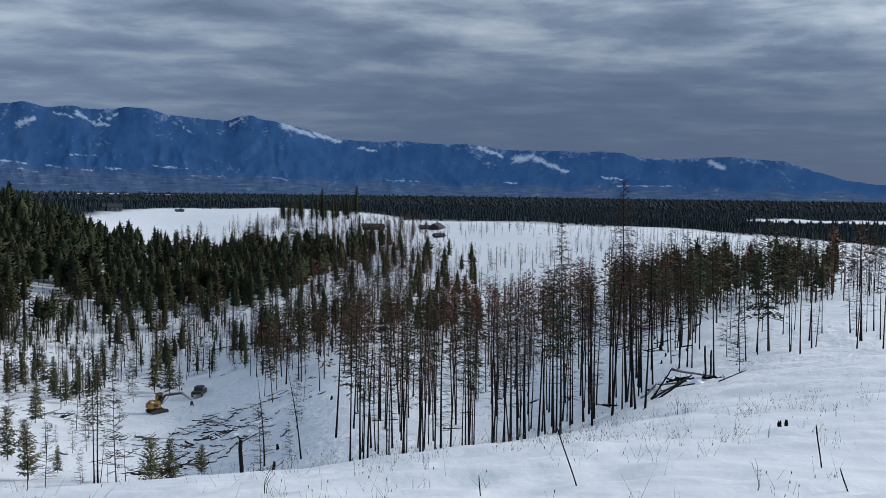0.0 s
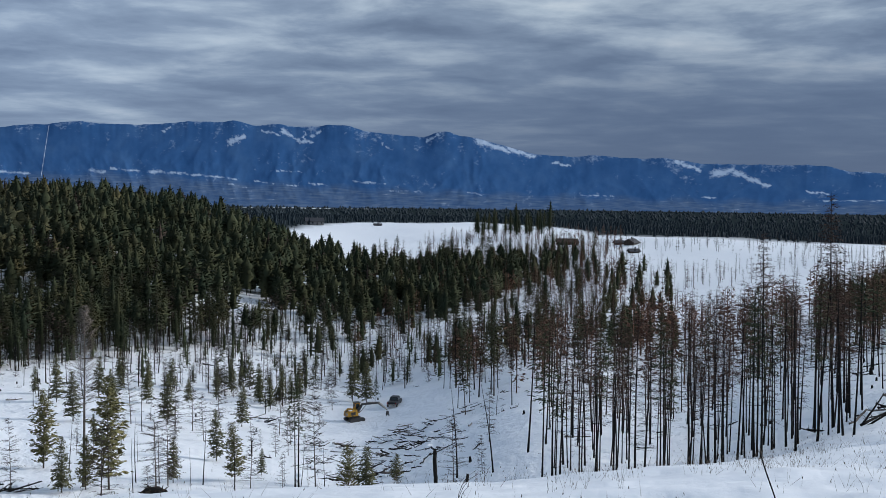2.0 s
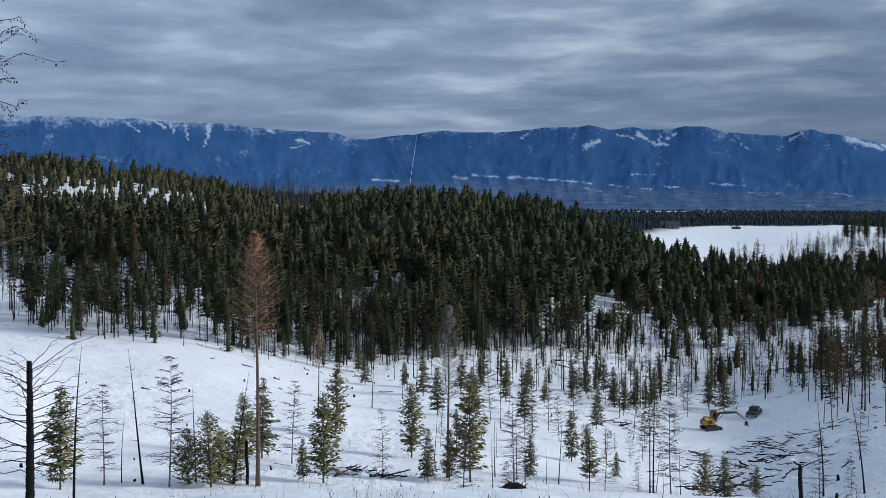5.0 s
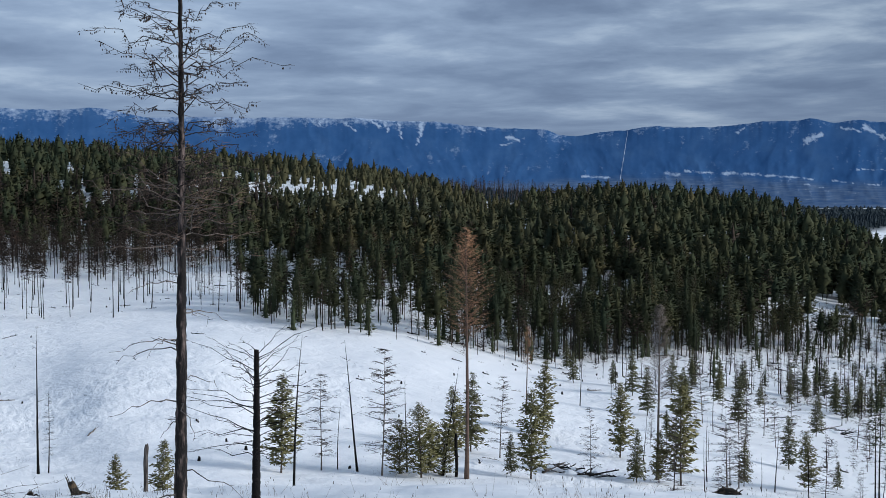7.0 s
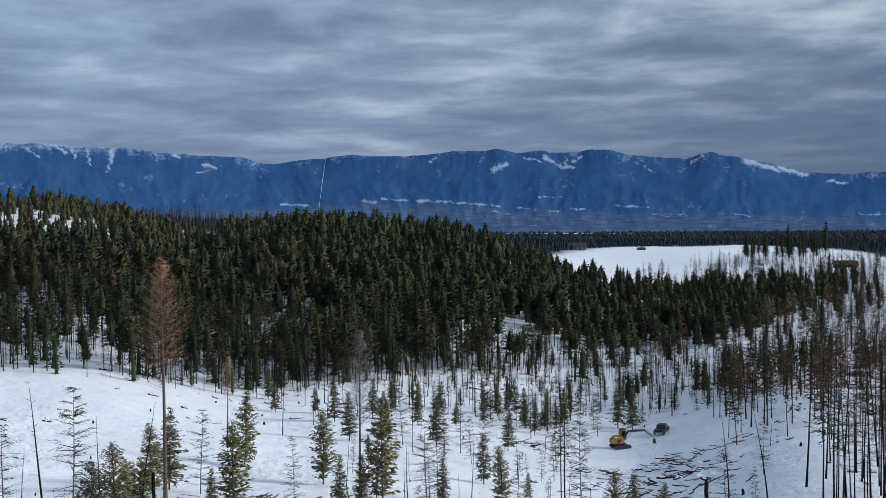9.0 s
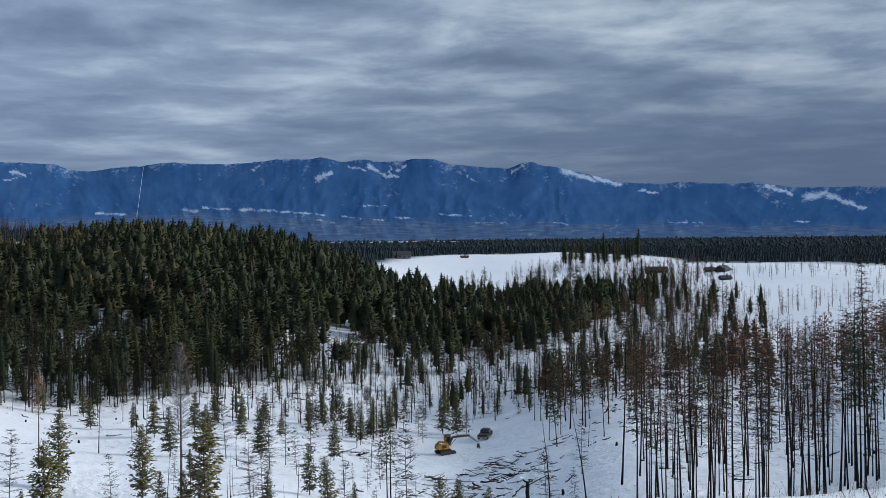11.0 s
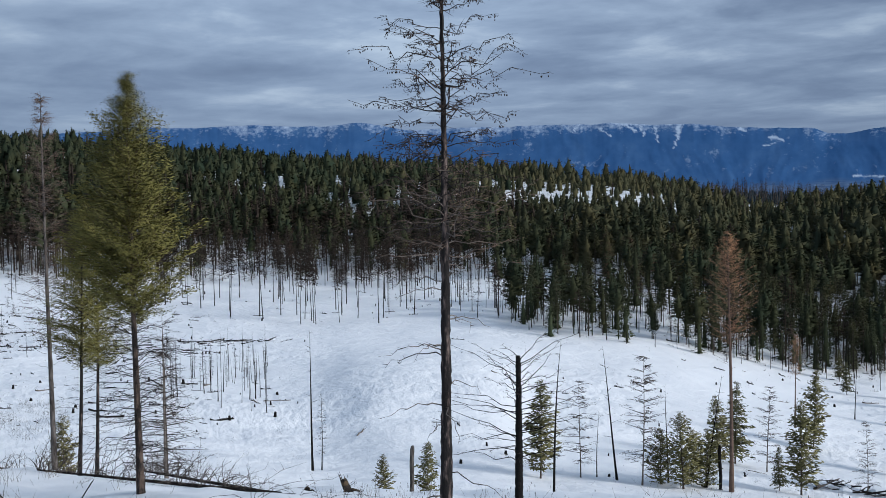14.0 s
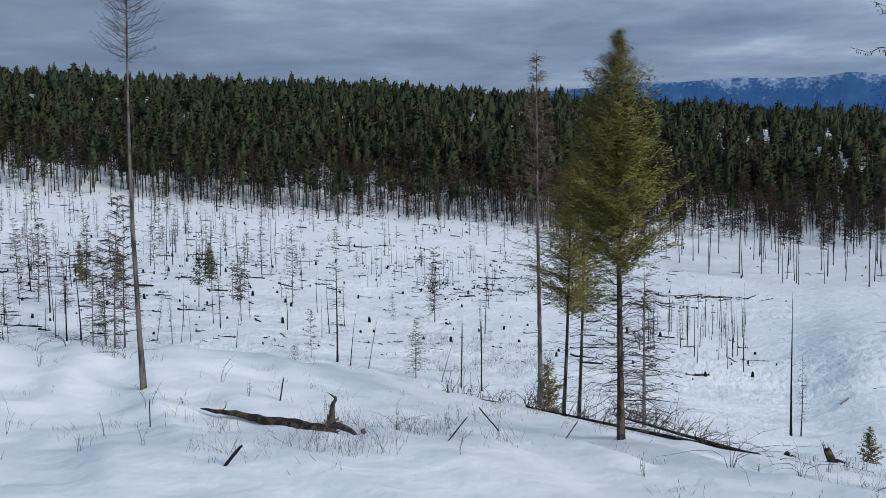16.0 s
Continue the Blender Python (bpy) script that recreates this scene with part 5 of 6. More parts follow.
grown("pine_tree", "tree", "tall olive-green pine with bare lower limbs", 70.0, 25.0, 0.0, [
    (REDBARK, PINE, 41, dict(h=11.6, girth=0.21, crown=0.41, spread=1.80, levels=54, per=6, rise=0.66, droop=0.12, form=1.15, belly=0.42, sprays=280, size=0.15, slim=0.095, fluff=0.055, limb=0.014, bend=0.004, skip=0.22, sides=12, rugged=0.05, limb_steps=4, fall=-0.35, upto=0.99, crook=0.05)),
    (CHAR, DARKTWIG, 43, dict(h=11.6, girth=0.25, crown=0.09, upto=0.40, spread=1.55, levels=30, per=4, rise=0.0, droop=0.35, form=0.12, crook=0.05, sprays=0, twigs=9, twig=0.5, limb=0.013, bend=0.004, skip=0.15, limb_steps=4))], size=0.82)
for b, d, h, lean, seed in ((72.84, 34.5, 8.6, 3.0, 51), (71.98, 37.0, 9.2, 1.0, 52)):
    grown("pine_tree", "tree", "slender olive-green pine with a grey trunk", b, d, lean, [
        (LARCHWOOD, PINE, seed, dict(h=h, girth=0.13, crown=0.40, spread=1.2, levels=40, per=5, rise=0.55, droop=0.2, form=0.7, belly=0.40, sprays=150, size=0.15, slim=0.06, fluff=0.05, fall=-0.2, limb=0.012, bend=0.010, skip=0.15, sides=8, limb_steps=3)),
        (CHAR, DARKTWIG, seed + 5, dict(h=h, girth=0.15, crown=0.16, upto=0.42, spread=0.9, levels=10, per=3, rise=0.05, droop=0.25, form=0.15, sprays=0, twigs=5, twig=0.3, limb=0.008, bend=0.010, skip=0.2))])
grown("dead_larch", "dead tree", "tall fire-scarred larch with bare cone-hung limbs", 54.33, 20.0, -0.6, [
    (LARCHWOOD, DARKTWIG, 61, dict(h=18.8, girth=0.38, crown=0.50, spread=3.1, levels=40, per=4, rise=0.10, droop=0.22, form=0.45, belly=0.30, sprays=0, twigs=24, twig=0.45, limb=0.024, bend=0.003, skip=0.34, sides=14, rugged=0.12, hang=0.10, cones=20, limb_steps=8, crook=0.055)),
    (GREYWOOD, RUST_DARK, 64, dict(h=18.8, girth=0.47, crown=0.45, upto=0.57, spread=2.5, levels=9, per=4, crook=0.05, rise=0.0, droop=0.02, form=0.1, sprays=0, twigs=18, twig=0.75, limb=0.022, bend=0.003, skip=0.1, hang=-0.05, limb_steps=6)),
    (GREYWOOD, DARKTWIG, 66, dict(h=18.8, girth=0.47, crown=0.06, upto=0.44, spread=2.2, levels=10, per=2, crook=0.03, rise=-0.05, droop=0.50, form=0.2, sprays=0, twigs=4, twig=0.4, limb=0.026, bend=0.003, skip=0.25, limb_steps=7))], turn=150, size=0.60)
grown("dead_fir", "dead tree", "tall burnt fir with fine brown dead twigs", 73.93, 42.0, 0.0, [
    (GREYBARK, RUST_DARK, 71, dict(h=14.6, girth=0.21, crown=0.36, rugged=0.06, spread=1.55, levels=54, per=4, rise=0.30, droop=0.10, form=0.80, belly=0.20, sprays=0, twigs=20, twig=0.46, limb=0.011, crook=0.06, bend=0.004, skip=0.15, sides=8, stubs=14, hang=0.2))])
grown("grey_larch", "dead tree", "tall pale grey dead larch with a bare rounded crown", 94.85, 28.4, 0.0, [
    (GREYBARK, DARKTWIG, 81, dict(h=15.4, girth=0.19, crown=0.70, rugged=0.07, spread=1.15, levels=40, per=4, rise=0.30, droop=-0.25, form=0.45, belly=0.45, crook=0.05, sprays=0, twigs=16, twig=0.30, limb=0.011, bend=0.012, skip=0.1, sides=10, stubs=8, limb_steps=4))], size=0.77)
grown("broken_snag", "dead tree", "charred broken snag with long drooping dead limbs", 50.45, 20.0, 0.5, [
    (CHAR, DARKTWIG, 91, dict(h=9.5, top=0.64, girth=0.32, crown=0.24, upto=0.62, rugged=0.08, spread=2.7, levels=17, per=3, rise=0.16, droop=0.14, form=0.15, sprays=0, twigs=7, twig=0.5, limb=0.021, bend=0.004, skip=0.15, sides=10, limb_steps=5))], size=0.53)
grown("dead_fir", "dead tree", "slender dead fir with long bare drooping limbs", 68.60, 36.0, 0.0, [
    (GREYWOOD, DARKTWIG, 95, dict(h=5.9, girth=0.10, crown=0.10, spread=1.25, levels=22, per=3, rise=0.05, droop=0.25, form=0.35, sprays=0, twigs=6, twig=0.34, limb=0.011, skip=0.1, limb_steps=4))])

# dead and half-burnt trees on the slope behind the near crest
SLOPE = "dead trees on the burnt slope"
for name, b, d, h, lean in (("bare_larch", 95.4, 92, 11.5, 1), ("far_dead_tree", 98.9, 115, 9.0, 0), ("burnt_pine", 97.1, 140, 8.7, 2), ("dead_stick", 97.5, 96, 8.0, -1), ("bare_larch", 96.3, 93, 9.0, 0), ("young_fir", 91.0, 150, 5.7, 0),
                            ("burnt_pine", 89.2, 150, 7.0, 1), ("burnt_pine", 90.9, 112, 7.0, -1), ("far_dead_tree", 93.8, 97, 4.0, 9), ("dead_stick", 92.6, 95, 3.2, 4), ("dead_stick", 92.1, 95, 3.0, -3), ("bare_larch", 100.3, 120, 8.0, 0)):
    plant(name, b, d, h, lean, group=SLOPE)


# ---- fallen wood ----
def lying(name, label, ends, radii, mat, category="log", sink=0.3, knobs=0, seed=0):
    """A trunk lying on the snow from one (bearing, distance, lift) to another, as one thing."""
    rng = random.Random(seed)
    a, b = (on_snow(e[0], e[1]) + Vector((0, 0, e[2] + r * (1 - sink))) for e, r in zip(ends, radii))
    ob = thing(name, Matrix.Translation(a), label, category)
    line = [a.lerp(b, i / 10) - a + Vector((rng.uniform(-1, 1), rng.uniform(-1, 1), rng.uniform(-0.6, 0.6))) * radii[0] * 0.25 for i in range(11)]
    body = Shape()
    body.tube(line, [radii[0] + (radii[1] - radii[0]) * i / 10 * rng.uniform(0.92, 1.08) for i in range(11)], 10)
    part("trunk", body, mat, ob, smooth=True)
    stubs = Shape()
    for _ in range(knobs):
        p = along(line, rng.uniform(0.1, 0.95))
        q = p + Vector((rng.uniform(-0.3, 0.3), rng.uniform(-0.3, 0.3), rng.uniform(0.15, 0.5)))
        stubs.tube([p, p.lerp(q, 0.6) + Vector((0.02, 0, 0.02)), q], [0.02, 0.014, 0.006], 5)
    if knobs:
        part("stub_work", stubs, mat, ob)["kind"] = "stuff"
    return ob, line


BROWNLOG = material("brown_weathered_log", (0.095, 0.066, 0.040), 0.9, 0.8, 6.0, 30.0, 1.0, (0.016, 0.013, 0.011), (0.42, 0.52))
ROOTWOOD = material("grey_brown_root", (0.090, 0.070, 0.058), 0.9, 0.7, 8.0, 40.0, 1.0, (0.028, 0.022, 0.019), (0.46, 0.60))
GREYTWIG = material("grey_dead_twig", (0.075, 0.062, 0.055), 0.9, 0.4, 3.0, 20.0)
PALEWOOD = material("split_pale_wood", (0.200, 0.140, 0.090), 0.9, 0.6, 9.0, 50.0, 0.8, (0.060, 0.043, 0.032), (0.42, 0.58))


def crooked(shape, rng, a, way, long, r, sides=7, crook=0.12, fork=1, steps=7):
    """A crooked, tapering root or limb that forks."""
    pts, p, w = [a], a.copy(), way.normalized()
    for i in range(steps):
        p = p + w * long / steps
        pts.append(p.copy())
        w = (w + Vector((rng.gauss(0, crook), rng.gauss(0, crook), rng.gauss(0, crook)))).normalized()
    shape.tube(pts, [r * (1 - 0.75 * i / steps) * rng.uniform(0.88, 1.12) for i in range(steps + 1)], sides)
    for _ in range(fork):
        q = along(pts, rng.uniform(0.45, 0.95))
        v = (w + Vector((rng.gauss(0, 0.7), rng.gauss(0, 0.7), rng.gauss(0.1, 0.6)))).normalized()
        shape.twig(q, q + v * long * rng.uniform(0.15, 0.30), r * 0.30)
    return pts


def rooted_log():
    """An uprooted log: a rugged tapering stem, a torn root plate and crooked root arms."""
    a = on_snow(92.1, 25.8) + Vector((0, 0, 0.10))
    b = on_snow(85.5, 22.6) + Vector((0, 0, 0.10))
    ob = thing("uprooted_log", Matrix.Translation(a), "dark brown uprooted log half sunk in snow", "log")
    rng = random.Random(8)
    side = (b - a).normalized()
    up = Vector((0, 0, 1))
    stem = Shape()
    line = [(b - a) * i / 30 + up * (0.02 * math.sin(i * 0.21) + 0.02 * noise.noise((i * 0.4, 0, 0))) for i in range(31)]
    stem.tube(line, [0.012 + 0.125 * (i / 30) ** 0.75 for i in range(31)], 12)
    for i, v in enumerate(stem.v):
        stem.v[i] = v + stem.n[i] * (0.10 * noise.noise((i % 12 * 0.9, i // 12 * 0.16, 2)) + 0.02 * rng.uniform(-1, 1)) * (0.2 + i / len(stem.v))
    part("trunk", stem, BROWNLOG, ob, smooth=True)
    end = line[-1]
    plate = Shape()
    for i in range(70):
        p = end + side * rng.uniform(-0.16, 0.10) + Vector((rng.uniform(-0.06, 0.06), rng.uniform(-0.06, 0.06), rng.uniform(-0.12, 0.14)))
        way = side * rng.uniform(-0.1, 0.9) + Vector((rng.gauss(0, 0.3), rng.gauss(0, 0.3), rng.uniform(-0.6, 0.9)))
        crooked(plate, rng, p, way, rng.uniform(0.10, 0.30), rng.uniform(0.012, 0.045), 5, 0.15, 0, 3)
    part("root_plate", plate, PALEWOOD, ob, "pale torn root fibres")["kind"] = "stuff"
    arms = ((end - side * 0.10, side * 0.55 + up * 0.85, 1.15, 0.095, 5), (end + side * 0.10 + up * 0.14, side + up * 0.05, 0.95, 0.085, 3), (end + side * 0.92 + up * 0.16, side * 0.45 - up * 0.8, 0.50, 0.05, 1),
            (end + side * 0.10, side * 0.8 - up * 0.45, 0.40, 0.055, 1), (end - side * 0.06, side * 0.2 + up * 0.6, 0.34, 0.035, 2))
    for p, way, long, r, fork in arms:
        arm = Shape()
        crooked(arm, rng, p, way, long, r, 8, 0.10, fork)
        part("root", arm, ROOTWOOD, ob, smooth=True)
    hook = Shape()
    p = along(line, 0.16)
    hook.tube([p, p + up * 0.05 + side * 0.12, p + up * 0.12 + side * 0.22, p + up * 0.22 + side * 0.25, p + up * 0.27 + side * 0.21], [0.016, 0.013, 0.011, 0.008, 0.005], 6)
    part("branch", hook, ROOTWOOD, ob)


rooted_log()


def fallen_tree(name, label, ends, radii, seed, count, reach, mat):
    """A fallen charred tree with its bare limbs still standing up from the stem."""
    ob, line = lying(name, label, ends, radii, mat, "fallen tree", seed=seed)
    rng = random.Random(seed)
    axis = (line[-1] - line[0]).normalized()
    limbs = Shape()
    for i in range(count):
        u = rng.random() ** 1.5 * 0.85
        p = along(line, u)
        side = axis.cross(Vector((0, 0, 1))) * rng.choice((-1, 1, 1))
        n = rng.uniform(0.35, 1.0) * reach[0] * (1.1 - 0.3 * u)
        wayv = (side * rng.uniform(-0.3, 0.9) - axis * rng.uniform(-0.2, 1.0) * reach[1] + Vector((0, 0, rng.uniform(0.3, 1.1)))).normalized()
        sag = rng.uniform(0.2, 0.7)
        pts = [p + wayv * n * t + Vector((rng.gauss(0, 0.015), rng.gauss(0, 0.015), -sag * n * t * t)) for t in (0, 0.2, 0.4, 0.6, 0.8, 1)]
        limbs.tube(pts, [0.010, 0.009, 0.007, 0.006, 0.005, 0.003], 4, False)
        for k in range(3):
            q = along(pts, rng.uniform(0.3, 1))
            limbs.twig(q, q + (wayv + Vector((rng.uniform(-1, 1), rng.uniform(-1, 1), rng.uniform(-0.8, 0.4)))).normalized() * 0.3, 0.005)
    butt = Shape()
    for k in range(9):
        crooked(butt, rng, line[-1] - axis * 0.1 + Vector((rng.uniform(-1, 1), rng.uniform(-1, 1), rng.uniform(-1, 1))) * radii[1] * 0.6, axis + Vector((rng.gauss(0, 0.12), rng.gauss(0, 0.12), rng.gauss(0, 0.08))), rng.uniform(0.15, 0.5), 0.02, 4, 0.05, 0, 3)
    part("splintered_end", butt, mat, ob)["kind"] = "stuff"
    part("branchwork", limbs, GREYTWIG, ob)["kind"] = "stuff"


fallen_tree("fallen_tree", "charred fallen pine with bare upright limbs in snow", ((74.8, 33.5, 0.02), (62.8, 30.2, 0.02)), (0.025, 0.070), 12, 120, (1.7, -0.5), CHAR)
fallen_tree("fallen_tree", "charred fallen trunk with long bare twigs on snow", ((70.1, 34.0, 0.25), (63.0, 30.8, 0.05)), (0.025, 0.062), 13, 110, (1.6, -0.7), CHAR)
fallen_tree("fallen_tree", "fallen dead sapling with arching grey twigs", ((79.0, 38.0, 0.02), (73.5, 36.0, 0.05)), (0.015, 0.04), 14, 60, (1.3, -0.2), GREYWOOD)


def stump(name, label, bearing, distance, h, r, seed, mat, roots=5, lean=0.0):
    """A stump with a splintered top and root toes."""
    rng = random.Random(seed)
    ob = thing(name, Matrix.Translation(on_snow(bearing, distance, 0.08)) @ pose(0, 0, 0, 0, lean, rng.uniform(0, 360)), label, "stump")
    body = Shape()
    body.tube([Vector((0, 0, 0)), Vector((0, 0, h * 0.4)), Vector((0.02, 0, h * 0.8)), Vector((0.03, 0, h))], [r * 1.35, r, r * 0.92, r * 0.75], 11)
    part("stem", body, mat, ob, smooth=True)
    top = Shape()
    for i in range(16):
        a = rng.uniform(0, 6.283)
        p = Vector((math.cos(a) * r * rng.uniform(0.2, 0.85), math.sin(a) * r * rng.uniform(0.2, 0.85), h * 0.85))
        tall = h * (0.1 + 0.55 * rng.random() ** 2 * (1 + 0.6 * math.cos(a)))
        top.tube([p, p + Vector((rng.gauss(0, 0.02), rng.gauss(0, 0.02), tall))], [r * rng.uniform(0.10, 0.26), 0.003], 4)
    part("splintered_top", top, BROWNLOG, ob)
    toes = Shape()
    for i in range(roots):
        a = 6.28 * i / roots + rng.uniform(-0.4, 0.4)
        w = Vector((math.cos(a), math.sin(a), 0))
        toes.tube([w * r * 0.6 + Vector((0, 0, h * 0.25)), w * r * 1.9 + Vector((0, 0, 0.09)), w * r * 3.2], [r * 0.4, r * 0.25, r * 0.08], 6)
    part("root_mass", toes, mat, ob)["kind"] = "stuff"
    return ob


def root_wad(label, bearing, distance, s, seed):
    """A torn-up root wad lying on its side."""
    rng = random.Random(seed)
    ob = thing("root_wad", Matrix.Translation(on_snow(bearing, distance, 0.05)), label, "stump")
    body, arms = Shape(), Shape()
    ridge = [Vector((-0.9 * s, 0, 0.05)), Vector((-0.55 * s, 0, 0.30 * s)), Vector((0, 0.05, 0.36 * s)), Vector((0.5 * s, 0, 0.22 * s)), Vector((1.0 * s, -0.05, 0.03))]
    body.tube([r + Vector((0, rng.uniform(-0.05, 0.05), 0)) for r in ridge], [0.08 * s, 0.20 * s, 0.24 * s, 0.18 * s, 0.07 * s], 9)
    part("stem", body, BROWNLOG, ob, smooth=True)
    for i in range(26):
        p = along(ridge, rng.random())
        w = Vector((rng.uniform(-1, 1), rng.uniform(-1, 0.4), rng.uniform(-0.4, 0.9))).normalized() * rng.uniform(0.25, 0.6) * s
        arms.tube([p, p + w * 0.6 + Vector((0, 0, 0.03)), p + w], [0.05 * s, 0.03 * s, 0.008], 5)
    part("root_mass", arms, BROWNLOG, ob)["kind"] = "stuff"


for ends, radii, seed in ((((-11.2, 58.5, 0.0), (-13.2, 62, 1.0)), (0.07, 0.045), 31), (((-11.5, 59.5, 0.05), (-13.0, 61, 0.75)), (0.06, 0.04), 32), (((-11.2, 59, 0.0), (-12.2, 60.5, 1.5)), (0.06, 0.03), 33), (((-14.6, 66, 0.0), (-16.0, 64, 0.7)), (0.04, 0.02), 34)):
    lying("fallen_log", "charred fallen pole propped on the snow bank", ends, radii, CHAR, knobs=4, seed=seed)
root_wad("brown torn root wad on the snow crest", 25.2, 33.5, 0.55, 3)
stump("stump", "splintered brown stump with torn roots in snow", 59.2, 32.5, 0.50, 0.12, 5, BROWNLOG, 9, 18)
stump("stump", "small charred stump beside bent twigs", 61.4, 32.6, 0.18, 0.09, 6, CHAR, 5)


# ---- logs, stumps and litter of the burnt slope ----
def log_shape(seed, long, r):
    rng = random.Random(seed)
    s = Shape()
    line = [Vector((long * (i / 5 - 0.5), rng.uniform(-r, r) * 0.7, r * 0.1 + rng.uniform(-0.7, 0.7) * r)) for i in range(6)]
    s.tube(line, [r * (1 - 0.09 * i) for i in range(6)], 6)
    for _ in range(rng.randrange(2, 6)):
        p = along(line, rng.random())
        s.twig(p, p + Vector((rng.uniform(-0.3, 0.3), rng.uniform(-0.5, 0.5), rng.uniform(0.1, 0.6))), r * 0.25)
    return s


LOGSHAPES = [log_shape(i, random.Random(i).uniform(0.5, 3.0), random.Random(i + 9).uniform(0.06, 0.16)) for i in range(9)]
LOGS = [s.mesh("fallen_log", CHAR if i % 5 else GREYWOOD) for i, s in enumerate(LOGSHAPES)]


def stump_shape(seed):
    rng = random.Random(seed)
    s = Shape()
    h, r = rng.uniform(0.25, 0.7), rng.uniform(0.10, 0.2)
    s.tube([Vector((0, 0, -0.2)), Vector((0, 0, h * 0.5)), Vector((0.03, 0, h))], [r * 1.3, r, r * 0.8], 7)
    for i in range(4):
        a = i * 1.6
        p = Vector((math.cos(a) * r * 0.5, math.sin(a) * r * 0.5, h * 0.95))
        s.tube([p, p + Vector((0, 0, 0.18 * rng.random()))], [r * 0.3, 0.01], 4)
    return s


STUMPSHAPES = [stump_shape(i) for i in range(5)]
STUMPS = [s.mesh("stump", CHAR) for s in STUMPSHAPES]


def litter(seed, bearings, distances, logs, stumps, group, where=None, tilt=48, joined=False, big=1.0):
    """Scatter fallen logs and stumps; each lies along the slope. joined: the far ones, in one mesh."""
    rng = random.Random(seed)
    n = 0
    heap = Shape()
    while n < logs + stumps:
        b = rng.uniform(*bearings)
        d = math.sqrt(rng.uniform(distances[0] ** 2, distances[1] ** 2))
        if where and not where(b, d):
            continue
        p = on_snow(b, d)
        q = on_snow(b - math.degrees(1.5 / d), d)
        slope = math.degrees(math.atan2(q.z - p.z, 1.5))
        if joined:
            s = rng.uniform(0.6, 1.15) * big if n < logs else rng.uniform(0.4, 0.9)
            m = Matrix.Translation(p) @ pose(0, 0, 0, 0, 0, b) @ pose(0, 0, 0, 0, -slope, rng.gauss(0, tilt)) @ Matrix.Diagonal((s, s, s, 1))
            k = len(heap.v)
            log = rng.choice(LOGSHAPES if n < logs else STUMPSHAPES)
            heap.v += [m @ v for v in log.v]
            heap.f += [tuple(i + k for i in q) for q in log.f]
        elif n < logs:
            ob = tagged(new("fallen_log", rng.choice(LOGS)), "charred log lying half buried in snow", "log", group)
            s = rng.uniform(0.6, 1.15) * big
            ob.matrix_world = Matrix.Translation(p) @ pose(0, 0, 0, 0, 0, b) @ pose(0, 0, 0, 0, -slope, rng.gauss(0, tilt)) @ Matrix.Diagonal((s, s, s, 1))
        else:
            ob = tagged(new("stump", rng.choice(STUMPS)), "low charred stump standing in snow", "stump", group)
            s = rng.uniform(0.4, 0.9)
            ob.matrix_world = Matrix.Translation(p) @ pose(0, 0, 0, rng.uniform(-8, 8), rng.uniform(-8, 8), rng.uniform(0, 360)) @ Matrix.Diagonal((s, s, s, 1))
        n += 1
    if joined:
        tagged(new("fallen_logs", heap.mesh("fallen_logs", CHAR)), "far charred logs and stumps strewn on snow", "logs", kind="stuff")


litter(1, (70, 103), (100, 190), 80, 80, "burnt slope litter")
litter(11, (66, 103), (150, 310), 260, 50, "burnt slope litter", joined=True)
litter(2, (64.5, 80), (160, 184), 95, 40, "burnt slope litter", tilt=34, joined=True, big=1.1)
litter(14, (74, 92), (190, 230), 100, 30, "burnt slope litter", tilt=40, joined=True, big=1.1)
litter(15, (90, 104), (90, 200), 70, 30, "burnt slope litter", tilt=30, joined=True, big=1.2)
litter(3, (62, 69), (95, 135), 18, 12, "burnt slope litter")
litter(4, (50, 72), (215, 290), 60, 26, "burnt slope litter", joined=True)
litter(5, (17, 40), (165, 235), 60, 30, "clearing litter")
litter(12, (17, 42), (195, 290), 180, 10, "clearing litter", joined=True)
litter(6, (-13, 9), (95, 180), 50, 20, "hollow litter")
litter(13, (-13, 11), (160, 330), 180, 20, "hollow litter", joined=True)
litter(7, (8, 17), (210, 300), 70, 10, "clearing litter", joined=True)
litter(8, (-13.5, -9), (110, 170), 36, 6, "hollow litter", tilt=14)
litter(9, (-10, 14), (330, 640), 160, 10, "field litter", joined=True)
litter(16, (66, 100), (95, 230), 260, 60, "burnt slope litter", tilt=60, joined=True, big=0.55)
litter(17, (70, 103), (200, 300), 320, 0, "burnt slope litter", tilt=50, joined=True, big=0.75)
litter(10, (36, 62), (70, 190), 16, 14, "burnt slope litter")


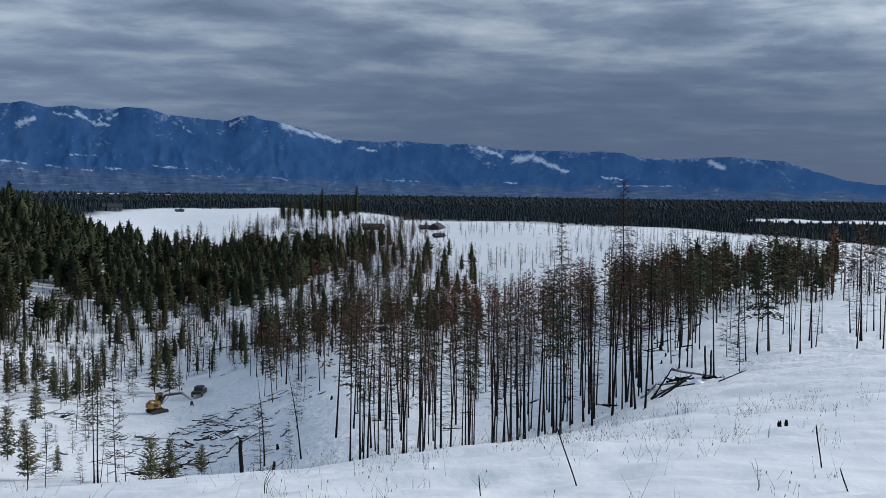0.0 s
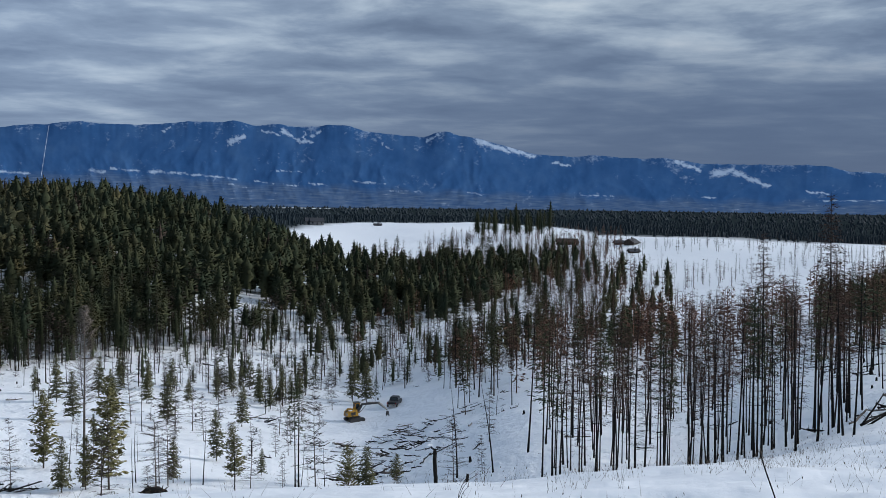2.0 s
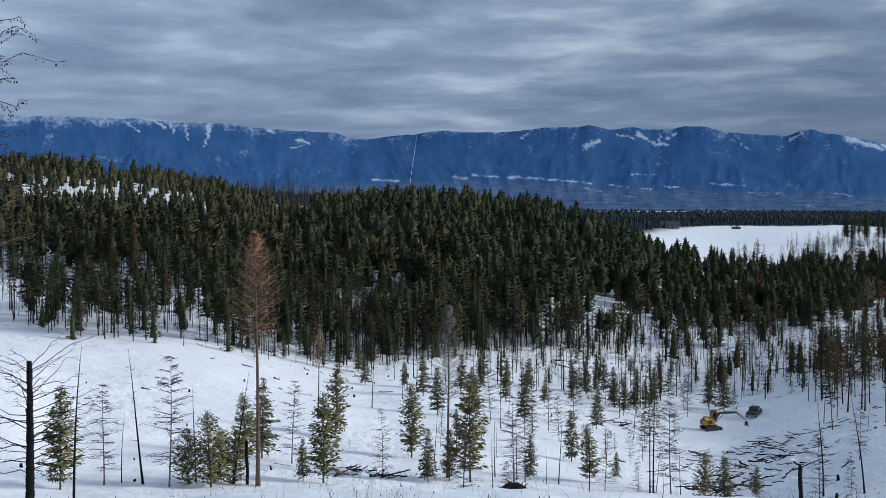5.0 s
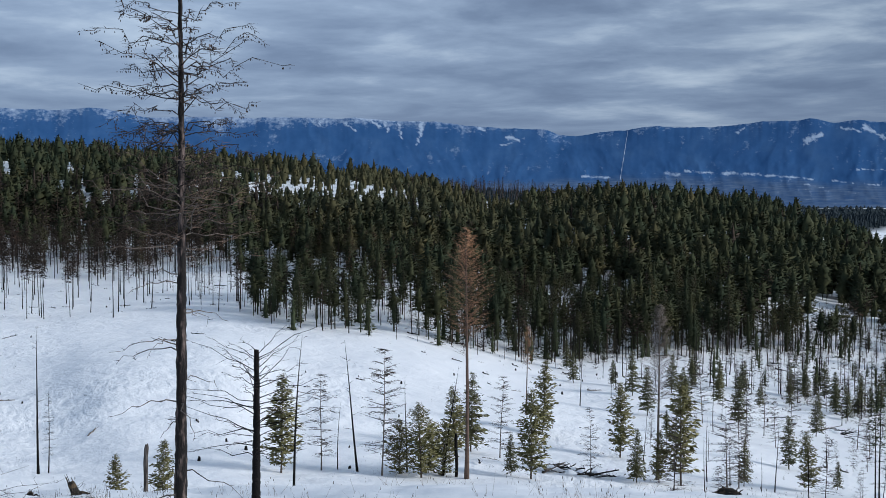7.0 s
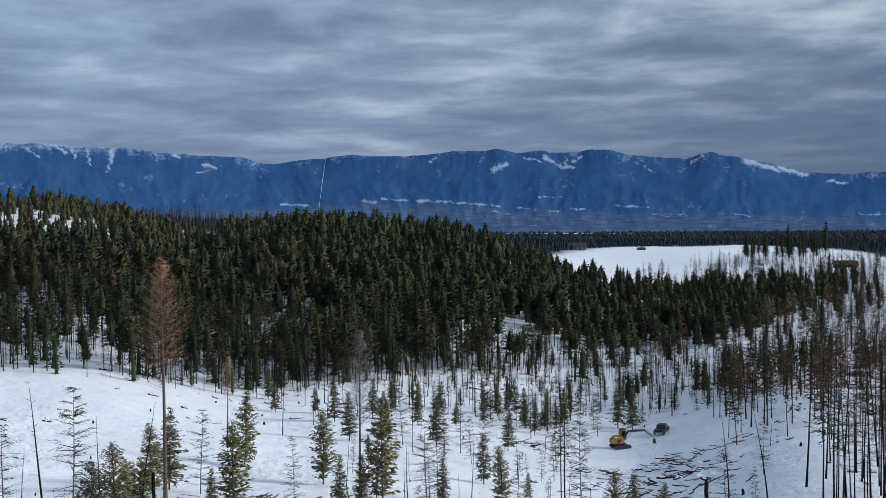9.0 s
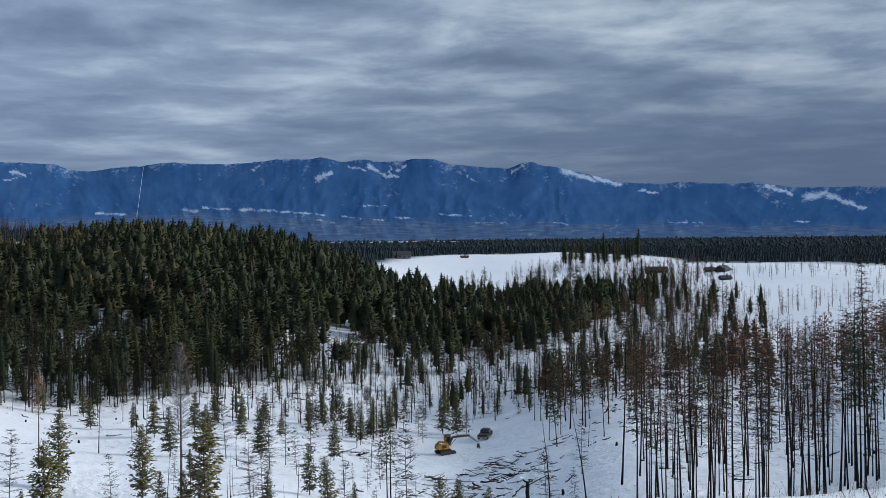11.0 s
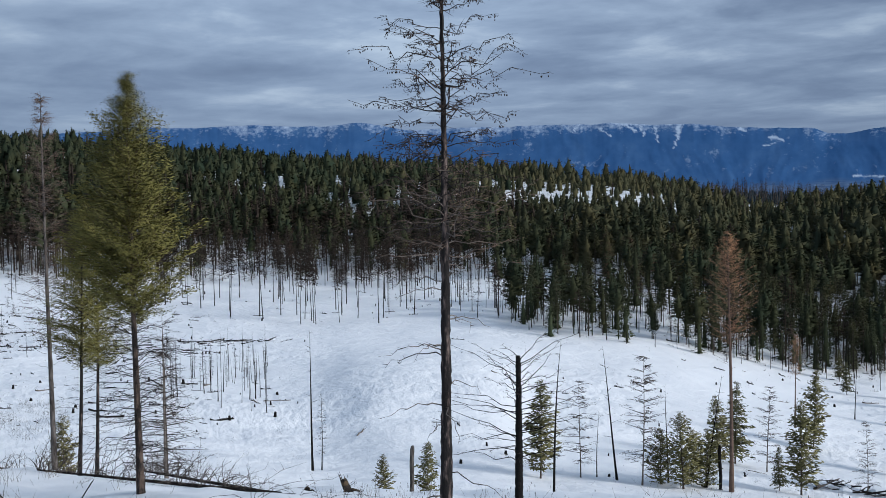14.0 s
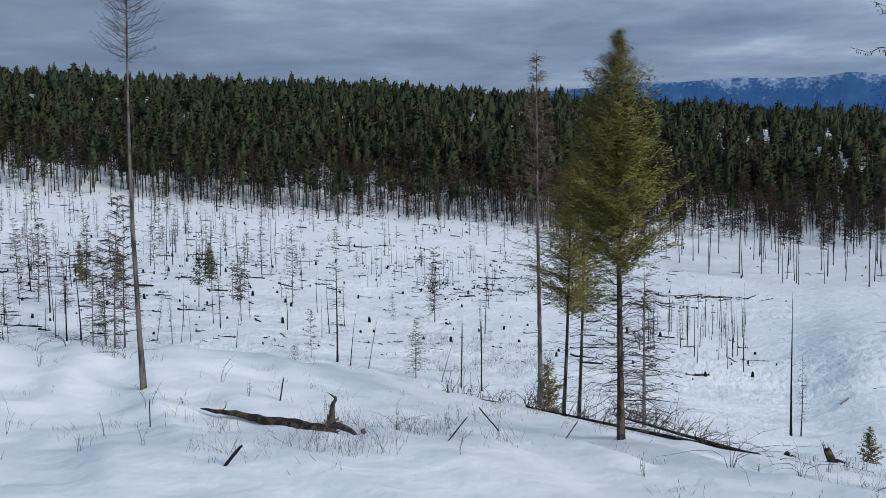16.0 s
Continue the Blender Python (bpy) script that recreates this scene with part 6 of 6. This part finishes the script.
def slash_pile(label, bearing, distance, wide, deep, count, seed):
    """A spread heap of cut limbs and logs with snow on it."""
    rng = random.Random(seed)
    c = on_snow(bearing, distance)
    ob = thing("slash_pile", Matrix.Translation(c), label, "slash pile")
    across = Vector((math.cos(radians(bearing)), math.sin(radians(bearing)), 0))
    away = Vector((-across.y, across.x, 0))
    for i in range(count):
        w = c + across * rng.gauss(0, wide / 2.6) + away * rng.gauss(0, deep / 2.6)
        piece = part("log", rng.choice(LOGS), None, ob)
        heap = max(0.0, 0.5 - (w - c).length / wide) * 0.7
        piece.matrix_local = Matrix.Translation((w.x - c.x, w.y - c.y, ground(w.x, w.y) - c.z + rng.uniform(0, 0.25) + heap)) @ pose(0, 0, 0, 0, rng.gauss(0, 9), bearing + 14 + rng.gauss(0, 30)) @ Matrix.Diagonal((rng.uniform(0.7, 1.9),) + (rng.uniform(0.4, 0.9),) * 2 + (1,))
    for i in range(count // 3):
        w = c + across * rng.gauss(0, wide / 2.6) + away * rng.gauss(0, deep / 2.6)
        cap = Shape()
        n = 9
        r = rng.uniform(0.3, 0.9)
        cap.v.append(Vector((0, 0, 0.10)))
        for ring, z in ((0.5, 0.07), (1.0, -0.12)):
            cap.v += [Vector((math.cos(k * 6.283 / n) * r * ring * rng.uniform(0.8, 1.2), math.sin(k * 6.283 / n) * r * 0.5 * ring, z)) for k in range(n)]
        cap.f += [(0, 1 + k, 1 + (k + 1) % n) for k in range(n)] + [(1 + k, 1 + n + k, 1 + n + (k + 1) % n, 1 + (k + 1) % n) for k in range(n)]
        lump = part("snow_cap", cap, SNOW, ob, "rounded cap of snow", True)
        lump.matrix_local = Matrix.Translation((w.x - c.x, w.y - c.y, ground(w.x, w.y) - c.z + rng.uniform(0.05, 0.4))) @ pose(0, 0, 0, 0, 0, bearing + rng.gauss(0, 15))


slash_pile("snowy heap of dark cut logs in the clearing", 12.8, 140, 13, 20, 84, 1)
slash_pile("snowy heap of dark cut logs in the clearing", 12.3, 164, 12, 8, 50, 2)
slash_pile("tangled pile of charred limbs under snow", 15.7, 158, 7, 7, 34, 3)
slash_pile("tangled pile of charred limbs under snow", 14.3, 122, 9, 8, 30, 4)
slash_pile("low pile of dark branches in the snow", 20.6, 178, 9, 5, 26, 5)
slash_pile("brown brush heap beside young firs", 33.2, 95, 7, 3, 26, 6)
slash_pile("tumbled charred logs on the hollow's bank", -12.6, 68, 5, 5, 12, 7)
slash_pile("tumbled dark logs on the far bank of the hollow", -12.2, 165, 10, 5, 22, 9)
slash_pile("dark log heap on the snowy bank", 65.0, 178, 12, 4, 26, 8)


# ---- grass, shrubs and sticks on the near slope ----
def grass_stuff(name, label, seed, number, area, tall, where=None, mat=None):
    rng = random.Random(seed)
    s = Shape()
    for _ in range(number):
        b = rng.uniform(*area[0])
        d = rng.uniform(*area[1])
        if where and not where(b, d, rng):
            continue
        x, y = spot(b, d)
        z = ground(x, y)
        for k in range(rng.randrange(1, 8)):
            p = Vector((x + rng.gauss(0, 0.16), y + rng.gauss(0, 0.16), z - 0.03))
            h = tall * rng.uniform(0.2, 1.25)
            q = p + Vector((rng.gauss(0, 0.4) * h, rng.gauss(0, 0.4) * h, h))
            s.twig(p, q, 0.0045)
            if rng.random() < 0.3:
                s.spray(q - Vector((0, 0, 0.06)), Vector((rng.uniform(-0.02, 0.02), 0, 0.09)), Vector((1, 0, 0)), 0.012)
    return tagged(new(name, s.mesh(name, mat or STRAW)), label, "grass", kind="stuff")


def clumped(b, d, rng):
    x, y = spot(b, d)
    return noise.noise((x * 0.35, y * 0.35, 1)) + rng.uniform(-0.25, 0.25) > 0.08


def tufted(b, d, rng):
    x, y = spot(b, d)
    return noise.noise((x * 0.5, y * 0.5, 4)) + 0.6 * noise.noise((x * 0.11, y * 0.11, 9)) + rng.uniform(-0.15, 0.15) > 0.22


grass_stuff("dry_grass", "dry straw-coloured grass poking through snow", 1, 900, ((-22, 9), (30, 50)), 0.50, tufted)
grass_stuff("dry_grass", "sparse dry stalks poking through snow", 2, 700, ((-22, 104), (19, 36)), 0.45, clumped)
grass_stuff("dry_grass", "dry stalks around the uprooted log", 3, 150, ((80, 92), (19, 25)), 0.50, clumped)
grass_stuff("dry_brush", "thin dry brush in the snowy hollow", 4, 1500, ((73, 80), (88, 118)), 0.8, clumped, BARE)


grass_stuff("dark_twigs", "small dark twigs poking out of the snow", 5, 420, ((54, 104), (17, 34)), 0.20, clumped, DARKTWIG)
grass_stuff("dark_twigs", "short burnt stalks over the snowy slope", 6, 1500, ((60, 104), (80, 230)), 0.55, clumped, CHARSTICK)
grass_stuff("dark_twigs", "short burnt stalks in the snowy clearing", 7, 700, ((8, 50), (70, 200)), 0.45, clumped, CHARSTICK)


def shrub_shape(seed, stems, h, arch):
    rng = random.Random(seed)
    s = Shape()
    for _ in range(stems):
        a = rng.uniform(0, 6.28)
        out = Vector((math.cos(a), math.sin(a), 0))
        n = h * rng.uniform(0.5, 1.1)
        o = out * rng.uniform(0, 0.12)
        pts = [o + out * n * arch * u * u + Vector((0, 0, n * (u - arch * 0.45 * u * u))) for u in (0, 0.25, 0.5, 0.75, 1)]
        s.tube([p + Vector((rng.gauss(0, 0.012), rng.gauss(0, 0.012), 0)) for p in pts], [0.007, 0.006, 0.005, 0.004, 0.002], 4, False)
        for k in range(4):
            p = along(pts, rng.uniform(0.3, 1))
            s.twig(p, p + (out * rng.uniform(-0.5, 1) + Vector((rng.uniform(-0.6, 0.6), rng.uniform(-0.6, 0.6), rng.uniform(-0.1, 0.9)))).normalized() * n * 0.22, 0.004)
    return s


SHRUBS = [shrub_shape(i, 1 + i % 4, 0.6 + 0.15 * (i % 3), (0.10, 0.22, 0.45)[i % 3]).mesh("shrub", DARKTWIG if i % 3 == 0 else BARE) for i in range(9)]
ARCHED = [shrub_shape(20 + i, 5, 1.3, 1.3).mesh("shrub", DARKTWIG) for i in range(3)]


def shrub(mesh, bearing, distance, s, label):
    ob = tagged(new("shrub", mesh), label, "shrub", "shrubs on the near slope")
    ob.matrix_world = Matrix.Translation(on_snow(bearing, distance, 0.03)) @ pose(0, 0, 0, 0, 0, bearing * 37) @ Matrix.Diagonal((s, s, s, 1))


rng = random.Random(77)
for i in range(46):
    shrub(SHRUBS[i % 9], rng.uniform(54, 104), rng.uniform(18.5, 33), rng.uniform(0.5, 1.0), "small bare twiggy shrub in the snow")
for i in range(26):
    shrub(SHRUBS[i % 9], rng.uniform(-22, 12), rng.uniform(24, 44), rng.uniform(0.4, 0.8), "small bare twiggy shrub in the snow")
for b, d, s in ((96.6, 33.2, 1.1), (95.6, 32.5, 0.9), (98.4, 34.5, 0.85), (99.9, 36.0, 0.9), (97.6, 34.0, 0.7), (84.0, 36.0, 0.35), (62.0, 30.0, 0.8), (64.5, 22.0, 1.0), (61.0, 22.5, 0.9), (82.0, 22.5, 0.6)):
    shrub(ARCHED[int(d) % 3], b, d, s, "bent sapling arching over the snow")
for b, d, s in ((-16.73, 21.0, 0.75), (-12.58, 44.0, 1.3), (-13.0, 44.5, 1.1), (9.4, 23.5, 1.2), (7.9, 38.0, 1.4)):
    shrub(SHRUBS[2], b, d, s, "bare dark twiggy shrub on the snow crest")


def stake(name, label, bearing, distance, h, lean, r, mat, category="stake", tip=0.6):
    """A weathered stake or post, with a worn top."""
    ob = Shape()
    rng = random.Random(int(h * 100 + bearing))
    n = 14
    ob.tube([Vector((r * 0.4 * math.sin(i * 0.4), r * 0.3 * math.sin(i * 0.31 + 1), -0.2 + (h + 0.2) * i / n)) for i in range(n + 1)], [r * (1.08 - 0.12 * i / n) * (tip if i == n else 1) for i in range(n + 1)], 9)
    for i, v in enumerate(ob.v):
        ob.v[i] = v + ob.n[i] * r * rng.uniform(-0.13, 0.13) + Vector((0, 0, rng.uniform(-1.2, 1.2) * r if i // 9 == n else 0))
    t = tagged(new(name, ob.mesh(name, mat)), label, category)
    t.matrix_world = Matrix.Translation(on_snow(bearing, distance)) @ pose(0, 0, 0, 0, 0, bearing) @ pose(0, 0, 0, 0, lean, 0)


for b, d, h, lean, r in ((-7.36, 21.8, 1.25, -19.0, 0.014), (-19.75, 25.0, 0.95, -8, 0.016), (-21.03, 21.8, 0.45, -18, 0.013), (-2.23, 20.5, 0.42, -4, 0.011), (91.2, 18.2, 0.42, 44, 0.028), (88.0, 27.0, 0.6, 12, 0.016),
                         (76.5, 24.0, 0.7, -38, 0.014), (73.0, 23.5, 0.5, 35, 0.012), (79.3, 21.0, 0.6, 40, 0.012), (94.7, 24.0, 0.6, 2, 0.012), (-17.7, 37.0, 0.25, 0, 0.07), (-18.0, 37.0, 0.28, 4, 0.06)):
    stake("dead_stalk", "thin dark dead stalk leaning in the snow", b, d, h, lean, r, CHAR, "stalk")
stake("fence_post", "dark weathered wooden post on the snow crest", 10.55, 40.0, 1.75, 0, 0.075, CHAR, "post", 0.9)
stake("fence_post", "short dark wooden post behind the crest", 8.86, 41.0, 0.75, 4, 0.06, CHAR, "post", 0.9)
stake("fence_post", "grey wooden post at the snow crest", 55.9, 36.0, 1.75, 4, 0.07, GREYBARK, "post", 0.8)
stake("fence_post", "dark burnt post among young firs", 39.40, 83.6, 3.4, 1, 0.12, CHAR, "post", 0.8)
stake("fence_post", "dark burnt post among dead trees", -13.9, 70.0, 2.0, -1, 0.06, CHAR, "post", 0.8)
stake("fence_post", "dark burnt post among dead trees", -14.15, 70.3, 1.7, 2, 0.06, CHAR, "post", 0.8)


# ---- log loader ----
YELLOW = material("yellow_machine_paint", (0.52, 0.27, 0.03), 0.55, 0.5, 0.9, 9.0, 0.2, (0.08, 0.05, 0.03), (0.50, 0.58), spec=0.3)
STEEL = material("dark_greasy_steel", (0.035, 0.033, 0.032), 0.55, 0.4, 3.0, 20.0, 0.3, spec=0.5)
GREYSTEEL = material("worn_grey_steel", (0.32, 0.30, 0.27), 0.5, 0.4, 3.0, 20.0, 0.3, (0.12, 0.10, 0.09), spec=0.5)
PANE = material("dark_window_glass", (0.02, 0.025, 0.03), 0.25, 0.1, 2.0, 9.0, spec=0.6)


def block(parent, name, mat, at, size, taper=1.0, label="", turn=(0, 0, 0)):
    """A bevelled block as a part."""
    bm = bmesh.new()
    bmesh.ops.create_cube(bm, size=1.0)
    for v in bm.verts:
        k = taper if v.co.z > 0 else 1.0
        v.co = Vector((v.co.x * size[0] * k, v.co.y * size[1] * k, v.co.z * size[2]))
    bmesh.ops.bevel(bm, geom=bm.edges[:], offset=min(size) * 0.10, segments=2, affect="EDGES")
    me = bpy.data.meshes.new(name)
    bm.to_mesh(me)
    bm.free()
    me.materials.append(mat)
    ob = new(name, me)
    ob.parent = parent
    ob.matrix_local = pose(*at, *turn)
    return tagged(ob, label)


def beam(parent, name, mat, a, b, w0, w1, label=""):
    """A box-section arm from a to b."""
    a, b = Vector(a), Vector(b)
    s = Shape()
    s.tube([a, a.lerp(b, 0.3), b], [w0, (w0 + w1) * 0.62, w1], 4)
    return part(name, s, mat, parent, label)


def loader(bearing, distance, heading):
    m = Matrix.Translation(on_snow(bearing, distance, 0.05)) @ pose(0, 0, 0, 0, 0, heading) @ Matrix.Scale(0.88, 4)
    ob = thing("log_loader", m, "yellow tracked log loader with its boom stretched out", "loader")
    for y in (-1.1, 1.1):
        track = Shape()
        loop = [Vector((1.5, y, 0.05)), Vector((1.75, y, 0.40)), Vector((1.5, y, 0.80)), Vector((-1.5, y, 0.80)), Vector((-1.75, y, 0.40)), Vector((-1.5, y, 0.05))]
        for w in (-0.32, 0.32):
            track.v += [p + Vector((0, w, 0)) for p in loop]
        track.f += [(5, 4, 3, 2, 1, 0), (6, 7, 8, 9, 10, 11)] + [(i, (i + 1) % 6, 6 + (i + 1) % 6, 6 + i) for i in range(6)]
        t = part("track", track, STEEL, ob, "dark steel crawler track")
        for x in (-1.4, 1.4):
            wheel = Shape()
            wheel.tube([Vector((x, y - 0.36, 0.43)), Vector((x, y + 0.36, 0.43))], [0.33, 0.33], 12)
            part("sprocket", wheel, STEEL, t)
    block(ob, "undercarriage", STEEL, (0, 0, 0.72), (2.0, 1.7, 0.5))
    block(ob, "turntable", STEEL, (0, 0, 1.02), (1.4, 1.4, 0.25))
    body = block(ob, "engine_house", YELLOW, (-0.6, 0, 1.72), (2.0, 2.3, 1.15), 0.94)
    block(body, "vent", STEEL, (-1.0, 0.5, 0.05), (0.08, 0.8, 0.6))
    block(body, "hatch", STEEL, (-0.2, -1.12, 0.0), (1.0, 0.08, 0.6))
    block(body, "exhaust", STEEL, (-0.3, -0.7, 0.75), (0.18, 0.18, 0.5))
    block(body, "hood", YELLOW, (-0.3, 0.1, 0.70), (1.0, 1.3, 0.35), 0.9)
    block(body, "snow_cap", SNOW, (-0.55, -0.5, 0.62), (0.7, 0.8, 0.14), 0.7, "thin cap of snow")
    weight = block(ob, "counterweight", YELLOW, (-1.7, 0, 1.55), (0.45, 2.2, 0.9), 0.9)
    block(weight, "grille", GREYSTEEL, (-0.2, -0.4, 0.05), (0.1, 0.9, 0.5))
    cab = block(ob, "cab", YELLOW, (0.75, 0.62, 2.75), (1.25, 1.0, 1.75), 0.92)
    block(cab, "window", PANE, (0.60, 0, 0.15), (0.06, 0.8, 1.1))
    block(cab, "window", PANE, (0.0, -0.48, 0.15), (0.8, 0.06, 1.0))
    block(cab, "window", PANE, (-0.60, 0, 0.3), (0.06, 0.7, 0.7))
    block(cab, "roof_guard", STEEL, (0, 0, 0.92), (1.4, 1.15, 0.10))
    block(cab, "riser", YELLOW, (0, 0, -1.05), (1.15, 0.95, 0.5))
    beam(ob, "boom", STEEL, (0.5, -0.3, 1.9), (1.6, -0.3, 3.35), 0.34, 0.26)
    beam(ob, "boom", STEEL, (1.5, -0.3, 3.32), (5.4, -0.3, 3.25), 0.25, 0.18)
    beam(ob, "stick", GREYSTEEL, (5.2, -0.3, 3.35), (7.3, -0.3, 1.75), 0.26, 0.16, "worn grey steel stick")
    beam(ob, "cylinder", GREYSTEEL, (1.0, -0.3, 1.7), (2.4, -0.3, 3.0), 0.09, 0.07)
    beam(ob, "cylinder", GREYSTEEL, (2.6, -0.3, 3.6), (5.4, -0.3, 3.45), 0.08, 0.06)
    grab = block(ob, "grapple_head", STEEL, (7.4, -0.3, 1.05), (0.55, 0.6, 0.8), 0.7)
    for y in (-0.35, 0.35):
        claw = Shape()
        claw.tube([Vector((0, y * 0.5, -0.1)), Vector((0.1, y * 1.6, -0.4)), Vector((0, y * 1.3, -0.75)), Vector((-0.02, y * 0.4, -0.9))], [0.12, 0.1, 0.08, 0.03], 5)
        part("claw", claw, STEEL, grab)


loader(14.85, 190.0, 42.0)


# ---- parked pickup ----
def pickup(bearing, distance, heading):
    PAINT = material("dark_car_paint", (0.010, 0.011, 0.014), 0.45, 0.2, 2.0, 20.0, spec=0.3)
    RUBBER = material("tyre_rubber", (0.02, 0.02, 0.02), 0.9, 0.3, 5.0, 40.0)
    LAMP = material("red_lamp_lens", (0.25, 0.01, 0.01), 0.3, 0.1, 3.0, 30.0)
    m = Matrix.Translation(on_snow(bearing, distance, 0.02)) @ pose(0, 0, 0, 0, 0, heading)
    ob = thing("pickup_truck", m, "dark pickup truck parked on the packed snow", "truck")
    body = block(ob, "body", PAINT, (0, 0, 0.78), (5.2, 1.9, 0.62), 0.97)
    cab = block(ob, "cab", PAINT, (0.35, 0, 1.4), (2.3, 1.75, 0.72), 0.80)
    block(cab, "windscreen", PANE, (1.02, 0, 0.02), (0.05, 1.35, 0.46), turn=(0, -24, 0))
    block(cab, "rear_window", PANE, (-1.02, 0, 0.04), (0.05, 1.3, 0.40), turn=(0, 24, 0))
    for y in (-0.80, 0.80):
        block(cab, "side_window", PANE, (0, y, 0.02), (1.7, 0.05, 0.40))
        block(body, "tail_lamp", LAMP, (-2.58, y, 0.05), (0.06, 0.2, 0.34))
        block(body, "headlamp", GREYSTEEL, (2.55, y * 0.9, 0.05), (0.06, 0.34, 0.2))
    block(ob, "bumper", GREYSTEEL, (-2.66, 0, 0.62), (0.14, 1.8, 0.22))
    block(ob, "bumper", GREYSTEEL, (2.66, 0, 0.60), (0.14, 1.8, 0.24))
    block(ob, "cargo_bed", STEEL, (-1.75, 0, 1.06), (1.6, 1.6, 0.10))
    for x in (-1.65, 1.65):
        for y in (-0.86, 0.86):
            s = Shape()
            s.tube([Vector((x, y - 0.13, 0.38)), Vector((x, y + 0.13, 0.38))], [0.38, 0.38], 16)
            w = part("wheel", s, RUBBER, ob)
            r = Shape()
            r.tube([Vector((x, y - 0.14, 0.38)), Vector((x, y + 0.14, 0.38))], [0.2, 0.2], 12)
            part("rim", r, GREYSTEEL, w)


pickup(12.72, 205.0, 90.0)


# ---- houses on the far field ----
LOGWALL = material("dark_log_wall", (0.045, 0.032, 0.024), 0.85, 0.4, 0.8, 8.0, 0.4, (0.04, 0.03, 0.024))
SIDING = material("grey_board_siding", (0.20, 0.19, 0.185), 0.85, 0.3, 0.6, 6.0, 0.3)
ROOFING = material("dark_roof_metal", (0.045, 0.045, 0.05), 0.6, 0.3, 0.5, 5.0)


def house(name, label, bearing, distance, size, heading, wall, roof_mat, windows=3, porch=False):
    """A gabled house with a thick roof, windows, a door and a chimney."""
    w, d, h = size
    m = Matrix.Translation(on_snow(bearing, distance, 0.3)) @ pose(0, 0, 0, 0, 0, heading)
    ob = thing(name, m, label, "house")
    walls = Shape()
    peak = h + d * 0.30
    n = len(walls.v)
    for x in (-w / 2, w / 2):
        walls.v += [Vector((x, -d / 2, 0)), Vector((x, d / 2, 0)), Vector((x, d / 2, h)), Vector((x, 0, peak)), Vector((x, -d / 2, h))]
    walls.f += [(4, 3, 2, 1, 0), (5, 6, 7, 8, 9), (0, 5, 9, 4), (1, 2, 7, 6), (0, 1, 6, 5)]
    part("wall", walls, wall, ob)
    roof = Shape()
    for s in (-1, 1):
        n = len(roof.v)
        for x in (-w / 2 - 0.6, w / 2 + 0.6):
            for z in (0.0, 0.22):
                roof.v += [Vector((x, s * (d / 2 + 0.7), h - 0.38 + z)), Vector((x, 0, peak + 0.03 + z))]
        roof.f += [tuple(n + i for i in q) for q in ((0, 1, 5, 4), (2, 6, 7, 3), (0, 2, 3, 1), (4, 5, 7, 6), (0, 4, 6, 2), (1, 3, 7, 5))]
    r = part("roof", roof, roof_mat, ob)
    block(r, "chimney", SIDING, (w * 0.2, d * 0.12, peak + 0.4), (0.7, 0.7, 1.4))
    for i in range(windows):
        x = (i + 0.5) / windows * w - w / 2
        if i == windows // 2:
            block(ob, "door", ROOFING, (x, -d / 2 - 0.02, 1.05), (1.0, 0.08, 2.1))
            continue
        f = block(ob, "window", SIDING, (x, -d / 2 - 0.03, h * 0.55), (1.5, 0.08, 1.3))
        block(f, "pane", PANE, (0, -0.03, 0), (1.3, 0.06, 1.1))
    if porch:
        block(ob, "porch_roof", roof_mat, (w * 0.62, -d * 0.1, h * 0.72), (w * 0.5, d * 0.8, 0.22))
        for x in (w * 0.52, w * 0.84):
            block(ob, "porch_post", LOGWALL, (x, -d * 0.42, h * 0.34), (0.22, 0.22, h * 0.72))


house("log_house", "long dark log house among thin trees", 3.66, 640, (12.0, 6, 2.0), 14, LOGWALL, LOGWALL, 5)
house("cabin", "brown gabled cabin on the snowy field", 0.30, 628, (7.0, 6, 1.9), 62, LOGWALL, ROOFING, 3, True)
house("shed", "low dark shed beside the cabin", 0.95, 634, (5.0, 4, 1.4), 20, LOGWALL, ROOFING, 1)
house("shed", "low dark shed on the open field", 0.18, 560, (5.0, 3.4, 1.1), 24, LOGWALL, ROOFING, 1)
house("farmhouse", "grey house at the edge of the far field", 17.04, 860, (14, 8, 3.2), 24, SIDING, ROOFING, 4)
house("shed", "low dark shed on the far white field", 13.7, 880, (6.0, 3, 0.8), 20, LOGWALL, ROOFING, 1)
